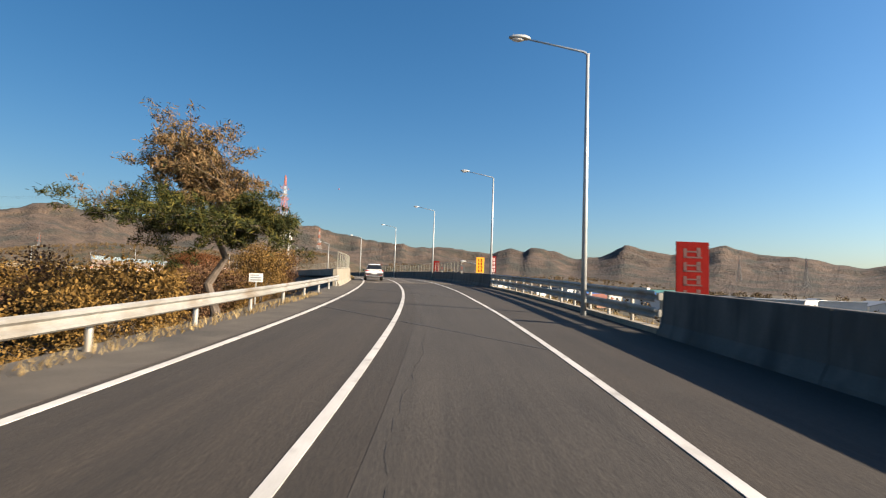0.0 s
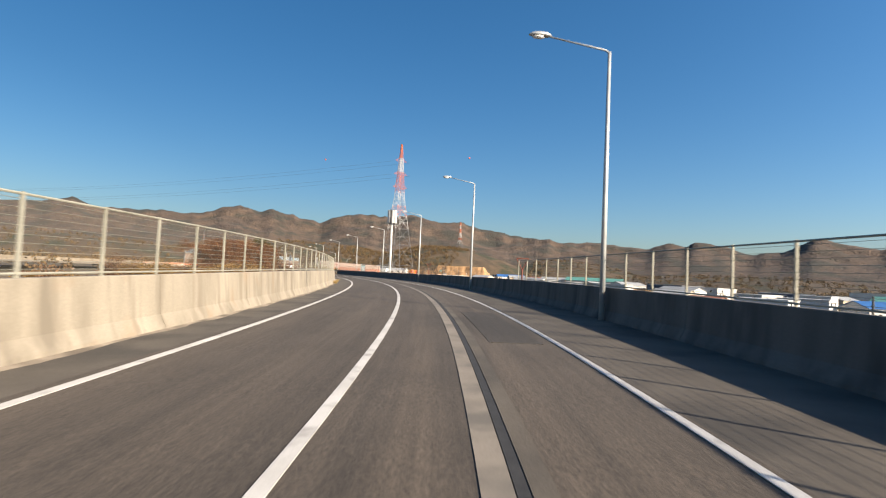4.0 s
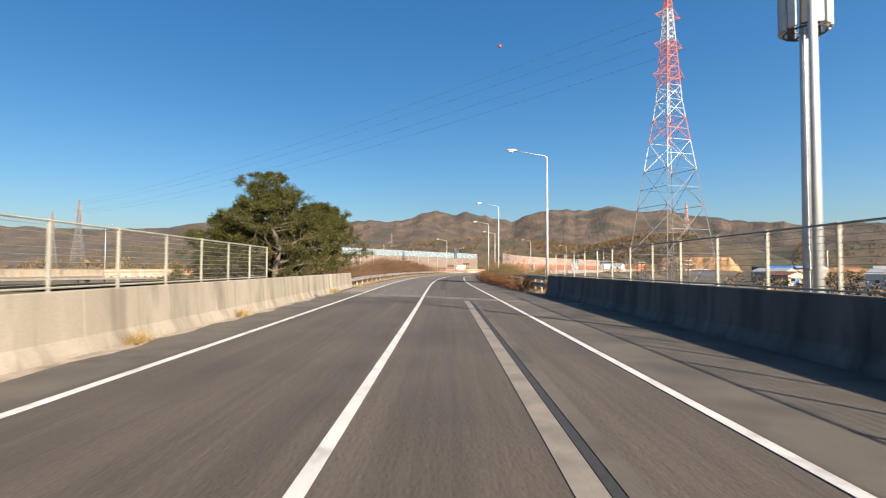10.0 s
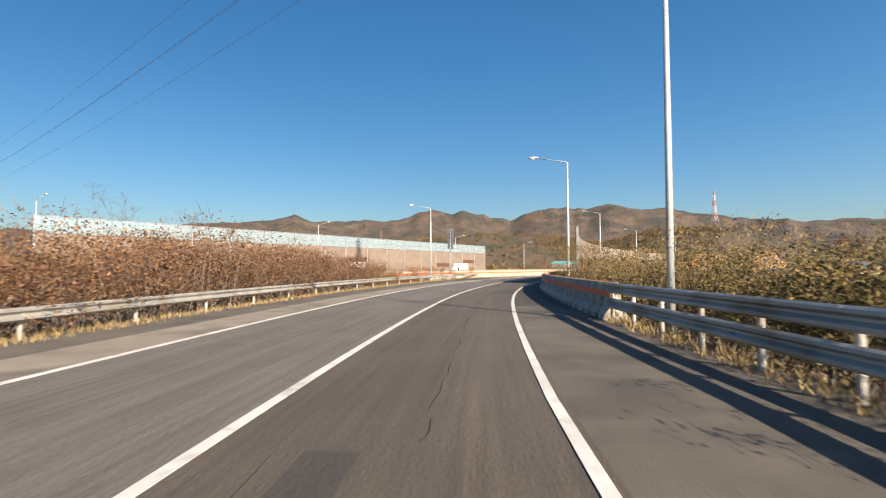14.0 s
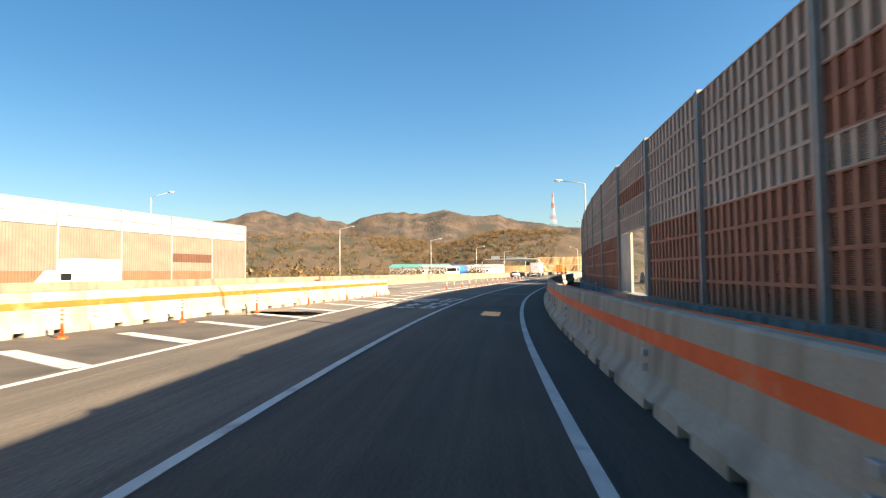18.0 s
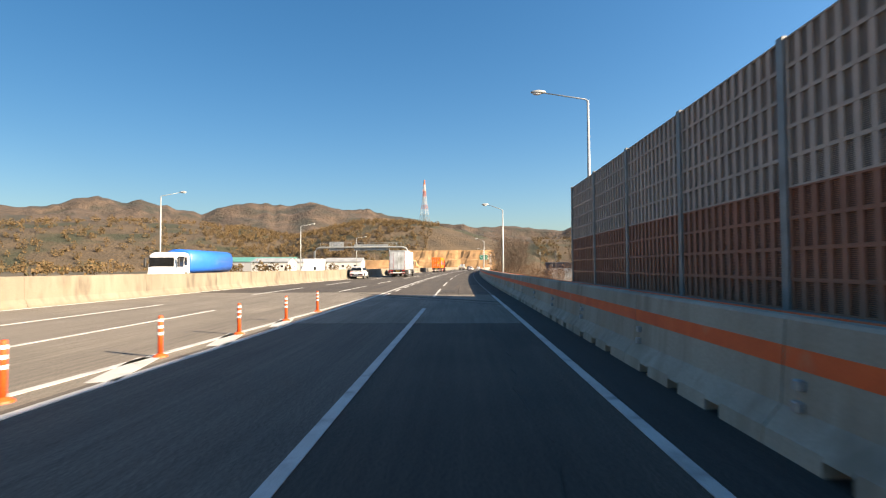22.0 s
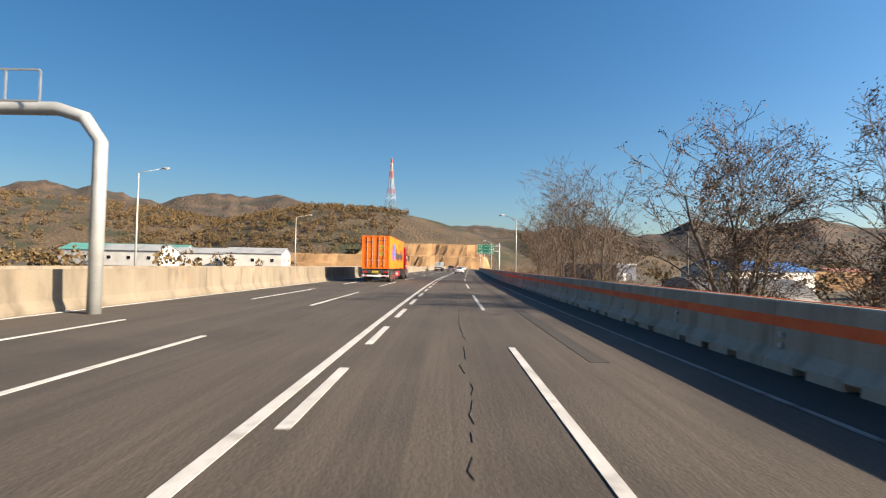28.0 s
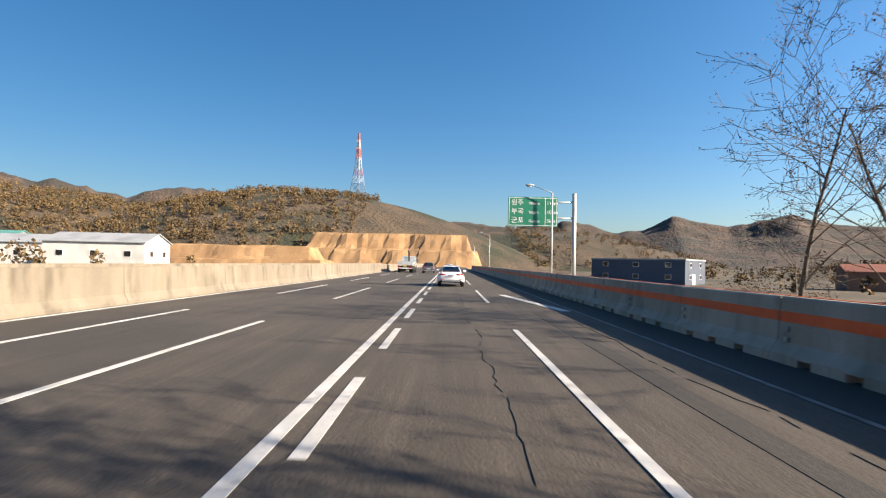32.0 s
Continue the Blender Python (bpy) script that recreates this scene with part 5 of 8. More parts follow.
def wheel(parent, x, y, r, w, rim_mat=None, spokes=5, name="wheel"):
    """A wheel whose outer face looks along the sign of x."""
    sgn = 1 if x > 0 else -1
    bm = bmesh.new()
    n = 28
    prof = [(r * 0.62, 0.5), (r * 0.90, 0.5), (r * 0.97, 0.40), (r, 0.25), (r, -0.25), (r * 0.97, -0.40), (r * 0.90, -0.5), (r * 0.62, -0.5)]
    rings = [[bm.verts.new((pw * w, pr * math.cos(2 * math.pi * k / n), pr * math.sin(2 * math.pi * k / n))) for pr, pw in prof] for k in range(n)]
    for k in range(n):
        for j in range(len(prof)):
            bm.faces.new((rings[k][j], rings[k][(j + 1) % 8], rings[(k + 1) % n][(j + 1) % 8], rings[(k + 1) % n][j]))
    bmesh.ops.recalc_face_normals(bm, faces=bm.faces)
    ob = part(name, bm, TYRE, parent, smooth=False)
    ob.location = (x - sgn * w / 2, y, r)
    bm = bmesh.new()
    f = lambda d: sgn * w * d
    tube(bm, [(f(-0.3), 0, 0), (f(0.22), 0, 0)], r * 0.62, 24)
    for k in range(spokes):
        a = 2 * math.pi * k / spokes
        box(bm, -0.02, -r * 0.09, r * 0.1, 0.02, r * 0.09, r * 0.6, 0, Matrix.Translation((f(0.36), 0, 0)) @ Matrix.Rotation(a, 4, "X"))
    tube(bm, [(f(0.22), 0, 0), (f(0.42), 0, 0)], [r * 0.2, r * 0.16], 14)
    part("rim", bm, rim_mat or RIM, ob)
    return ob


def loft(stations, n=20, power=4.0):
    """A closed body through stations (y, half width, z low, z high, top half width)."""
    bm = bmesh.new()
    rings = []
    for y, w, z0, z1, wt in stations:
        ring = []
        for k in range(n):
            a = 2 * math.pi * k / n
            cx, cz = math.cos(a), math.sin(a)
            e = 2.0 / power
            ux, uz = math.copysign(abs(cx) ** e, cx), math.copysign(abs(cz) ** e, cz)
            f = (uz + 1) / 2
            ring.append(bm.verts.new((ux * (w + (wt - w) * f), y, z0 + (z1 - z0) * f)))
        rings.append(ring)
    for r0, r1 in zip(rings, rings[1:]):
        for k in range(n):
            bm.faces.new((r0[k], r0[(k + 1) % n], r1[(k + 1) % n], r1[k]))
    bm.faces.new(rings[0][::-1]), bm.faces.new(rings[-1])
    bmesh.ops.recalc_face_normals(bm, faces=bm.faces)
    return bm


def passenger_car(m, paint, kind, label, name="car", group=""):
    """kind: 'suv' or 'sedan'. Its front looks along +y."""
    root = thing(name, m, label, "car", group)
    if kind == "suv":
        L, wd, bl, hd, rf = 4.66, 0.93, 1.02, 1.08, 1.68
        hull = [(-2.33, 0.84, 0.42, 0.92, 0.78), (-2.27, 0.91, 0.36, 1.03, 0.84), (-2.05, 0.94, 0.30, 1.08, 0.87), (-1.2, 0.935, 0.28, 1.06, 0.86), (0.0, 0.93, 0.28, 1.04, 0.86), (0.9, 0.93, 0.28, 1.04, 0.86), (1.5, 0.92, 0.28, 0.99, 0.82), (2.05, 0.90, 0.32, 0.90, 0.76), (2.27, 0.82, 0.38, 0.80, 0.70), (2.33, 0.70, 0.44, 0.72, 0.62)]
        cab = [(-2.27, 0.78, 0.98, 1.07, 0.76), (-2.08, 0.81, 0.98, 1.30, 0.71), (-1.80, 0.83, 0.98, 1.56, 0.665), (-1.0, 0.83, 0.98, 1.645, 0.64), (0.0, 0.83, 0.98, 1.65, 0.64), (0.45, 0.82, 0.98, 1.58, 0.64), (1.25, 0.80, 0.96, 1.04, 0.72)]
        roof = [(-2.06, 0.60, 1.545, 1.575, 0.56), (-1.85, 0.68, 1.55, 1.625, 0.58), (-1.0, 0.69, 1.60, 1.68, 0.58), (0.0, 0.69, 1.60, 1.685, 0.58), (0.46, 0.675, 1.54, 1.61, 0.58)]
        wy, wr = (-1.38, 1.36), 0.36
    else:
        hull = [(-2.35, 0.72, 0.44, 0.86, 0.66), (-2.28, 0.84, 0.36, 0.98, 0.72), (-1.9, 0.90, 0.28, 1.0, 0.78), (-1.2, 0.91, 0.25, 0.98, 0.82), (0.0, 0.91, 0.25, 0.95, 0.83), (0.8, 0.91, 0.25, 0.93, 0.82), (1.5, 0.90, 0.26, 0.86, 0.78), (2.1, 0.86, 0.30, 0.76, 0.70), (2.32, 0.74, 0.36, 0.66, 0.60)]
        cab = [(-1.98, 0.72, 0.90, 0.98, 0.68), (-1.2, 0.76, 0.90, 1.34, 0.58), (-0.7, 0.78, 0.90, 1.41, 0.57), (0.0, 0.79, 0.90, 1.42, 0.57), (0.35, 0.78, 0.90, 1.36, 0.57), (1.2, 0.76, 0.86, 0.92, 0.66)]
        roof = [(-1.22, 0.57, 1.33, 1.37, 0.52), (-0.7, 0.60, 1.40, 1.44, 0.54), (0.0, 0.60, 1.41, 1.455, 0.54), (0.33, 0.59, 1.35, 1.40, 0.54)]
        wd, wy, wr = 0.91, (-1.38, 1.36), 0.33
    part("body", loft(hull, 24, 4.5), paint, root, smooth=True)
    part("cabin", loft(cab, 28, 6), paint, root, smooth=True)
    part("roof", loft(roof, 20, 3), paint, root, smooth=True)
    def pane(name, pts, out, label="", more=0.0):
        """A flat pane a little proud of the body, with its rubber edge behind it."""
        for grow, lift, mt, nm in ((1.0, 0.006 + more, PLASTIC, "window_seal"), (0.93, 0.012 + more, CAR_GLASS, name)):
            c = sum((Vector(q) for q in pts), Vector()) / len(pts)
            bm = bmesh.new()
            v = [bm.verts.new(c + (Vector(q) - c) * grow + Vector(out) * lift) for q in pts]
            w = [bm.verts.new(q.co - Vector(out) * (lift + 0.03)) for q in v]
            bm.faces.new(v), bm.faces.new(w[::-1])
            for j in range(len(v)):
                bm.faces.new((v[j], v[(j + 1) % len(v)], w[(j + 1) % len(v)], w[j]))
            bmesh.ops.recalc_face_normals(bm, faces=bm.faces)
            part(nm, bm, mt, root, label if mt is CAR_GLASS else "")

    if kind == "suv":
        pane("rear_window", [(-0.77, -2.25, 1.08), (0.77, -2.25, 1.08), (0.62, -1.86, 1.53), (-0.62, -1.86, 1.53)], (0, -0.72, 0.69), "dark tinted rear window", 0.05)
        pane("windscreen", [(-0.66, 1.20, 1.075), (0.66, 1.20, 1.075), (0.56, 0.52, 1.535), (-0.56, 0.52, 1.535)], (0, 0.56, 0.83), "", 0.04)
        side = [[(-1.62, 1.12, 0.795), (-0.42, 1.10, 0.80), (-0.42, 1.53, 0.678), (-1.45, 1.52, 0.682)], [(-0.34, 1.10, 0.80), (0.98, 1.09, 0.80), (0.42, 1.50, 0.69), (-0.34, 1.53, 0.678)], [(-1.98, 1.18, 0.765), (-1.70, 1.13, 0.79), (-1.56, 1.50, 0.69), (-1.74, 1.44, 0.705)]]
    else:
        pane("rear_window", [(-0.62, -1.93, 1.01), (0.62, -1.93, 1.01), (0.50, -1.28, 1.315), (-0.50, -1.28, 1.315)], (0, -0.42, 0.90), "dark tinted rear window", 0.035)
        pane("windscreen", [(-0.62, 1.12, 0.95), (0.62, 1.12, 0.95), (0.50, 0.42, 1.33), (-0.50, 0.42, 1.33)], (0, 0.48, 0.87), "", 0.04)
        side = [[(-1.55, 1.00, 0.735), (-0.42, 0.985, 0.755), (-0.42, 1.33, 0.615), (-1.10, 1.31, 0.61)], [(-0.34, 0.985, 0.755), (0.92, 0.975, 0.745), (0.34, 1.31, 0.62), (-0.34, 1.33, 0.615)]]
    for sx in (-1, 1):
        for q in side:
            pane("side_window", [(sx * (x + 0.004), y, z) for y, z, x in q], (sx * 0.96, 0, 0.27))
    for sx in (-1, 1):
        for y in wy:
            wheel(root, sx * (wd + 0.005), y, wr, 0.225)
            bm = bmesh.new()
            n = 16
            for k in range(n):
                a0, a1 = math.pi * k / n, math.pi * (k + 1) / n
                q = [(sx * (wd - 0.10 + d), y + rr * math.cos(a), wr + rr * math.sin(a)) for d, rr in ((0.0, wr * 1.06), (0.125, wr * 1.08), (0.12, wr * 1.24), (0.0, wr * 1.26)) for a in (a0, a1)]
                v = [bm.verts.new(c) for c in q]
                for i in range(3):
                    bm.faces.new((v[2 * i], v[2 * i + 1], v[2 * i + 3], v[2 * i + 2]))
            bmesh.ops.remove_doubles(bm, verts=bm.verts, dist=0.0005)
            bmesh.ops.recalc_face_normals(bm, faces=bm.faces)
            part("wheel_arch", bm, PLASTIC if kind == "suv" else paint, root)
        bm = bmesh.new()
        box(bm, min(sx * 0.90, sx * 0.955), -0.95, 0.27, max(sx * 0.90, sx * 0.955), 0.95, 0.42, 0.02)
        part("sill", bm, PLASTIC if kind == "suv" else paint, root)
        bm = bmesh.new()
        bmesh.ops.create_uvsphere(bm, u_segments=12, v_segments=8, radius=0.5, matrix=Matrix.Translation((sx * 1.0, 0.78, 1.06)) @ Matrix.Diagonal((0.22, 0.14, 0.17, 1)))
        part("mirror", bm, PLASTIC if kind == "suv" else paint, root, smooth=True)
        for y in (-0.75, 0.35):
            bm = bmesh.new()
            box(bm, min(sx * 0.925, sx * 0.955), y, 0.82, max(sx * 0.925, sx * 0.955), y + 0.2, 0.85, 0.008)
            part("door_handle", bm, paint, root)
        bm = bmesh.new()
        if kind == "suv":
            pts = [(sx * 0.46, -2.315, 0.985), (sx * 0.66, -2.30, 0.955), (sx * 0.83, -2.215, 0.925), (sx * 0.915, -1.98, 0.965)]
            tube(bm, pts, [0.022, 0.06, 0.085, 0.03], 8)
        else:
            tube(bm, [(sx * 0.36, -2.36, 0.84), (sx * 0.60, -2.33, 0.83), (sx * 0.79, -2.22, 0.83), (sx * 0.86, -2.02, 0.85)], [0.03, 0.055, 0.065, 0.03], 8)
        part("tail_lamp", bm, LAMP_RED, root, "red tail lamp", smooth=True)
        bm = bmesh.new()
        tube(bm, [(sx * 0.40, 2.26, 0.70), (sx * 0.62, 2.16, 0.71), (sx * 0.82, 1.98, 0.73)], [0.05, 0.07, 0.03], 8)
        part("headlamp", bm, LAMP_CLEAR, root, smooth=True)
    bm = bmesh.new()
    if kind == "suv":
        box(bm, -0.90, -2.40, 0.34, 0.90, -2.05, 0.74, 0.06)
    else:
        box(bm, -0.74, -2.39, 0.30, 0.74, -2.15, 0.46, 0.05)
    part("lower_bumper", bm, PLASTIC, root)
    bm = bmesh.new()
    if kind == "suv":
        tube(bm, [(-0.84, -2.395, 0.56), (-0.76, -2.41, 0.43), (-0.50, -2.415, 0.40), (0.50, -2.415, 0.40), (0.76, -2.41, 0.43), (0.84, -2.395, 0.56)], [0.02, 0.035, 0.05, 0.05, 0.035, 0.02], 8)
    else:
        box(bm, -0.62, -2.425, 0.36, 0.62, -2.39, 0.42, 0.012)
    part("skid_plate", bm, RIM, root)
    for sx in (-1, 1):
        bm = bmesh.new()
        box(bm, sx * 0.66 - 0.12, -2.415, 0.50, sx * 0.66 + 0.12, -2.39, 0.54, 0.008)
        part("reflector", bm, LAMP_RED, root)
    zp = 0.60 if kind == "suv" else 0.72
    bm = bmesh.new()
    box(bm, -0.26, -2.425, zp, 0.26, -2.405, zp + 0.115, 0.006)
    pl = part("number_plate", bm, PLATE_W, root)
    for k in range(7):
        bm = bmesh.new()
        box(bm, -0.20 + k * 0.06, -2.429, zp + 0.025, -0.165 + k * 0.06, -2.425, zp + 0.09)
        part("plate_bar", bm, DARK, pl)
    if kind == "suv":
        bm = bmesh.new()
        tube(bm, [(-0.80, -2.24, 0.99), (-0.4, -2.315, 1.0), (0, -2.325, 1.0), (0.4, -2.315, 1.0), (0.80, -2.24, 0.99)], 0.018, 6)
        part("tailgate_trim", bm, PLASTIC, root)
        bm = bmesh.new()
        box(bm, -0.60, -2.06, 1.555, 0.60, -1.82, 1.60, 0.02)
        part("roof_spoiler", bm, paint, root)
        bm = bmesh.new()
        box(bm, -0.11, -2.36, 0.895, 0.11, -2.345, 0.935)
        part("badge", bm, DARK, root)
    bm = bmesh.new()
    box(bm, -0.03, -1.35, roof[2][3] - 0.02, 0.03, -1.12, roof[2][3] + 0.04, 0.012)
    part("aerial_fin", bm, PLASTIC, root)
    return root


passenger_car(at(55.6, -2.0), CAR_WHITE, "suv", "white compact SUV with black lower trim beside the lane line", "suv_car")
sedan = passenger_car(at(660.5, -1.5), CAR_WHITE, "sedan", "white saloon car driving ahead on the motorway", "sedan_car")
passenger_car(at(522.6, -12.7 + 0.0), CAR_WHITE, "suv", "white SUV beside the median wall of the motorway", "suv_car")
passenger_car(at(549, -11.9), CAR_BLACK, "sedan", "black saloon car in the inner motorway lane", "sedan_car")
passenger_car(at(705, -4.8), CAR_GREY, "suv", "dark grey SUV far ahead on the motorway", "suv_car")
for s, l in ((742, -1.6), (768, -8.0)):
    copy_thing(sedan, at(s, l))


def truck_cab(root, y0, h, paint, w=2.45, roof_h=0.8, fairing=True, sill=None, head=None, rear_window=True):
    """A cab whose rear stands at y0; 2.2 m long."""
    sill, head = sill or h * 0.58, head or h - 0.35
    st = [(y0, w / 2, 0.75, h - 0.05, w / 2 - 0.05), (y0 + 0.15, w / 2, 0.70, h, w / 2 - 0.05), (y0 + 1.5, w / 2, 0.62, h, w / 2 - 0.08), (y0 + 1.85, w / 2, 0.55, h - 0.12, w / 2 - 0.12), (y0 + 2.05, w / 2 - 0.04, 0.5, h * 0.62, w / 2 - 0.12), (y0 + 2.18, w / 2 - 0.10, 0.5, h * 0.52, w / 2 - 0.2)]
    cab = part("cab", loft(st, 28, 9), paint, root, smooth=False)
    if fairing:
        part("roof_fairing", loft([(y0 + 0.1, w / 2 - 0.08, h - 0.1, h + roof_h, w / 2 - 0.22), (y0 + 0.7, w / 2 - 0.1, h - 0.1, h + roof_h * 0.8, w / 2 - 0.25), (y0 + 1.5, w / 2 - 0.16, h - 0.15, h + 0.12, w / 2 - 0.35)], 20, 5), paint, root, smooth=True)
    for sx in (-1, 1):
        bm = bmesh.new()
        box(bm, min(sx * (w / 2 - 0.04), sx * (w / 2 + 0.01)), y0 + 0.95, sill, max(sx * (w / 2 - 0.04), sx * (w / 2 + 0.01)), y0 + 1.75, head, 0.01)
        part("side_window", bm, CAR_GLASS, cab)
        if rear_window:
            bm = bmesh.new()
            box(bm, min(sx * (w / 2 - 0.04), sx * (w / 2 + 0.008)), y0 + 0.4, h * 0.62, max(sx * (w / 2 - 0.04), sx * (w / 2 + 0.008)), y0 + 0.82, h - 0.4, 0.01)
            part("side_window", bm, CAR_GLASS, cab)
        bm = bmesh.new()
        box(bm, sx * (w / 2 + 0.16) - 0.09, y0 + 1.95, sill, sx * (w / 2 + 0.16) + 0.09, y0 + 2.1, sill + 0.75, 0.03)
        tube(bm, [(sx * (w / 2 - 0.05), y0 + 1.8, sill + 0.7), (sx * (w / 2 + 0.16), y0 + 2.0, sill + 0.7)], 0.03, 6)
        part("mirror", bm, PLASTIC, cab)
        bm = bmesh.new()
        box(bm, min(sx * (w / 2 - 0.1), sx * (w / 2 + 0.02)), y0 + 0.35, 0.45, max(sx * (w / 2 - 0.1), sx * (w / 2 + 0.02)), y0 + 0.75, 1.25, 0.03)
        part("step", bm, PLASTIC, cab)
    bm = bmesh.new()
    box(bm, -w / 2 + 0.2, y0 + 2.0, h * 0.56, w / 2 - 0.2, y0 + 2.09, h - 0.45, 0.02)
    part("windscreen", bm, CAR_GLASS, cab)
    bm = bmesh.new()
    box(bm, -w / 2, y0 + 1.7, 0.35, w / 2, y0 + 2.3, 0.85, 0.06)
    part("bumper", bm, PLASTIC, cab)
    return cab


def dual(root, x, y, r=0.5, rim=None):
    wheel(root, x, y, r, 0.55, rim, 8)


def plate_and_lamps(root, y, z, w=2.3):
    bm = bmesh.new()
    box(bm, -w / 2, y - 0.05, z, w / 2, y, z + 0.14, 0.01)
    bar = part("rear_bar", bm, WHITE, root)
    for k in range(10):
        bm = bmesh.new()
        x = -w / 2 + (k if k < 5 else k + 12.5) * w / 22.5
        box(bm, x, y - 0.056, z + 0.01, x + w / 45, y - 0.05, z + 0.13)
        part("warning_stripe", bm, LAMP_RED, bar)
    for sx in (-1, 1):
        bm = bmesh.new()
        box(bm, sx * (w / 2 - 0.25) - 0.2, y - 0.04, z + 0.33, sx * (w / 2 - 0.25) + 0.2, y, z + 0.46, 0.01)
        part("tail_lamp", bm, LAMP_RED, root)
    bm = bmesh.new()
    box(bm, -0.27, y - 0.03, z + 0.30, 0.27, y, z + 0.50, 0.008)
    pl = part("number_plate", bm, PLATE_Y, root)
    for k in range(5):
        bm = bmesh.new()
        box(bm, -0.2 + k * 0.085, y - 0.035, z + 0.34, -0.145 + k * 0.085, y - 0.03, z + 0.45)
        part("plate_bar", bm, DARK, pl)


# box lorry with white cover
lorry = thing("box_lorry", at(530.5, -8.6), "box lorry with white cover, grey drop sides and grey cab", "truck")
BL, BH0, BH1, BW = 10.3, 1.15, 4.02, 1.25
bm = bmesh.new()
box(bm, -BW, 0.12, 2.02, BW, BL, BH1, 0.05)
part("cover", bm, TARP, lorry, "white tarpaulin cover")
bm = bmesh.new()
box(bm, -BW - 0.02, 0.1, 1.16, BW + 0.02, BL + 0.02, 2.02, 0.015)
part("drop_side", bm, ALU, lorry, "grey aluminium drop sides")
for sx in (-1, 1):
    for y in (0.12, 5.2, 10.2):
        bm = bmesh.new()
        box(bm, sx * (BW + 0.035) - 0.025, y, 1.05, sx * (BW + 0.035) + 0.025, y + 0.14, 2.1, 0.01)
        part("stake", bm, STEEL, lorry)
    for k in range(11):
        bm = bmesh.new()
        box(bm, sx * (BW + 0.03) - 0.02, 0.5 + k * 0.9, 1.1, sx * (BW + 0.03) + 0.02, 0.56 + k * 0.9, 1.22)
        part("latch", bm, STEEL, lorry)
    bm = bmesh.new()
    box(bm, sx * (BW + 0.012) - 0.016, 0.1, 1.98, sx * (BW + 0.012) + 0.016, BL, 2.08)
    part("top_rail", bm, STEEL, lorry)
    bm = bmesh.new()
    box(bm, sx * 1.12 - 0.03, 4.6, 0.48, sx * 1.12 + 0.03, 8.9, 0.60)
    box(bm, sx * 1.12 - 0.03, 4.6, 0.80, sx * 1.12 + 0.03, 8.9, 0.92)
    part("side_guard", bm, ALU, lorry)
    bm = bmesh.new()
    box(bm, sx * 0.95 - 0.25, 6.4, 0.55, sx * 0.95 + 0.1, 7.8, 1.08, 0.05)
    part("fuel_tank", bm, ALU, lorry)
    for y in (2.55, 3.75):
        dual(lorry, sx * 1.2, y)
        bm = bmesh.new()
        tube(bm, [(sx * 0.95, y + 0.62 * math.cos(a * math.pi / 10), 0.5 + 0.62 * math.sin(a * math.pi / 10)) for a in range(11)], 0.03, 4)
        part("mudguard", bm, PLASTIC, lorry)
    wheel(lorry, sx * 1.2, 11.55, 0.5, 0.32, None, 8)
    bm = bmesh.new()
    box(bm, sx * 1.0 - 0.2, 1.55, 0.35, sx * 1.0 + 0.2, 1.6, 1.0)
    part("mudflap", bm, PLASTIC, lorry)
bm = bmesh.new()
box(bm, -0.45, 0.3, 0.75, -0.3, 12.2, 1.1)
box(bm, 0.3, 0.3, 0.75, 0.45, 12.2, 1.1)
for k in range(7):
    box(bm, -0.3, 0.6 + k * 1.8, 0.85, 0.3, 0.75 + k * 1.8, 1.0)
box(bm, -1.1, 2.5, 0.46, 1.1, 2.6, 0.56)
box(bm, -1.1, 3.7, 0.46, 1.1, 3.8, 0.56)
part("chassis", bm, CHASSIS, lorry)
bm = bmesh.new()
box(bm, -BW - 0.03, 0.0, BH0 - 0.05, BW + 0.03, 0.12, BH1 + 0.05, 0.06)
part("rear_frame", bm, STEEL, lorry)
for k in range(4):
    x = -1.14 + k * 0.575
    bm = bmesh.new()
    box(bm, x, -0.03, 1.22, x + 0.545, 0.0, 3.82, 0.01)
    dr = part("rear_door", bm, ALU, lorry)
    for j in range(3):
        bm = bmesh.new()
        box(bm, x + 0.09 + j * 0.16, -0.05, 1.45, x + 0.15 + j * 0.16, -0.03, 3.66, 0.008)
        part("rib", bm, ALU, dr)
    bm = bmesh.new()
    tube(bm, [(x + 0.52, -0.06, 1.22), (x + 0.52, -0.06, 3.82)], 0.018, 6)
    part("lock_rod", bm, LAMP_RED if k in (0, 3) else STEEL, dr)
for z in (1.5, 2.4, 3.3):
    for sx in (-1, 1):
        bm = bmesh.new()
        box(bm, sx * 1.2 - 0.07, -0.05, z, sx * 1.2 + 0.07, 0, z + 0.08, 0.01)
        part("hinge", bm, LAMP_RED, lorry)
plate_and_lamps(lorry, 0.1, 0.62)
bm = bmesh.new()
box(bm, BW + 0.02, 0.75, 1.45, BW + 0.03, 1.6, 1.85)
nt_plate = part("notice", bm, WHITE, lorry, "white notice panel")
bm = bmesh.new()
box(bm, BW + 0.03, 0.82, 1.67, BW + 0.034, 1.53, 1.82)
part("lettering_bar", bm, LOGO_BLUE, nt_plate)
for k in range(6):
    bm = bmesh.new()
    box(bm, BW + 0.03, 0.84 + k * 0.12, 1.50, BW + 0.034, 0.91 + k * 0.12, 1.60)
    part("lettering_bar", bm, DARK, nt_plate)
truck_cab(lorry, 10.5, 3.0, TRUCK_GREY, roof_h=0.95)

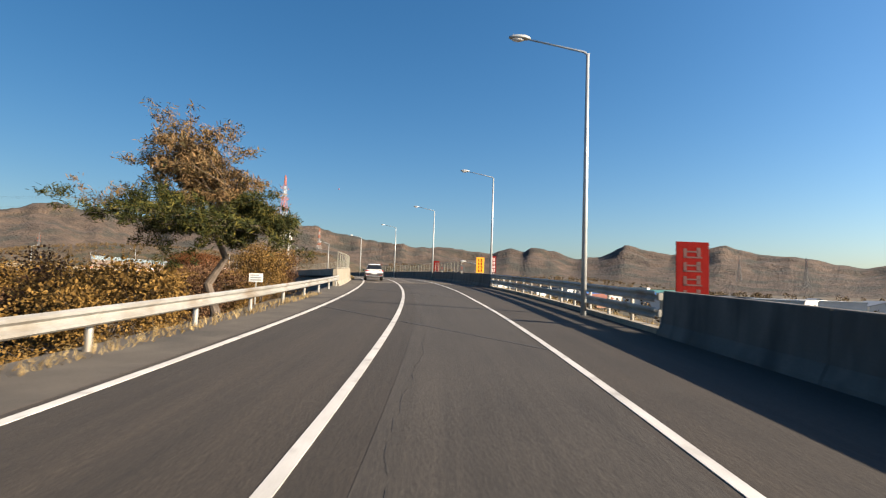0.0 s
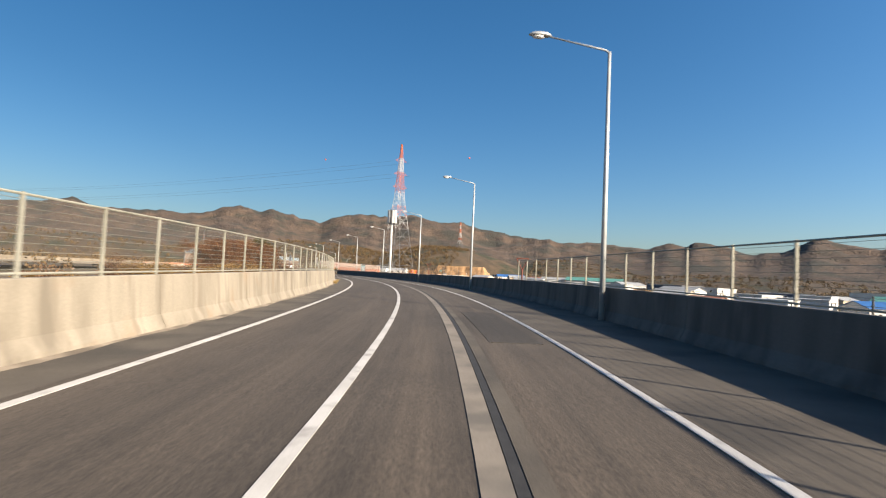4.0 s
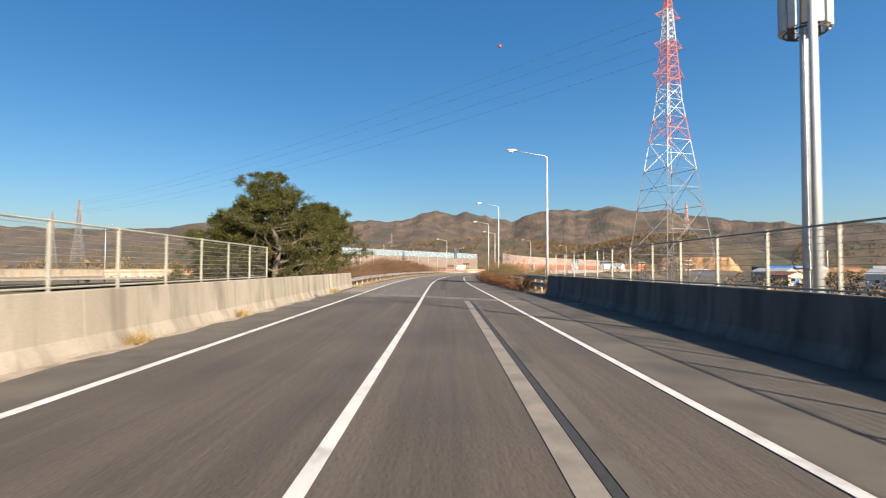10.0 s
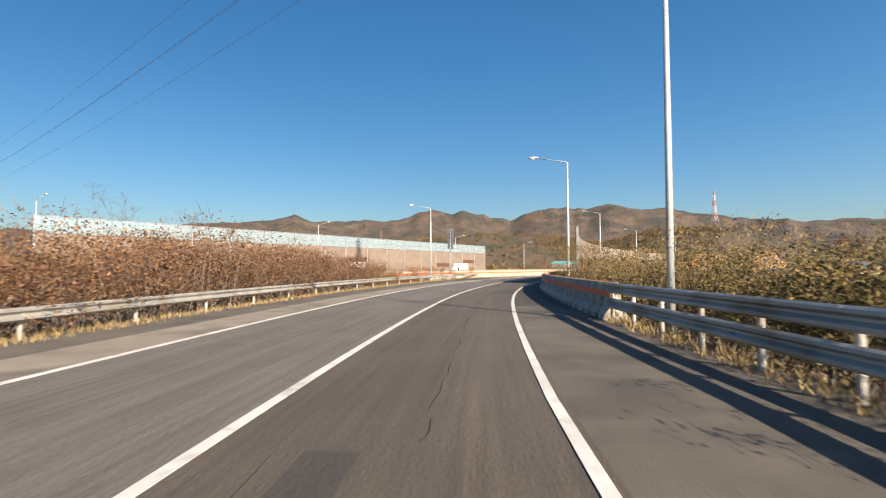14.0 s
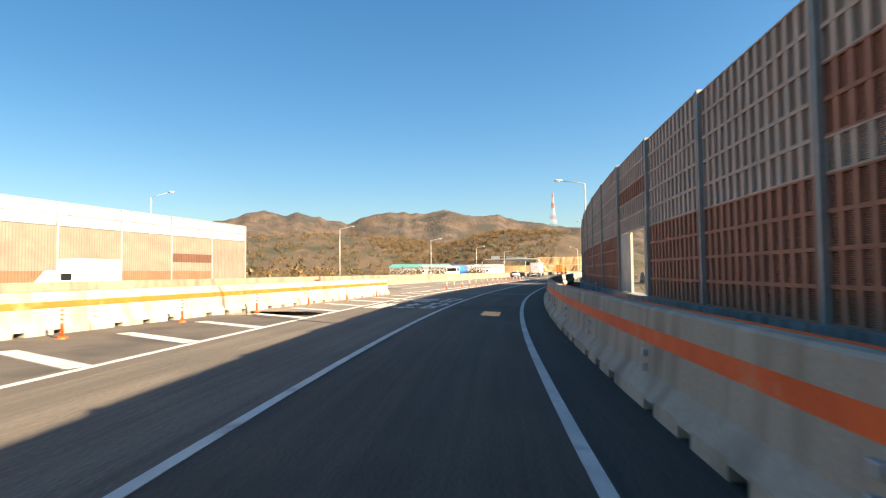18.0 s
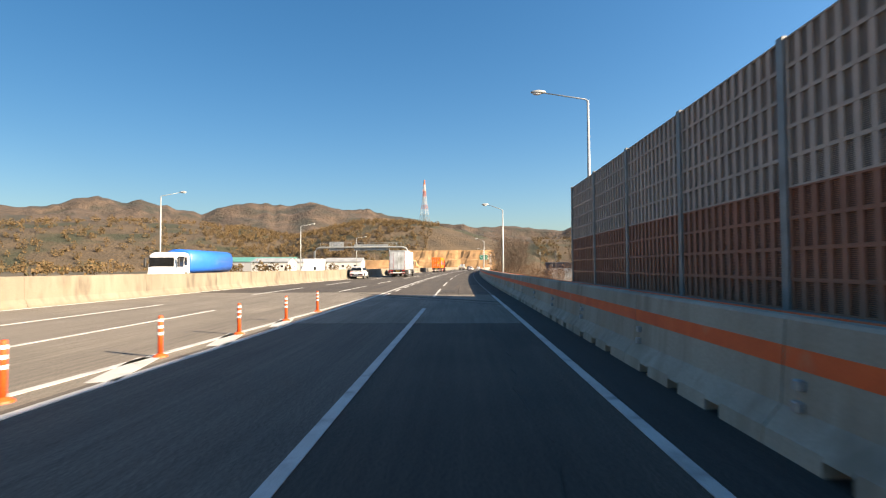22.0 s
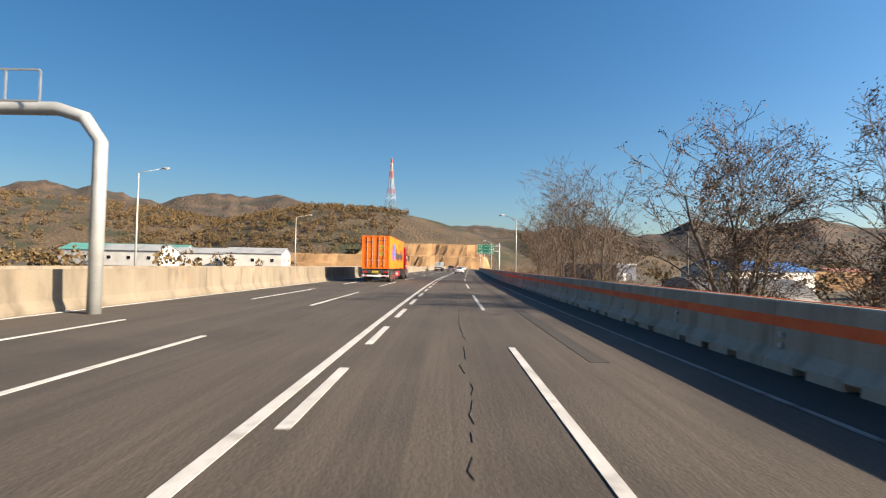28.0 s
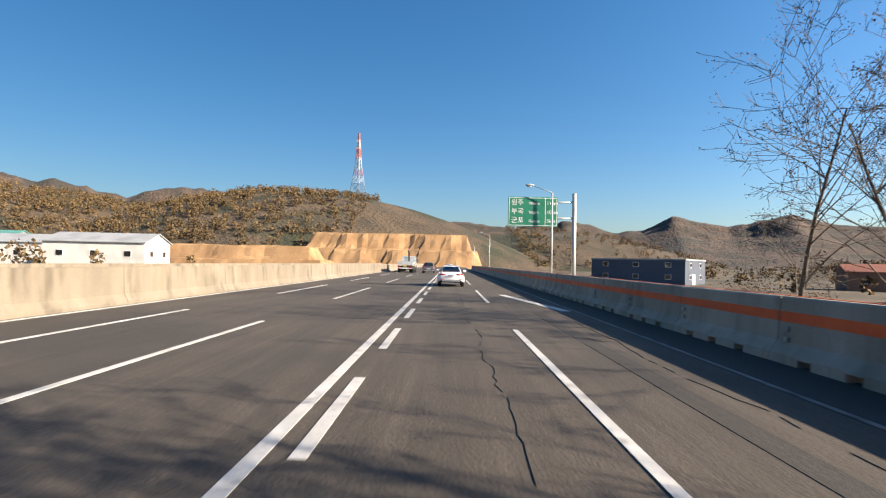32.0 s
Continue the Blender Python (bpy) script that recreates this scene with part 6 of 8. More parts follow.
# container lorry
cl = thing("container_lorry", at(597.0, -8.05), "orange shipping container on a red tractor and skeletal trailer", "truck")
CZ, CH, CLN, CW = 1.22, 2.9, 12.19, 1.219
box_root = new("container")
box_root.parent = cl
tagged(box_root, "orange corrugated steel container")
bm = bmesh.new()
cx = []
y = 0.18
while y < CLN - 0.2:
    cx += [(y, 0.0), (y + 0.07, 0.036), (y + 0.14, 0.036), (y + 0.21, 0.0)]
    y += 0.278
for sx in (-1, 1):
    lo = [bm.verts.new((sx * (CW - 0.045 + d - 0.036 + 0.03), yy, CZ + 0.16)) for yy, d in cx]
    hi = [bm.verts.new((sx * (CW - 0.045 + d - 0.036 + 0.03), yy, CZ + CH - 0.08)) for yy, d in cx]
    for i in range(len(cx) - 1):
        bm.faces.new((lo[i], lo[i + 1], hi[i + 1], hi[i]))
part("side_wall", bm, CONT_ORANGE, box_root)
bm = bmesh.new()
box(bm, -CW + 0.05, 0.1, CZ + 0.08, CW - 0.05, CLN - 0.1, CZ + CH - 0.03)
part("shell", bm, CONT_ORANGE, box_root)
bm = bmesh.new()
for sx in (-1, 1):
    box(bm, min(sx * (CW - 0.12), sx * CW), 0, CZ, max(sx * (CW - 0.12), sx * CW), CLN, CZ + 0.16)
    box(bm, min(sx * (CW - 0.08), sx * CW), 0, CZ + CH - 0.08, max(sx * (CW - 0.08), sx * CW), CLN, CZ + CH)
    for y in (0, CLN - 0.16):
        box(bm, min(sx * (CW - 0.16), sx * CW), y, CZ, max(sx * (CW - 0.16), sx * CW), y + 0.16, CZ + CH)
for y in (0, CLN - 0.12):
    box(bm, -CW, y, CZ, CW, y + 0.12, CZ + 0.14)
    box(bm, -CW, y, CZ + CH - 0.1, CW, y + 0.12, CZ + CH)
part("frame", bm, CONT_ORANGE, box_root)
for sx in (-1, 1):
    for z in (CZ, CZ + CH - 0.12):
        for y in (-0.005, CLN - 0.175):
            bm = bmesh.new()
            box(bm, sx * (CW - 0.09) - 0.095, y, z - 0.003, sx * (CW - 0.09) + 0.095, y + 0.18, z + 0.123, 0.01)
            part("corner_casting", bm, CONT_ORANGE, box_root)
    bm = bmesh.new()
    box(bm, min(sx * 0.01, sx * 1.06), 0.03, CZ + 0.16, max(sx * 0.01, sx * 1.06), 0.09, CZ + CH - 0.12)
    door = part("door", bm, CONT_ORANGE, box_root)
    for k in range(4):
        bm = bmesh.new()
        z = CZ + 0.28 + k * 0.62
        box(bm, min(sx * 0.12, sx * 0.98), 0.005, z, max(sx * 0.12, sx * 0.98), 0.03, z + 0.45, 0.012)
        part("door_panel", bm, CONT_ORANGE, door)
    for x in (0.28, 0.74):
        bm = bmesh.new()
        tube(bm, [(sx * x, -0.03, CZ + 0.12), (sx * x, -0.03, CZ + CH - 0.08)], 0.022, 8)
        rod = part("lock_rod", bm, RIM, door, "galvanised lock rod")
        bm = bmesh.new()
        box(bm, sx * x - 0.16, -0.06, CZ + 0.68, sx * x + 0.16, -0.03, CZ + 0.72)
        part("lock_handle", bm, RIM, rod)
        for z in (0.2, 1.0, 1.9, 2.7):
            bm = bmesh.new()
            box(bm, sx * x - 0.05, -0.05, CZ + z, sx * x + 0.05, 0.03, CZ + z + 0.07)
            part("rod_bracket", bm, CONT_ORANGE, rod)
    for k, z in enumerate((CZ + 1.15, CZ + 1.75)):
        if sx > 0:
            bm = bmesh.new()
            box(bm, 0.36, -0.004, z, 0.68, 0.003, z + 0.36)
            lab = part("label", bm, PLATE_Y, box_root, "faded yellow data label")
            for j in range(5):
                bm = bmesh.new()
                box(bm, 0.40, -0.009, z + 0.04 + j * 0.065, 0.64, -0.004, z + 0.07 + j * 0.065)
                part("lettering_bar", bm, DARK, lab)
for k in range(9):
    bm = bmesh.new()
    box(bm, 0.2 + k * 0.085, -0.003, CZ + 2.42, 0.25 + k * 0.085, 0.004, CZ + 2.54)
    part("lettering_bar", bm, DARK, box_root)
for k in range(9):
    bm = bmesh.new()
    box(bm, -0.92 + k * 0.085, -0.003, CZ + 2.28, -0.87 + k * 0.085, 0.004, CZ + 2.42)
    part("lettering_bar", bm, DARK, box_root)
# owner's marks as plain shapes on the side
bx = CW + 0.004
for pts in (((2.0, 1.45), (2.3, 0.78), (2.8, 0.78), (2.7, 1.25), (2.9, 1.32), (2.67, 1.62), (3.3, 2.28), (2.65, 2.30), (2.33, 1.95)),
            ((3.05, 0.76), (3.7, 0.76), (3.67, 1.18), (4.15, 1.22), (4.17, 1.52), (3.77, 1.50), (4.13, 2.26), (3.43, 2.28), (3.0, 1.72), (3.17, 1.30))):
    bm = bmesh.new()
    v = [[bm.verts.new((bx + dx, yy, CZ + zz)) for yy, zz in pts] for dx in (0, 0.004)]
    bm.faces.new(v[0][::-1]), bm.faces.new(v[1])
    for q in range(len(pts)):
        r = (q + 1) % len(pts)
        bm.faces.new((v[0][q], v[0][r], v[1][r], v[1][q]))
    bmesh.ops.recalc_face_normals(bm, faces=bm.faces)
    part("blue_mark", bm, LOGO_BLUE, box_root)
PRIMER = surf("red_primer", (0.62, 0.075, 0.012), (0.70, 0.10, 0.015), 2, 30, 0.6)
for y0, y1, z0, z1 in ((7.0, 8.6, 2.05, 2.5), (6.7, 7.3, 0.2, 0.6)):
    bm = bmesh.new()
    box(bm, bx - 0.002, y0, CZ + z0, bx + 0.002, y1, CZ + z1)
    part("repair_patch", bm, PRIMER, box_root, "faded red repair patch")
yy = 4.85
for w, z0, z1 in ((0.30, 0.9, 1.9), (0.30, 0.9, 1.9), (0.14, 0.9, 1.9), (0.38, 0.9, 1.5), (0.38, 0.7, 1.5), (0.38, 0.9, 1.5), (0.38, 0.7, 1.5), (0.3, 1.1, 1.4), (0.26, 0.9, 1.9), (0.14, 0.9, 1.9), (0.14, 0.9, 1.9), (0.36, 0.9, 1.5), (0.34, 0.7, 1.5), (0.36, 0.9, 1.85)):
    bm = bmesh.new()
    box(bm, bx, yy, CZ + z0, bx + 0.004, yy + 1.24 * w, CZ + z1)
    part("lettering_bar", bm, DARK, box_root)
    yy += 1.24 * w + 0.085
# trailer and tractor
bm = bmesh.new()
for sx in (-1, 1):
    box(bm, sx * 0.5 - 0.08, 0.1, 0.85, sx * 0.5 + 0.08, 12.3, CZ - 0.02)
for k in range(9):
    box(bm, -1.15, 0.1 + k * 1.45, CZ - 0.2, 1.15, 0.25 + k * 1.45, CZ - 0.02)
part("trailer_frame", bm, CHASSIS, cl)
bm = bmesh.new()
box(bm, -1.18, -0.1, 0.78, 1.18, 0.12, 1.12, 0.04)
part("rear_crossbeam", bm, CHASSIS, cl)
for sx in (-1, 1):
    for y in (1.75, 3.05, 4.35):
        wheel(cl, sx * 1.22, y, 0.5, 0.38, RED_RIM, 10)
        bm = bmesh.new()
        tube(bm, [(sx * 1.03, y + 0.62 * math.cos(a * math.pi / 12), 0.5 + 0.62 * math.sin(a * math.pi / 12)) for a in range(1, 12)], 0.05, 5)
        part("mudguard", bm, PLASTIC, cl)
    bm = bmesh.new()
    box(bm, sx * 1.12 - 0.04, 5.2, 0.42, sx * 1.12 + 0.04, 9.2, 0.98, 0.02)
    sg = part("side_skirt", bm, TRUCK_RED, cl, "red side skirt")
    for k in range(7):
        bm = bmesh.new()
        x0, x1 = sorted((sx * 1.16, sx * 1.166))
        box(bm, x0, 6.1 + k * 0.2, 0.62, x1, 6.22 + k * 0.2, 0.8)
        part("lettering_bar", bm, WHITE, sg)
    for y in (13.0 - 0.45, 13.0 + 0.9):
        dual(cl, sx * 1.22, y)
    wheel(cl, sx * 1.22, 16.6, 0.5, 0.33, None, 8)
    bm = bmesh.new()
    box(bm, sx * 1.0 - 0.22, 14.3, 0.45, sx * 1.0 + 0.22, 15.6, 1.0, 0.05)
    part("side_box", bm, TRUCK_RED, cl)
plate_and_lamps(cl, -0.08, 0.52, 2.36)
bm = bmesh.new()
box(bm, -0.42, 12.0, 0.75, 0.42, 17.2, 1.05)
part("tractor_frame", bm, CHASSIS, cl)
cab = truck_cab(cl, 15.0, 3.72, TRUCK_RED, fairing=False, sill=2.02, head=2.95, rear_window=False)
for sx in (-1, 1):
    x0, x1 = sorted((sx * 1.215, sx * 1.229))
    for y0, z0, y1, z1 in ((15.82, 1.12, 15.84, 3.1), (16.86, 1.3, 16.88, 2.0), (15.82, 3.08, 16.8, 3.1), (15.1, 1.1, 16.0, 1.115)):
        bm = bmesh.new()
        box(bm, x0, y0, z0, x1, y1, z1)
        part("door_seam", bm, DARK, cab)
    bm = bmesh.new()
    box(bm, min(sx * 1.215, sx * 1.25), 16.0, 1.62, max(sx * 1.215, sx * 1.25), 16.16, 1.66)
    part("door_handle", bm, DARK, cab)
    bm = bmesh.new()
    box(bm, x0, 15.95, 3.2, x1, 16.5, 3.5, 0.02)
    part("upper_window", bm, CAR_GLASS, cab)
    bm = bmesh.new()
    bmesh.ops.create_cone(bm, cap_ends=True, segments=24, radius1=0.14, radius2=0.14, depth=0.012, matrix=Matrix.Translation((sx * 1.228, 15.45, 2.45)) @ Matrix.Rotation(math.pi / 2, 4, "Y"))
    part("round_mark", bm, WHITE, cab, "pale round mark")
    for k in range(4):
        bm = bmesh.new()
        box(bm, x0, 15.2 + 0.13 * k, 1.42, x1, 15.28 + 0.13 * k, 1.56)
        part("lettering_bar", bm, WHITE, cab)
    for y in (12.55, 13.9, 16.6):
        bm = bmesh.new()
        rows = []
        for a in range(13):
            c, q = math.cos(a * math.pi / 12), math.sin(a * math.pi / 12)
            rows.append([bm.verts.new((sx * xx, y + r * c, 0.48 + r * q)) for xx, r in ((0.86, 0.60), (1.235, 0.60), (1.235, 0.67), (0.86, 0.67))])
        for r0, r1 in zip(rows, rows[1:]):
            for j in range(4):
                bm.faces.new((r0[j], r0[(j + 1) % 4], r1[(j + 1) % 4], r1[j]))
        bm.faces.new(rows[0][::-1]), bm.faces.new(rows[-1])
        bmesh.ops.recalc_face_normals(bm, faces=bm.faces)
        part("mudguard", bm, PLASTIC, cl)
    bm = bmesh.new()
    box(bm, sx * 1.02 - 0.2, 14.62, 1.0, sx * 1.02 + 0.2, 15.9, 1.12, 0.02)
    part("catwalk", bm, CHASSIS, cl)


# flatbed lorry
fl = thing("flatbed_lorry", at(705, -8.6), "grey flatbed lorry with low drop sides", "truck")
bm = bmesh.new()
box(bm, -1.22, 0, 1.15, 1.22, 8.6, 1.28)
for sx in (-1, 1):
    box(bm, sx * 1.22 - 0.03, 0, 1.28, sx * 1.22 + 0.03, 8.6, 1.75)
box(bm, -1.22, 0, 1.28, 1.22, 0.05, 1.75)
box(bm, -1.22, 8.5, 1.28, 1.22, 8.6, 2.6)
part("bed", bm, ALU, fl)
for sx in (-1, 1):
    for k in range(12):
        bm = bmesh.new()
        box(bm, sx * 1.26 - 0.02, 0.2 + k * 0.72, 1.2, sx * 1.26 + 0.02, 0.3 + k * 0.72, 1.75)
        part("stake", bm, STEEL, fl)
    for y in (1.2, 2.5, 6.2, 9.6):
        dual(fl, sx * 1.2, y)
bm = bmesh.new()
box(bm, -0.45, 0.2, 0.75, 0.45, 10, 1.12)
part("chassis", bm, CHASSIS, fl)
plate_and_lamps(fl, 0.0, 0.62)
truck_cab(fl, 8.8, 2.7, gloss("cab_pale", (0.45, 0.45, 0.44), 0.4), fairing=False)
bm = bmesh.new()
tube(bm, [(0, 8.3, 1.3), (0, 8.3, 3.3), (0, 6.5, 3.5)], 0.16, 8)
part("crane", bm, CHASSIS, fl)

# tank lorry and van on the far carriageway
tk = thing("tank_lorry", at(503, lat_median(503) - 7.5, 0, 180), "white lorry with a bright blue tank body", "truck")
part("tank", loft([(0, 1.0, 1.3, 3.0, 1.0), (0.1, 1.2, 1.15, 3.2, 1.2), (7.9, 1.2, 1.15, 3.2, 1.2), (8, 1.0, 1.3, 3.0, 1.0)], 20, 3), BLUE_TANK, tk, "bright blue tank", smooth=True)
bm = bmesh.new()
box(bm, -0.5, 0.1, 0.7, 0.5, 10, 1.15)
part("chassis", bm, CHASSIS, tk)
for sx in (-1, 1):
    for y in (1.2, 2.5, 9.6):
        dual(tk, sx * 1.2, y)
truck_cab(tk, 8.4, 2.9, CAR_WHITE, fairing=False)
for m in (mat_m(-6, -19, 0, 180), mat_m(-44, -17, 0, 180), at(519.5, -17.6, 0, 180)):
    vn = thing("box_van", m, "small white box van on the far carriageway", "van")
    bm = bmesh.new()
    box(bm, -0.95, 0, 0.75, 0.95, 3.2, 2.65, 0.04)
    part("cargo_box", bm, TARP, vn)
    part("cab", loft([(3.25, 0.85, 0.5, 1.9, 0.75), (4.3, 0.85, 0.45, 1.9, 0.7), (5.0, 0.8, 0.45, 1.1, 0.7), (5.15, 0.7, 0.5, 0.9, 0.6)], 20, 6), CAR_WHITE, vn)
    bm = bmesh.new()
    box(bm, -0.84, 3.6, 1.25, 0.84, 4.3, 1.7, 0.02)
    part("side_window", bm, CAR_GLASS, vn)
    for sx in (-1, 1):
        for y in (0.7, 4.1):
            wheel(vn, sx * 0.9, y, 0.32, 0.22)

# ---- plants ----
def leaf_material(name, stops, rough=0.8):
    m, nt, b = material(name, rough)
    g = nt.nodes.new("ShaderNodeNewGeometry")
    col = ramp_node(nt, g.outputs["Random Per Island"], stops)
    col = mix_node(nt, 0.5, col, ramp_node(nt, noise_node(nt, 0.6, 3), [(0.3, (0.36, 0.36, 0.36)), (0.7, (0.64, 0.64, 0.64))]), "OVERLAY")
    nt.links.new(col, b.inputs["Base Color"])
    b.inputs["Specular IOR Level"].default_value = 0.2
    return m


BARK = surf("bark", (0.055, 0.042, 0.032), (0.12, 0.095, 0.075), 3, 25, 0.95, bump=0.6, bump_dist=0.02)
TWIG = surf("twigs", (0.07, 0.05, 0.038), (0.14, 0.105, 0.08), 3, 25, 0.95, bump=0)
NEEDLE = leaf_material("pine_needles", [(0, (0.00976, 0.0158, 0.00365)), (0.6, (0.0274, 0.0334, 0.00608)), (1, (0.0912, 0.073, 0.0122))])
NEEDLE_DRY = leaf_material("dry_needles", [(0, (0.0532, 0.0456, 0.0167)), (0.5, (0.122, 0.0722, 0.0304)), (1, (0.19, 0.114, 0.0532))])
OAK = leaf_material("russet_leaves", [(0, (0.042, 0.0145, 0.0058)), (0.5, (0.098, 0.0355, 0.0112)), (1, (0.175, 0.072, 0.024))])
GOLD = leaf_material("golden_leaves", [(0, (0.0504, 0.0296, 0.00827)), (0.5, (0.125, 0.0682, 0.0166)), (1, (0.196, 0.115, 0.0326))])
DRY = leaf_material("dry_brush_leaves", [(0, (0.036, 0.0158, 0.0078)), (0.5, (0.090, 0.0445, 0.0228)), (1, (0.168, 0.094, 0.049))])
OLIVE = leaf_material("olive_brush_leaves", [(0, (0.0342, 0.0289, 0.00912)), (0.5, (0.0912, 0.0722, 0.0243)), (1, (0.198, 0.129, 0.0532))])
STRAW = leaf_material("straw_grass", [(0, (0.122, 0.076, 0.0304)), (0.6, (0.228, 0.16, 0.0684)), (1, (0.319, 0.243, 0.122))])


def leaf_mesh(name, pts, size, seed, mat, squash=0.5, flat=0.0):
    """Small leaves, one quad each, at points with random turns."""
    rs = np.random.RandomState(seed)
    p = np.asarray(pts, float)
    n = len(p)
    a = rs.normal(size=(n, 3))
    a[:, 2] *= 1 - flat
    a /= np.linalg.norm(a, axis=1)[:, None]
    b = rs.normal(size=(n, 3))
    b -= a * (a * b).sum(1)[:, None]
    b /= np.linalg.norm(b, axis=1)[:, None]
    sz = size * rs.uniform(0.6, 1.35, n)[:, None]
    a, b = a * sz, b * sz * squash
    v = np.stack([p - a, p + b * 0.9, p + a, p - b], 1).reshape(-1, 3)
    f = np.arange(4 * n).reshape(-1, 4)
    me = bpy.data.meshes.new(name)
    me.from_pydata(v.tolist(), [], f.tolist())
    me.materials.append(mat)
    return me


def branch(bm, rng, p, d, length, r, depth, tips, spread, up, n=5, rise=0.0, tall=0.6, thin=0.004):
    """One limb and what grows from it."""
    pts, rad = [p], [r]
    q, dd = p.copy(), d.copy()
    seg = 4 if depth > 1 else 3
    for i in range(seg):
        dd = (dd + Vector((rng.gauss(0, 0.13), rng.gauss(0, 0.13), rng.gauss(0, 0.10) + up))).normalized()
        q = q + dd * length / seg
        pts.append(q.copy())
        rad.append(r * (1 - 0.62 * (i + 1) / seg))
    tube(bm, pts, [max(x, thin) for x in rad], 6 if r > 0.06 else 4 if r > 0.02 else 3, cap=False)
    if depth == 0:
        tips.append((pts[-1], dd))
        tips.append((pts[len(pts) // 2], dd))
        return
    for k in range(n):
        f = rng.uniform(0.35, 1.0)
        i = min(int(f * seg), seg - 1)
        base = pts[i].lerp(pts[i + 1], f * seg - i)
        side = Vector((rng.gauss(0, 1), rng.gauss(0, 1), rng.gauss(0, tall))).normalized()
        nd = (dd * (1 - spread) + side * spread + Vector((0, 0, rise))).normalized()
        branch(bm, rng, base, nd, length * rng.uniform(0.42, 0.68), rad[i] * 0.55, depth - 1, tips, spread, up, n, rise, tall, thin)


def make_tree(name, m, h, seed, label, style, group=""):
    rng = random.Random(seed)
    root = thing(name, m, label, "tree", group)
    bm = bmesh.new()
    tips = []
    lean = Vector((rng.gauss(0, 0.04), rng.gauss(0, 0.04), 1)).normalized()
    if style == "pine":
        n = 7
        pts = [Vector((rng.gauss(0, 0.12) * i, rng.gauss(0, 0.12) * i, h * 0.93 * i / n)) for i in range(n + 1)]
        tube(bm, pts, [0.30 * h / 13 * (1 - 0.85 * i / n) + 0.03 for i in range(n + 1)], 9, cap=False)
        for k in range(52):
            f = rng.uniform(0.14, 0.99)
            i = min(int(f * n), n - 1)
            base = pts[i].lerp(pts[i + 1], f * n - i)
            a = rng.uniform(0, 2 * math.pi)
            ln = h * (0.31 * (1 - f) ** 0.7 + 0.07) * rng.uniform(0.7, 1.15)
            branch(bm, rng, base, Vector((math.cos(a), math.sin(a), 0.22)).normalized(), ln, 0.05 + 0.06 * (1 - f), 2, tips, 0.5, 0.03, 4, 0.0, 0.25)
        leaf, size, per, sq, rad = NEEDLE, 0.15, 34, 0.12, 0.15
    elif style == "umbrella":
        n = 7
        pts = [Vector((rng.gauss(0, 0.15) * i, rng.gauss(0, 0.15) * i, h * 0.87 * i / n)) for i in range(n + 1)]
        tube(bm, pts, [0.34 * (1 - 0.85 * i / n) + 0.03 for i in range(n + 1)], 9, cap=False)
        for k in range(60):
            low = k < 30
            f = rng.uniform(0.68, 0.80) if low else rng.uniform(0.76, 0.98)
            i = min(int(f * n), n - 1)
            base = pts[i].lerp(pts[i + 1], f * n - i)
            a = rng.uniform(0, 2 * math.pi) if low else rng.gauss(2.6, 1.3)
            ln = h * (0.31 if low else 0.20) * rng.uniform(0.5, 1.1) * (1.25 if math.cos(a) < 0 else 0.72)
            branch(bm, rng, base, Vector((math.cos(a), math.sin(a), 0.10 if low else 0.75)).normalized(), ln, 0.055 + 0.05 * (1 - f), 2, tips, 0.45, 0.012, 4, 0.0, 0.2 if low else 0.45)
        leaf, size, per, sq, rad = NEEDLE, 0.16, 52, 0.16, 0.2
    elif style == "bare":
        trunks = rng.choice((1, 2, 2, 3))
        for t in range(trunks):
            d = Vector((rng.gauss(0, 0.14), rng.gauss(0, 0.14), 1)).normalized()
            p = Vector((rng.gauss(0, 0.25), rng.gauss(0, 0.25), -0.4))
            pts, rad, q = [p], [0.115], p.copy()
            for i in range(5):
                d = (d + Vector((rng.gauss(0, 0.09), rng.gauss(0, 0.09), 0.05))).normalized()
                q = q + d * h * 0.16
                pts.append(q.copy())
                rad.append(0.115 * (1 - 0.14 * (i + 1)))
            tube(bm, pts, rad, 7, cap=False)
            for k in range(15):
                i = rng.choice((0, 1, 2, 3, 3, 4))
                side = Vector((rng.gauss(0, 1), rng.gauss(0, 1), 0.7)).normalized()
                branch(bm, rng, pts[i].lerp(pts[i + 1], rng.random()), (d * 0.45 + side * 0.6).normalized(), h * rng.uniform(0.22, 0.40), rad[i] * 0.42, 3, tips, 0.5, 0.015, 3, 0.05, 0.5, 0.0105)
        leaf, size, per, sq, rad = DRY, 0.05, 4, 0.5, 0.14
    else:
        pts, rad, q, d = [Vector((0, 0, -0.4))], [0.2 * h / 10], Vector((0, 0, -0.4)), lean
        for i in range(4):
            d = (d + Vector((rng.gauss(0, 0.08), rng.gauss(0, 0.08), 0.03))).normalized()
            q = q + d * h * 0.17
            pts.append(q.copy())
            rad.append(0.2 * h / 10 * (1 - 0.17 * (i + 1)))
        tube(bm, pts, rad, 8, cap=False)
        for k in range(15):
            i = rng.choice((0, 1, 1, 2, 2, 3, 3))
            side = Vector((rng.gauss(0, 1), rng.gauss(0, 1), 0.5)).normalized()
            branch(bm, rng, pts[i].lerp(pts[i + 1], rng.random()), (d * 0.35 + side * 0.75).normalized(), h * rng.uniform(0.25, 0.46), rad[i] * 0.5, 2, tips, 0.5, 0.04, 5 if style == "oak" else 4, 0.08)
        leaf, size, per, sq, rad = {"oak": OAK, "gold": GOLD, "dry": DRY}[style], 0.085 if style == "oak" else 0.10, 86 if style == "oak" else 20, 0.6, 0.42
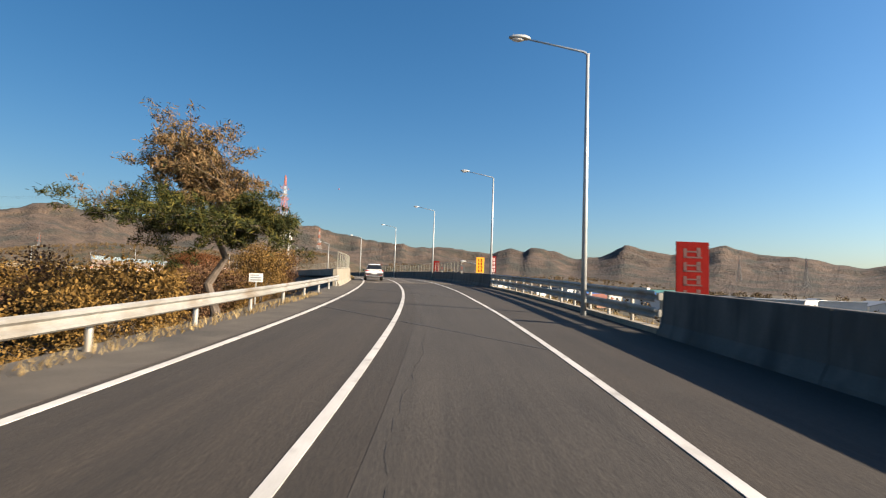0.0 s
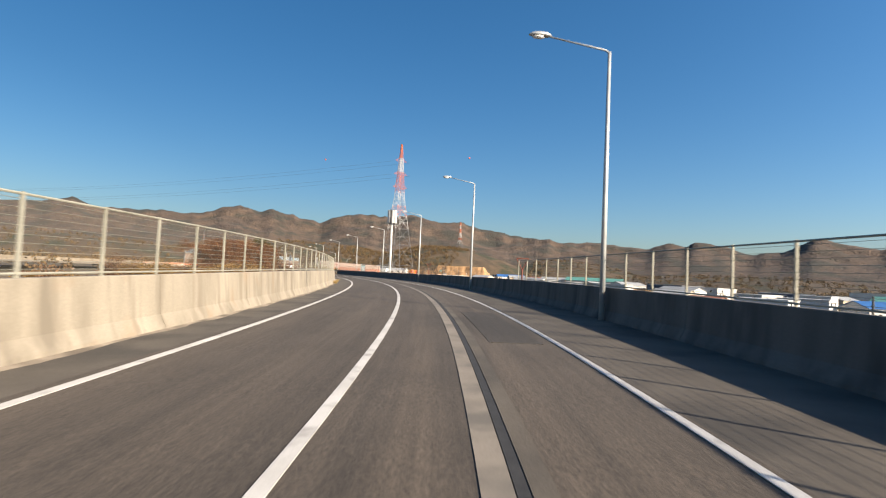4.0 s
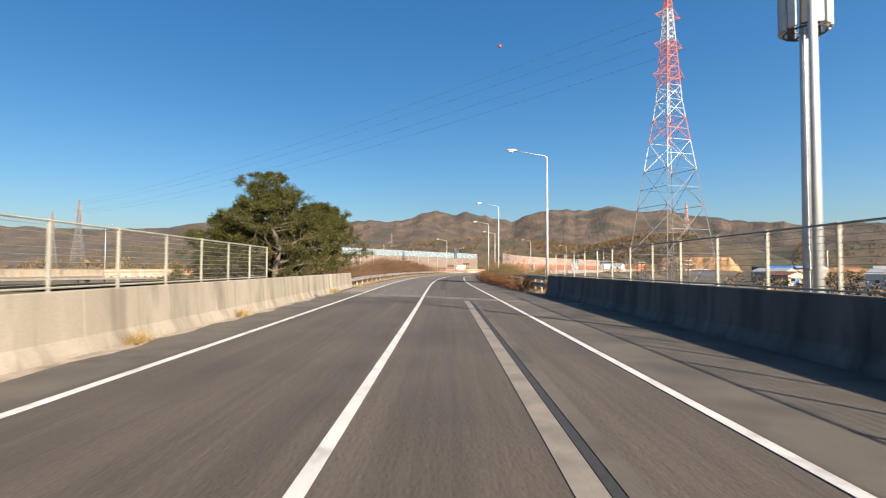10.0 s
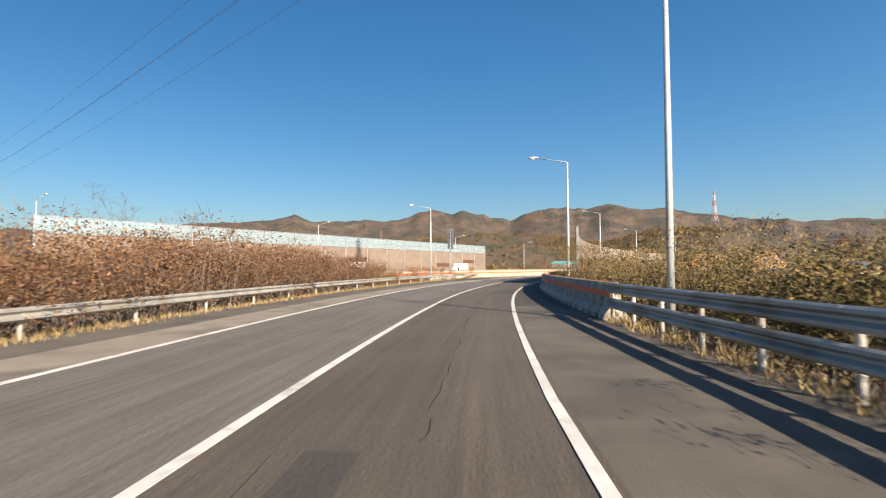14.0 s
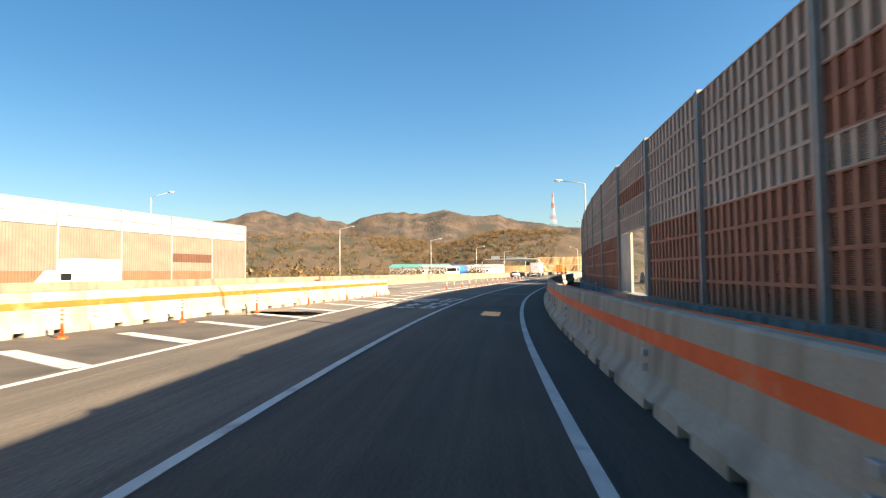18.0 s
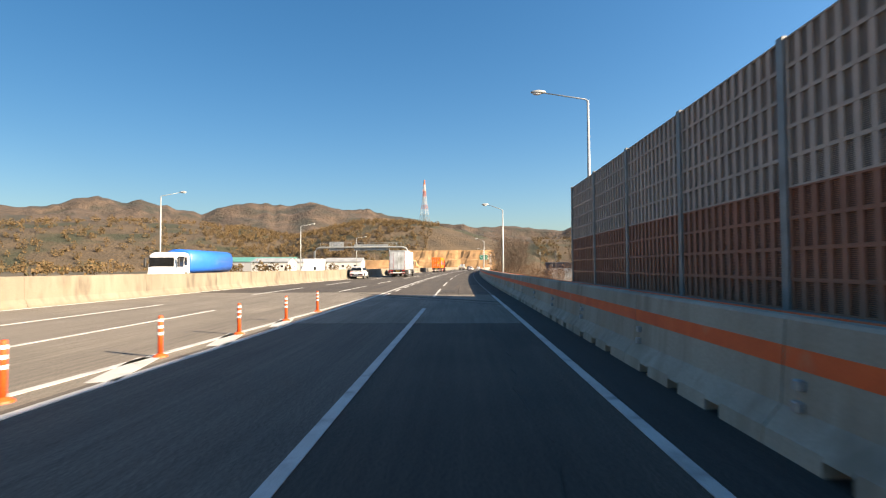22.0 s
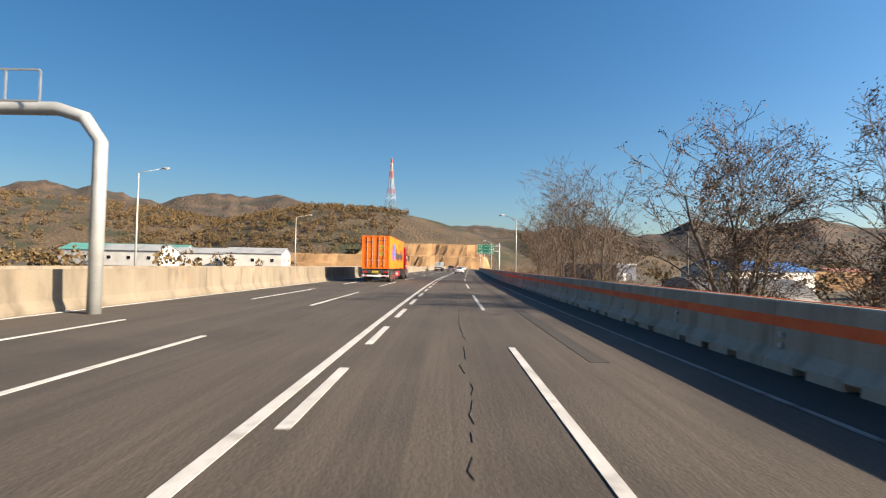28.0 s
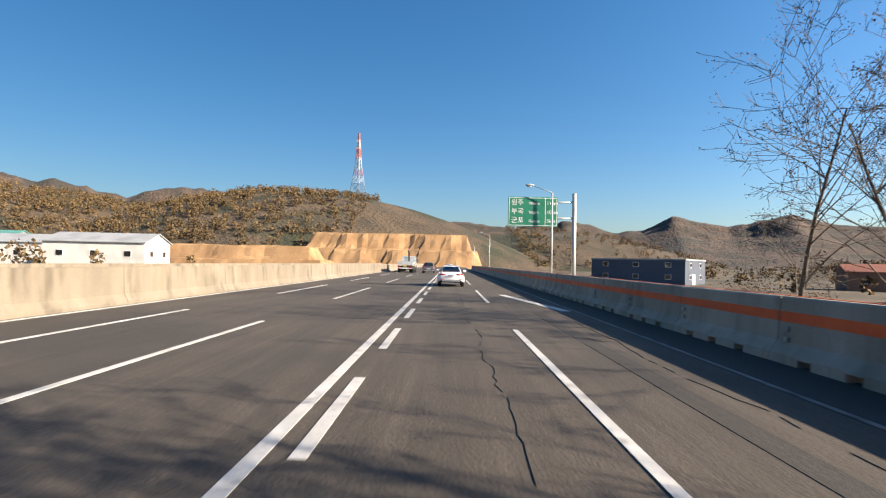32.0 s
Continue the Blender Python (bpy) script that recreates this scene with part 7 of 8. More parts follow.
    part("trunk", bm, BARK, root, "bark-brown trunk and limbs")
    rs = np.random.RandomState(seed)
    c = np.array([t[0] for t in tips])
    if style == "oak":
        c = c[c[:, 2] < np.quantile(c[:, 2], 0.86)]
    if style == "bare":
        c = c[rs.rand(len(c)) < 0.45]
    pts = (c[:, None, :] + rs.normal(size=(len(c), per, 3)) * rad * np.array([1, 1, 0.7])).reshape(-1, 3)
    if style == "umbrella":
        dry = pts[:, 2] > h * (0.74 + 0.05 * np.sin(pts[:, 0] * 1.3))
        share("upper_crown", leaf_mesh("upper_crown", pts[dry][::2], size, seed, NEEDLE_DRY, sq), root)
        pts = pts[~dry]
    share("crown", leaf_mesh("crown", pts, size, seed, leaf, sq), root)
    return root


def make_shrub(m, h, w, seed, mat, label, name="shrub", group="dry brush", size=0.031, per=24):
    rng = random.Random(seed)
    root = thing(name, m, label, "shrub", group)
    bm = bmesh.new()
    tips = []
    for k in range(15):
        d = Vector((rng.gauss(0, 0.5) * w / h, rng.gauss(0, 0.5) * w / h, 1)).normalized()
        branch(bm, rng, Vector((rng.gauss(0, w * 0.25), rng.gauss(0, w * 0.25), -0.35)), d, h * rng.uniform(0.6, 1.05), 0.018, 1, tips, 0.4, 0.0, 4)
    part("stem", bm, TWIG, root, "thin grey-brown stems")
    rs = np.random.RandomState(seed)
    c = np.array([t[0] for t in tips])
    c = c[c[:, 2] < np.quantile(c[:, 2], 0.94)]
    pts = (c[:, None, :] + rs.normal(size=(len(c), per, 3)) * 0.15 * np.array([1, 1, 0.8])).reshape(-1, 3)
    share("foliage", leaf_mesh("foliage", pts, size, seed, mat, 0.6), root)
    return root


def gz(x, y):
    return ground_height(x, y)


def ground_pose(p, turn, k=1.0, dz=0.0):
    return Matrix.LocRotScale((p.x, p.y, gz(p.x, p.y) - 0.1 + dz), Euler((0, 0, radians(turn))), None)


rng = random.Random(11)
# the lone pine at the start of the ramp
make_tree("pine_tree", pose(7.4, 33.0, -6.4, 0, 0, 0), 13.0, 21, "spreading pine with browning upper branches beside the ramp", "umbrella")
# pines behind the end of the parapet
pa = make_tree("pine_tree", ground_pose(W(255, -13.0), 10), 11.6, 31, "dense dark green pine behind the parapet wall", "pine", "pines by the ramp")
pb = make_tree("pine_tree", ground_pose(W(263, -12.2), 80), 9.2, 32, "dense green pine with yellowing needles", "pine", "pines by the ramp")
make_tree("pine_tree", ground_pose(W(270, -11.8), 80), 9.6, 33, "smaller pine with yellowing needles", "pine", "pines by the ramp")
for src, s, l, t in ((pb, 259, -16, 200), (pa, 265, -16.5, 250), (pb, 256, -18.5, 30)):
    copy_thing(src, ground_pose(W(s, l), t))
# russet oaks beside the left fence
oa = make_tree("oak_tree", ground_pose(W(211, -18.5), 0), 12.4, 41, "broad oak with russet autumn leaves behind the fence", "oak", "russet oaks by the ramp")
ob = make_tree("oak_tree", ground_pose(W(218, -16.5), 70), 11.4, 42, "oak with russet and brown autumn leaves", "oak", "russet oaks by the ramp")
for src, s, l, t in ((oa, 205, -22, 140), (ob, 213, -24, 300)):
    copy_thing(src, ground_pose(W(s, l), t))
# golden trees below the fence and along the start
ga = make_tree("autumn_tree", ground_pose(W(60, -14), 0), 8.0, 51, "small tree with golden brown autumn leaves", "gold", "golden trees below the ramp")
gb = make_tree("autumn_tree", ground_pose(W(75, -17), 90), 7.2, 52, "small tree with ochre autumn leaves", "gold", "golden trees below the ramp")
gc = make_tree("autumn_tree", ground_pose(W(90, -15), 40), 7.6, 53, "small tree with brown withered leaves", "dry", "golden trees below the ramp")
spots = [(s, -14 - rng.uniform(0, 10)) for s in range(66, 188, 7)] + [(s, -22 - rng.uniform(0, 16)) for s in range(50, 190, 9)]
spots += [(s, -13 - rng.uniform(0, 7)) for s in (18, 26, 34, 44, 52)] + [(s, -24 - rng.uniform(0, 18)) for s in range(14, 60, 6)]
for s, l in spots:
    copy_thing(rng.choice((ga, gb, gc)), ground_pose(W(s, l), rng.uniform(0, 360), dz=-2.4 if s < 150 else -1.2))
# dry brush along the guardrails
shrubs = [make_shrub(ground_pose(W(266 + 5 * i, -10), 0), h, w, 60 + i, mat, lab) for i, (h, w, mat, lab) in enumerate((
    (2.1, 2.0, DRY, "tall dry brown shrub behind the guardrail"), (2.2, 2.2, DRY, "dry tan shrub with curled leaves"), (1.9, 1.8, OLIVE, "olive and brown shrub beside the road"),
    (2.4, 1.8, DRY, "tall leggy dry shrub behind the guardrail"), (1.5, 2.0, OAK, "low russet brush beside the road")))]
olive = [make_shrub(ground_pose(W(318 + 4 * i, 11), 0), h, 2.0, 81 + i, OLIVE, "tall olive and brown brush behind the guardrail", size=0.033, per=36) for i, h in enumerate((3.0, 2.5))]
for s in range(264, 384, 2):
    for k in range(2 if s % 4 else 3):
        big = lerp(s, [285, 302, 338, 352], [1.0, 1.75, 1.65, 1.0]) * rng.uniform(0.8, 1.1)
        l = lat_left_wall(s) - rng.uniform(1.3, 2.4) - 1.9 * k - (big - 0.8)
        if 288 < s < 299:
            if k:
                continue
            big *= 0.5
        if s > 352 and k == 0 and rng.random() < 0.8:
            continue
        src = rng.choice(shrubs[:2] + shrubs[3:4] if s < 345 else shrubs[2:])
        p = W(s + rng.uniform(-1, 1), l)
        copy_thing(src, pose(p.x, p.y, max(gz(p.x, p.y), -0.6) - 0.05, 0, 0, rng.uniform(0, 360)) @ Matrix.Scale(big, 4))
for k, gap in enumerate((1.4, 2.0, 3.4)):
    for i in range(int(89 / gap)):
        s = 245 + i * gap + rng.uniform(-0.5, 0.5)
        if k == 2 and s < 284:
            continue
        p = W(s, lat_right_wall(s) + (1.35 if s < 300 else 2.6 if s < 312 else 3.1) + rng.uniform(0, 0.8) + 1.3 * k)
        src = rng.choice((shrubs[4], shrubs[4], shrubs[2])) if s < 276 else rng.choice((shrubs[2], shrubs[4], shrubs[1])) if s < 301 else rng.choice(olive)
        copy_thing(src, pose(p.x, p.y, max(gz(p.x, p.y), -0.9 if s > 300 else -0.75) - 0.05, 0, 0, rng.uniform(0, 360)) @ Matrix.Scale(rng.uniform(0.85, 1.15) * (1.1 if s > 301 else 1.0), 4))
for i in range(15):
    p = W(257 + 2.2 * i + rng.uniform(-0.4, 0.4), lat_right_wall(257 + 2.2 * i) + rng.uniform(0.45, 0.75))
    copy_thing(rng.choice((shrubs[4], shrubs[4], shrubs[1])), pose(p.x, p.y, -0.15, 0, 0, rng.uniform(0, 360)) @ Matrix.Scale(rng.uniform(0.65, 0.85), 4))
for i in range(42):
    s = 247 + 1.05 * i + rng.uniform(-0.3, 0.3)
    p = W(s, lat_right_wall(s) + rng.uniform(0.85, 1.3))
    copy_thing(rng.choice((shrubs[4], shrubs[4], shrubs[2])), pose(p.x, p.y, -0.2, 0, 0, rng.uniform(0, 360)) @ Matrix.Scale(rng.uniform(0.95, 1.3), 4))
# withered shrubs and bare trees beside the motorway
for s, l in ((484, 7.5), (489, 8.2), (497, 7.4), (500, 9.0), (506, 8.5), (535, 8.5), (545, 9), (556, 8), (562, 9), (570, 8.2), (577, 8.8), (585, 8.4), (592, 8.6), (600, 9), (608, 8.4), (617, 8.8), (624, 8.4), (640, 9), (672, 11), (680, 10), (690, 12)):
    p = W(s, l)
    copy_thing(rng.choice(shrubs), pose(p.x, p.y, gz(p.x, p.y) - 0.05, 0, 0, rng.uniform(0, 360)))
bt = [make_tree("bare_tree", ground_pose(W(s, l), t), h, sd, lab, "bare", "bare trees beside the motorway") for s, l, t, h, sd, lab in (
    (596, 11.5, 0, 10.5, 71, "bare locust tree with a few dry leaves beside the motorway"), (604, 10.8, 80, 11.5, 72, "tall bare tree with fine twigs"), (599.5, 12.2, 30, 8.5, 73, "bare branching tree with withered leaves"), (640, 15.0, 10, 12.5, 74, "tall bare tree with spreading twigs"))]
bt.append(make_tree("bare_tree", ground_pose(W(566, 10.8), 60), 7.4, 75, "bare locust tree with withered leaves behind the barrier", "bare", "bare trees beside the motorway"))
for k, s, l, t in ((2, 575, 11, 100), (2, 574, 12.5, 250), (0, 602, 14, 60), (1, 612, 10.5, 200), (0, 617, 12, 300), (2, 622, 10.5, 20), (3, 645, 12.5, 150), (1, 634, 13, 220), (2, 568, 12, 180), (4, 570, 9.6, 200), (4, 573.5, 10.4, 40), (0, 628, 14.5, 90), (3, 646, 18, 250), (2, 606, 14.5, 130), (2, 512, 16, 70), (2, 508, 19.5, 200), (0, 526, 24, 20)):
    copy_thing(bt[k], ground_pose(W(s, l), t))
p = M(-70, -40)
copy_thing(bt[3], pose(p.x, p.y, -1, 0, 0, 60))
copy_thing(bt[0], pose(p.x + 6, p.y + 4, -1, 0, 0, 160))

# dry grass: blades in two strips
def grass(name, s0, s1, lat0, lat1, n, h, seed, label):
    rs = np.random.RandomState(seed)
    v, f = [], []
    for i in range(n):
        s = rs.uniform(s0, s1)
        p = W(s, lat0(s) + (lat1(s) - lat0(s)) * rs.rand(), 0)
        p.z = max(p.z - 0.02, -9) if abs(lat0(s)) < 60 else p.z
        a, ln = rs.uniform(0, 6.283), h * rs.uniform(0.4, 1.2)
        d = Vector((math.cos(a), math.sin(a), 0))
        t = Vector((rs.normal() * 0.4, rs.normal() * 0.4, 1)) * ln
        k = len(v)
        v += [p - d * 0.012, p + d * 0.012, p + t]
        f.append((k, k + 1, k + 2))
    me = bpy.data.meshes.new(name)
    me.from_pydata(v, [], f)
    me.materials.append(STRAW)
    return tagged(new(name, me), label, "grass", kind="stuff")


grass("dry_grass", 255, 388, lambda s: lat_left_wall(s) - 0.4, lambda s: lat_left_wall(s) + 0.5, 9000, 0.22, 1, "dry straw grass under the guardrail")
grass("dry_grass", 14, 43, lambda s: lat_right_wall(s) + 0.4, lambda s: lat_right_wall(s) + 0.9, 2500, 0.25, 2, "dry straw grass behind the kerb")
grass("dry_grass", -20, 27, lambda s: lat_left_wall(s) - 0.5, lambda s: lat_left_wall(s) + 0.2, 2500, 0.2, 3, "dry straw grass under the guardrail")
grass("dry_grass", 244, 312, lambda s: lat_right_wall(s) - 0.1, lambda s: lat_right_wall(s) + 0.6, 4500, 0.3, 4, "dry straw grass and litter under the guardrail")
for i, s in enumerate((58, 68, 71.5, 133, 136, 141, 178, 181.5, 200.2, 200.5, 222, 228, 244, 245)):
    rs = np.random.RandomState(i + 40)
    p = W(s, lat_left_wall(s) + 0.1)
    v, f = [], []
    for k in range(160):
        a, b = rs.uniform(0, 6.28), rs.normal() * 0.12
        q = Vector((rs.normal() * 0.06, rs.normal() * 0.14, 0))
        t = q + Vector((rs.normal() * 0.16, rs.normal() * 0.2, rs.uniform(0.08, 0.34)))
        n0 = len(v)
        v += [q - Vector((0.01, 0, 0)), q + Vector((0.01, 0, 0)), t]
        f.append((n0, n0 + 1, n0 + 2))
    me = bpy.data.meshes.new("weed_tuft")
    me.from_pydata(v, [], f)
    me.materials.append(STRAW)
    o = new("weed_tuft", me)
    o.matrix_world = at(s, lat_left_wall(s) + 0.12)
    tagged(o, "dry weed tuft at the foot of the parapet wall", "weeds", "weed tufts")

# ---- nearer hills and far woods ----
HILL = surf("hill_woods", (0.036, 0.026, 0.016), (0.082, 0.056, 0.032), 0.05, 0.5, 1.0, bump=1.0, stain=(0.0228, 0.0256, 0.0114), stain_scale=0.03, stain_at=(0.5, 0.62), bump_dist=2.0)
EARTH = surf("bare_earth", (0.228, 0.129, 0.0608), (0.334, 0.205, 0.106), 0.15, 2, 1.0, stain=(0.167, 0.0988, 0.0532), stain_scale=0.1, bump_dist=0.2)
HILLS = ((325, 925, 190, 150, 46), (90, 1010, 330, 190, 44), (560, 960, 230, 180, 36), (-260, 900, 300, 160, 34), (600, 560, 240, 190, 12))


def hill_z(x, y):
    z = -20.0
    for cx, cy, rx, ry, h in HILLS:
        r2 = ((x - cx) / rx) ** 2 + ((y - cy) / ry) ** 2
        if r2 < 1:
            z = max(z, -3 + (h + 3) * (1 - r2) ** 1.2 + 2.5 * noise.fractal(Vector((x, y, 0)) * 0.02, 1.0, 2.0, 4) * (1 - r2))
    return z


for cx, cy, rx, ry, h in HILLS:
    n = 44
    v = []
    for j in range(n + 1):
        for i in range(n + 1):
            x, y = cx + rx * (2 * i / n - 1), cy + ry * (2 * j / n - 1)
            r2 = (2 * i / n - 1) ** 2 + (2 * j / n - 1) ** 2
            zz = -9.0 if r2 >= 1 else -3 + (h + 3) * (1 - r2) ** 1.2 + 2.5 * noise.fractal(Vector((x, y, 0)) * 0.02, 1.0, 2.0, 4) * (1 - r2)
            v.append((x, y, zz))
    f = [(j * (n + 1) + i, j * (n + 1) + i + 1, (j + 1) * (n + 1) + i + 1, (j + 1) * (n + 1) + i) for j in range(n) for i in range(n)]
    me = bpy.data.meshes.new("hill")
    me.from_pydata(v, [], f)
    me.materials.append(HILL)
    for q in me.polygons:
        q.use_smooth = True
    tagged(new("hill", me), "low brown wooded hill beyond the motorway", "hill", kind="structure")
# terraced earthworks where the road ahead meets the hill
for k, (s, l, w, d, z) in enumerate(((860, -28, 90, 50, 14), (790, -75, 80, 26, 6), (700, 120, 80, 20, 2), (420, 190, 80, 24, -2))):
    n = 40
    v = []
    for j in range(n + 1):
        for i in range(n + 1):
            u, t = 2 * i / n - 1, 2 * j / n - 1
            x, y = u * w / 2, t * d / 2
            wob = noise.fractal(Vector((x * 0.06, y * 0.06, k * 7.0)), 1.0, 2.0, 4)
            r = max(abs(u) ** 3, abs(t)) + 0.13 * wob
            q = min(max((1.0 - r) * 1.5, 0), 1) * 3
            step = math.floor(q) + min(max((q - math.floor(q)) * 2.6 - 0.8, 0), 1)
            v.append((x, y, -7 + (z + 7) * step / 3 + 0.5 * wob))
    f = [(j * (n + 1) + i, j * (n + 1) + i + 1, (j + 1) * (n + 1) + i + 1, (j + 1) * (n + 1) + i) for j in range(n) for i in range(n)]
    me = bpy.data.meshes.new("earth_bank")
    me.from_pydata(v, [], f)
    me.materials.append(EARTH)
    o = new("earth_bank", me)
    o.matrix_world = at(s, l)
    tagged(o, "terraced bank of bare orange earth", "earth bank", kind="structure")

rs = np.random.RandomState(8)
centres, hts = [], []


def scatter(n, region):
    k = 0
    while k < n:
        x, y = region()
        d = np.hypot(LINE[::40, 0] - x, LINE[::40, 1] - y)
        if d.min() < 50:
            continue
        z = max(hill_z(x, y), gz(x, y) if abs(x) < 400 and y < 900 else -4.0)
        centres.append((x, y, z))
        hts.append(rs.uniform(3.0, 6.0))
        k += 1


def by_hill(i):
    cx, cy, rx, ry, h = HILLS[i]
    def f():
        a, r = rs.uniform(0, 6.283), math.sqrt(rs.uniform(0, 0.9))
        return cx + rx * r * math.cos(a), cy + ry * r * math.sin(a)
    return f


def by_line(s0, s1, l0, l1):
    def f():
        p = W(rs.uniform(s0, s1), rs.uniform(l0, l1))
        return p.x, p.y
    return f


for i in range(5):
    scatter((1500, 1500, 500, 500, 200)[i], by_hill(i))
scatter(900, by_line(-20, 900, -330, -62))
scatter(1300, by_line(-40, 900, 60, 420))
pts, cols = [], []
for (x, y, z), h in zip(centres, hts):
    n = 54
    q = rs.normal(size=(n, 3))
    q /= np.linalg.norm(q, axis=1)[:, None]
    q *= rs.uniform(0.55, 1.0, n)[:, None] * np.array([h * 0.42, h * 0.42, h * 0.5])
    pts.append(q + np.array([x, y, z + h * 0.5]))
FAR = leaf_material("far_foliage", [(0, (0.05, 0.045, 0.022)), (0.3, (0.085, 0.055, 0.028)), (0.7, (0.125, 0.08, 0.038)), (1, (0.165, 0.11, 0.05))])
o = new("far_woods", leaf_mesh("far_woods", np.concatenate(pts), 0.42, 9, FAR, 0.8))
tagged(o, "far brown autumn woods on hills and fields", "woods", kind="stuff")

# ---- buildings ----
B_WALLS = [surf("plaster_" + n, tuple(x * 0.9 for x in c), c, 0.4, 8, 0.85, stain=tuple(x * 0.75 for x in c), stain_scale=0.25) for n, c in (("white", (0.502, 0.494, 0.471)), ("grey", (0.274, 0.281, 0.289)), ("beige", (0.395, 0.334, 0.251)), ("brick", (0.198, 0.0988, 0.0646)), ("slate", (0.0608, 0.076, 0.106)))]
B_ROOFS = [surf("roof_" + n, tuple(x * 0.85 for x in c), c, 0.5, 8, 0.6, stain=tuple(x * 0.7 for x in c), stain_scale=0.2) for n, c in (("blue", (0.0152, 0.106, 0.304)), ("teal", (0.076, 0.258, 0.228)), ("grey", (0.289, 0.304, 0.312)), ("rust", (0.228, 0.0836, 0.0456)), ("pale", (0.471, 0.479, 0.471)))]
WORDS_W, WORDS_R = ("white", "grey", "beige", "brick", "dark slate"), ("blue", "teal", "grey", "rust-red", "pale")


def building(m, w, d, h, wi, ri, gable, floors=1):
    root = thing("building", m, "%s walled %s with a %s %s roof" % (WORDS_W[wi], "shed" if floors == 1 else "building", WORDS_R[ri], "gabled" if gable else "flat"), "building")
    bm = bmesh.new()
    box(bm, -w / 2, -d / 2, -1.5, w / 2, d / 2, h)
    if gable:
        v = [bm.verts.new(c) for c in ((-w / 2, -d / 2, h), (w / 2, -d / 2, h), (0, -d / 2, h + w * 0.16), (-w / 2, d / 2, h), (w / 2, d / 2, h), (0, d / 2, h + w * 0.16))]
        bm.faces.new((v[0], v[1], v[2])), bm.faces.new((v[3], v[5], v[4]))
    part("wall", bm, B_WALLS[wi], root)
    bm = bmesh.new()
    if gable:
        for sx in (-1, 1):
            a, b = (sx * (w / 2 + 0.4), h - 0.05), (0, h + w * 0.16 + 0.05)
            q = [bm.verts.new((x, y, z + dz)) for dz in (0, 0.18) for (x, z) in (a, b) for y in (-d / 2 - 0.4, d / 2 + 0.4)]
            for idx in ((0, 1, 3, 2), (4, 6, 7, 5), (0, 4, 5, 1), (2, 3, 7, 6), (0, 2, 6, 4), (1, 5, 7, 3)):
                bm.faces.new([q[i] for i in idx])
        bmesh.ops.recalc_face_normals(bm, faces=bm.faces)
    else:
        box(bm, -w / 2 - 0.2, -d / 2 - 0.2, h, w / 2 + 0.2, d / 2 + 0.2, h + 0.35)
    part("roof", bm, B_ROOFS[ri], root)
    for fl_ in range(floors):
        z = h / floors * fl_ + h / floors * 0.4
        hh = min(1.3, h / floors * 0.4)
        for face in (0, 1, 3):
            span = w if face % 2 == 0 else d
            n = max(2, int(span / 6.5))
            for k in range(n):
                c = -span / 2 + span * (k + 0.5) / n
                bm = bmesh.new()
                mm = Matrix.Rotation(face * math.pi / 2, 4, "Z") @ Matrix.Translation((c, -(d if face % 2 == 0 else w) / 2, z))
                box(bm, -0.75, -0.06, 0, 0.75, 0.02, hh, 0, mm)
                wf = part("window", bm, WHITE, root)
                bm = bmesh.new()
                box(bm, -0.66, -0.075, 0.08, 0.66, -0.062, hh - 0.08, 0, mm)
                part("pane", bm, CAR_GLASS, wf)
    bm = bmesh.new()
    box(bm, -w * 0.1 - 1.3, -d / 2 - 0.07, -0.2, -w * 0.1 + 1.3, -d / 2 + 0.02, min(2.6, h * 0.8))
    part("door", bm, B_ROOFS[(ri + 2) % 5], root)
    return root


def on_ground(s, l, turn):
    p = W(s, l)
    return pose(p.x, p.y, gz(p.x, p.y), 0, 0, turn)


# the town below the ramp: eight kinds, set down many times
KINDS = [building(on_ground(s, l, t), w, d, h, wi, ri, bool(g), fl_) for s, l, t, w, d, h, wi, ri, g, fl_ in (
    (240, 150, 15, 10, 14, 4, 3, 3, 1, 1), (255, 235, 25, 16, 14, 6.5, 0, 4, 0, 2), (285, 170, 30, 12, 16, 4.5, 2, 2, 1, 1), (235, 290, 20, 16, 46, 5.5, 1, 1, 1, 1),
    (318, 190, 12, 12, 20, 5, 0, 2, 1, 1), (300, 250, 35, 18, 24, 6, 4, 2, 0, 2), (205, 200, 70, 14, 30, 5, 0, 0, 1, 1), (190, 260, 10, 9, 12, 4, 2, 3, 1, 1))]
taken = [W(240, 150), W(255, 235), W(285, 170), W(235, 290), W(318, 190), W(300, 250), W(205, 200), W(190, 260)]
rng = random.Random(77)
tries = 0
while len(taken) < 62 and tries < 4000:
    tries += 1
    p = W(rng.uniform(40, 470), rng.choice((rng.uniform(95, 200), rng.uniform(150, 420))))
    if min((p - q).length for q in taken) < 24 or np.hypot(LINE[::40, 0] - p.x, LINE[::40, 1] - p.y).min() < 125:
        continue
    taken.append(p)
    copy_thing(rng.choice(KINDS[:3] + KINDS[4:] + KINDS[:2] + KINDS[4:6]), pose(p.x, p.y, gz(p.x, p.y), 0, 0, rng.choice((10, 25, 35, 100, 115, 125))))
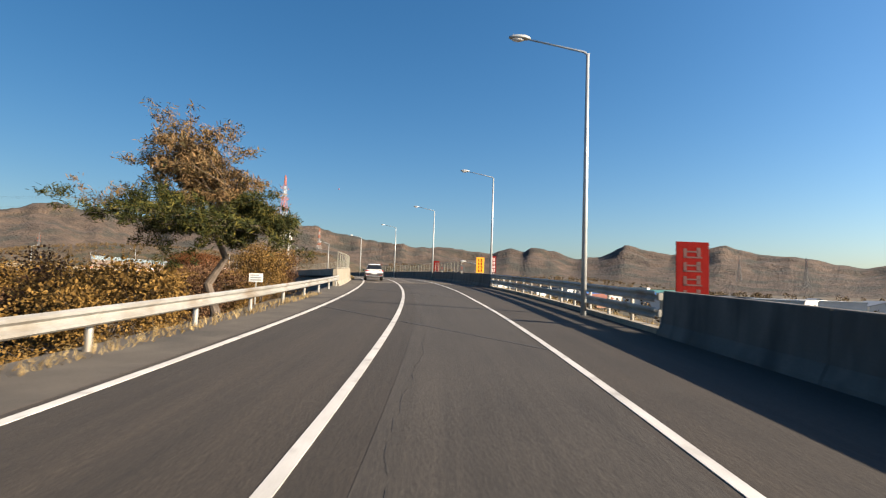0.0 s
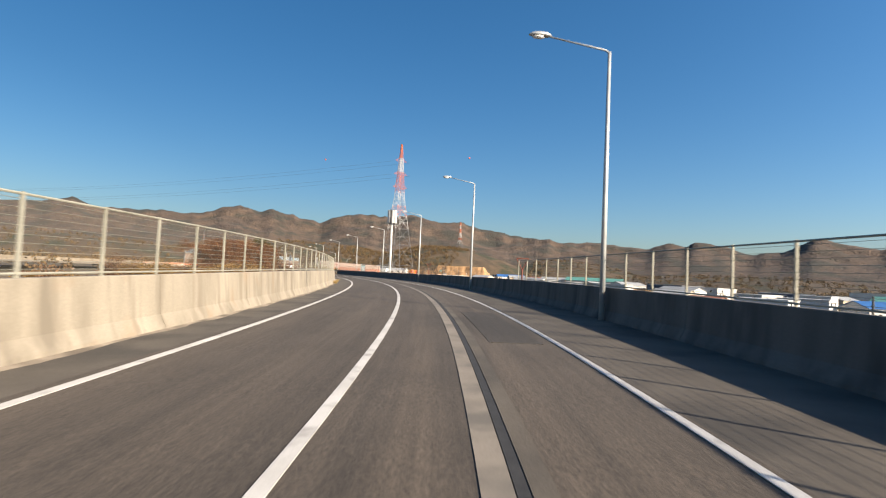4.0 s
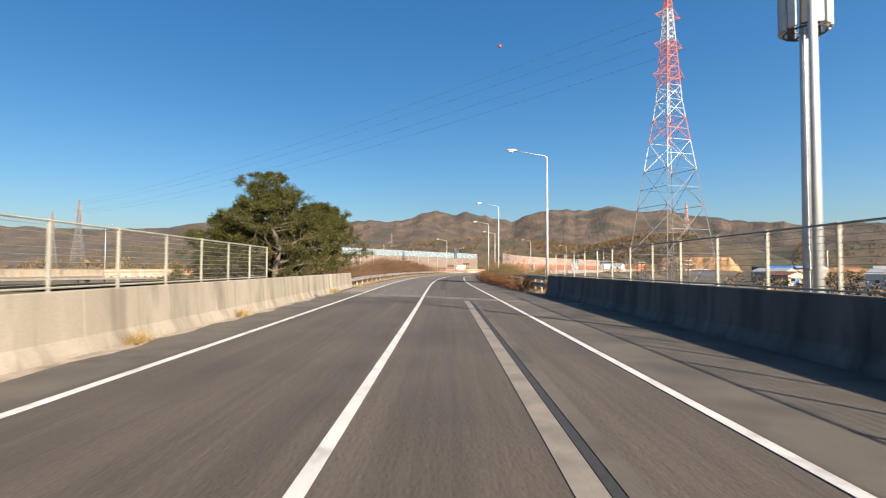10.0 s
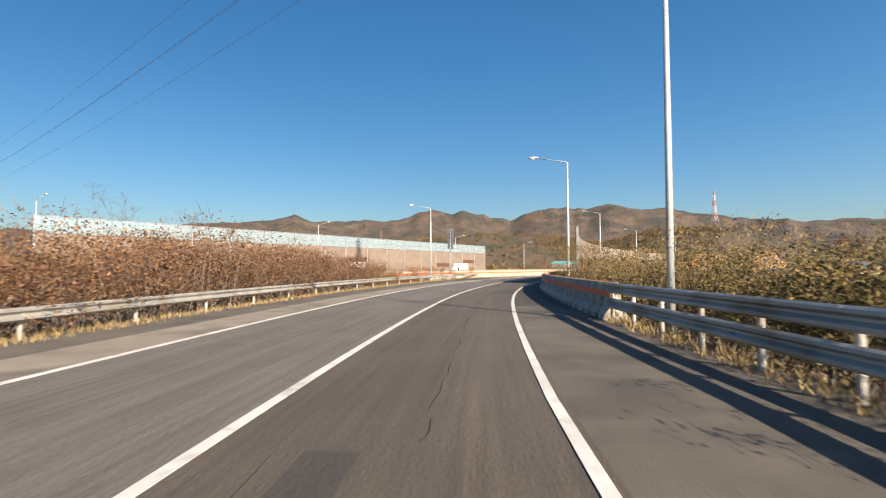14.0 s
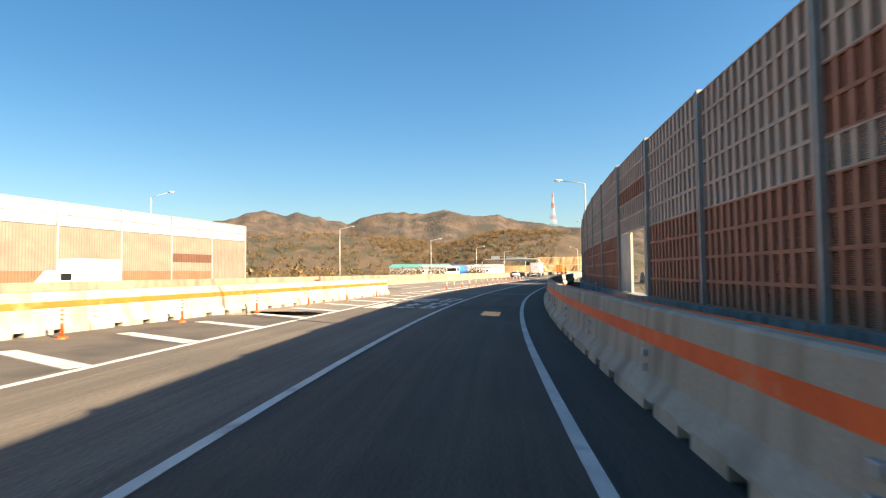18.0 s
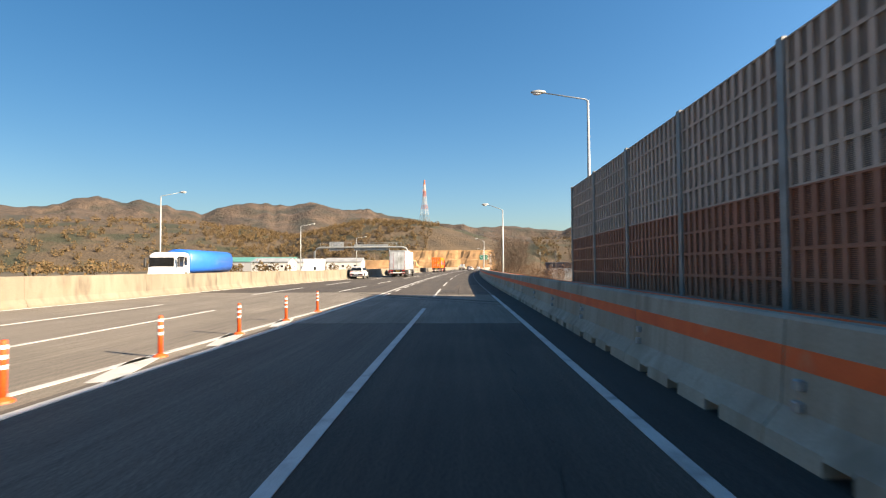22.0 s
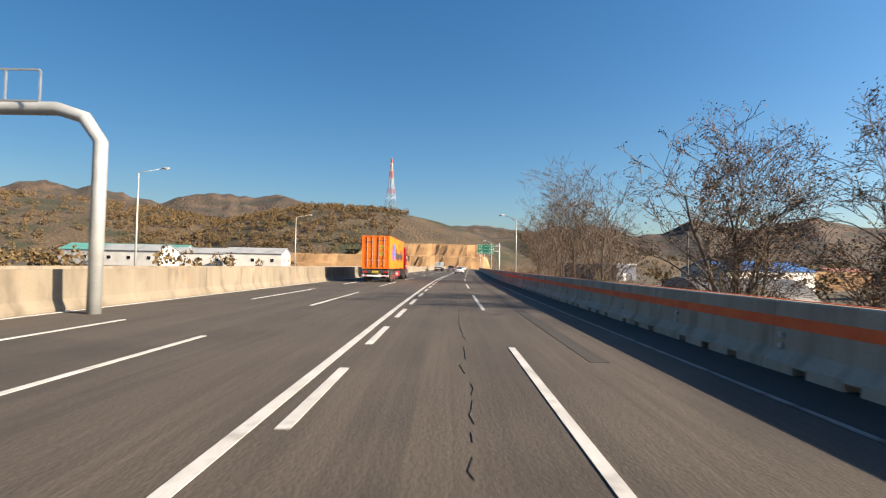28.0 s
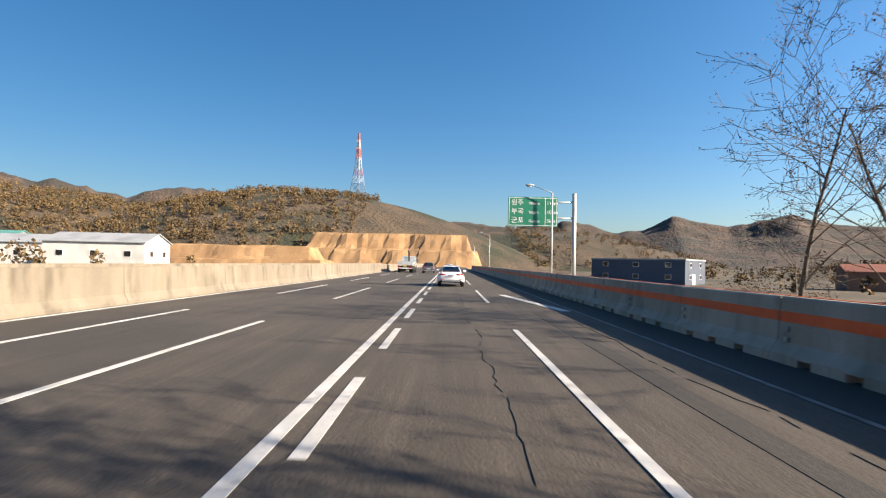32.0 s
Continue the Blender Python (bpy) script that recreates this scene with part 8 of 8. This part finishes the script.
for s, l, t, k in ((525, 75, 25, 2), (600, 125, 60, 4), (650, 85, 75, 2), (690, 72, 78, 6), (705, 105, 70, 7), (765, 52, 15, 5), (735, 90, 30, 0), (640, 150, 20, 1), (590, 160, 50, 3), (470, 115, 35, 4), (490, 80, 10, 7),
                   (735, -75, 60, 4), (746, -100, 60, 4), (722, -110, 55, 4), (755, -135, 60, 3)):
    copy_thing(KINDS[k], on_ground(s, l, t))
for q, l, w, d, h, wi, ri in ((-250, -70, 20, 40, 7, 0, 0),):
    building(mat_m(q, l, -1.5), w, d, h, wi, ri, True)
# arched greenhouse store
hangar = thing("arched_store", on_ground(613, 31, 66), "grey arched store with pale ends beside the motorway", "building")
bm = bmesh.new()
n = 14
for j, y in enumerate((-7, 7)):
    for k in range(n + 1):
        a = math.pi * k / n
        bm.verts.new((5.2 * math.cos(a), y, 4.6 * math.sin(a)))
bm.verts.ensure_lookup_table()
for k in range(n):
    bm.faces.new((bm.verts[k], bm.verts[k + 1], bm.verts[n + 2 + k], bm.verts[n + 1 + k]))
part("vault", bm, surf("dark_cover", (0.045, 0.05, 0.055), (0.07, 0.075, 0.08), 1, 10, 0.6), hangar, smooth=True)
for y in (-6.98, 6.98):
    bm = bmesh.new()
    v = [bm.verts.new((5.15 * math.cos(math.pi * k / n), y, 4.55 * math.sin(math.pi * k / n))) for k in range(n + 1)]
    bm.faces.new(v)
    part("end_wall", bm, B_WALLS[1], hangar)
# utility poles
up = thing("utility_pole", on_ground(520, 30, 0), "concrete utility pole with a crossarm", "utility pole", "utility poles")
bm = bmesh.new()
tube(bm, [(0, 0, -0.5), (0, 0, 10)], [0.16, 0.1], 8)
part("pole", bm, CONC_SHADE, up)
for z in (9.0, 9.6):
    bm = bmesh.new()
    box(bm, -0.9, -0.05, z, 0.9, 0.05, z + 0.09)
    part("crossarm", bm, STEEL, up)
for s, l in ((300, 40), (330, 45), (360, 42), (548, 24), (580, 30), (616, 27), (650, 25), (250, 42), (130, 48), (20, 40)):
    copy_thing(up, on_ground(s, l, s % 90))
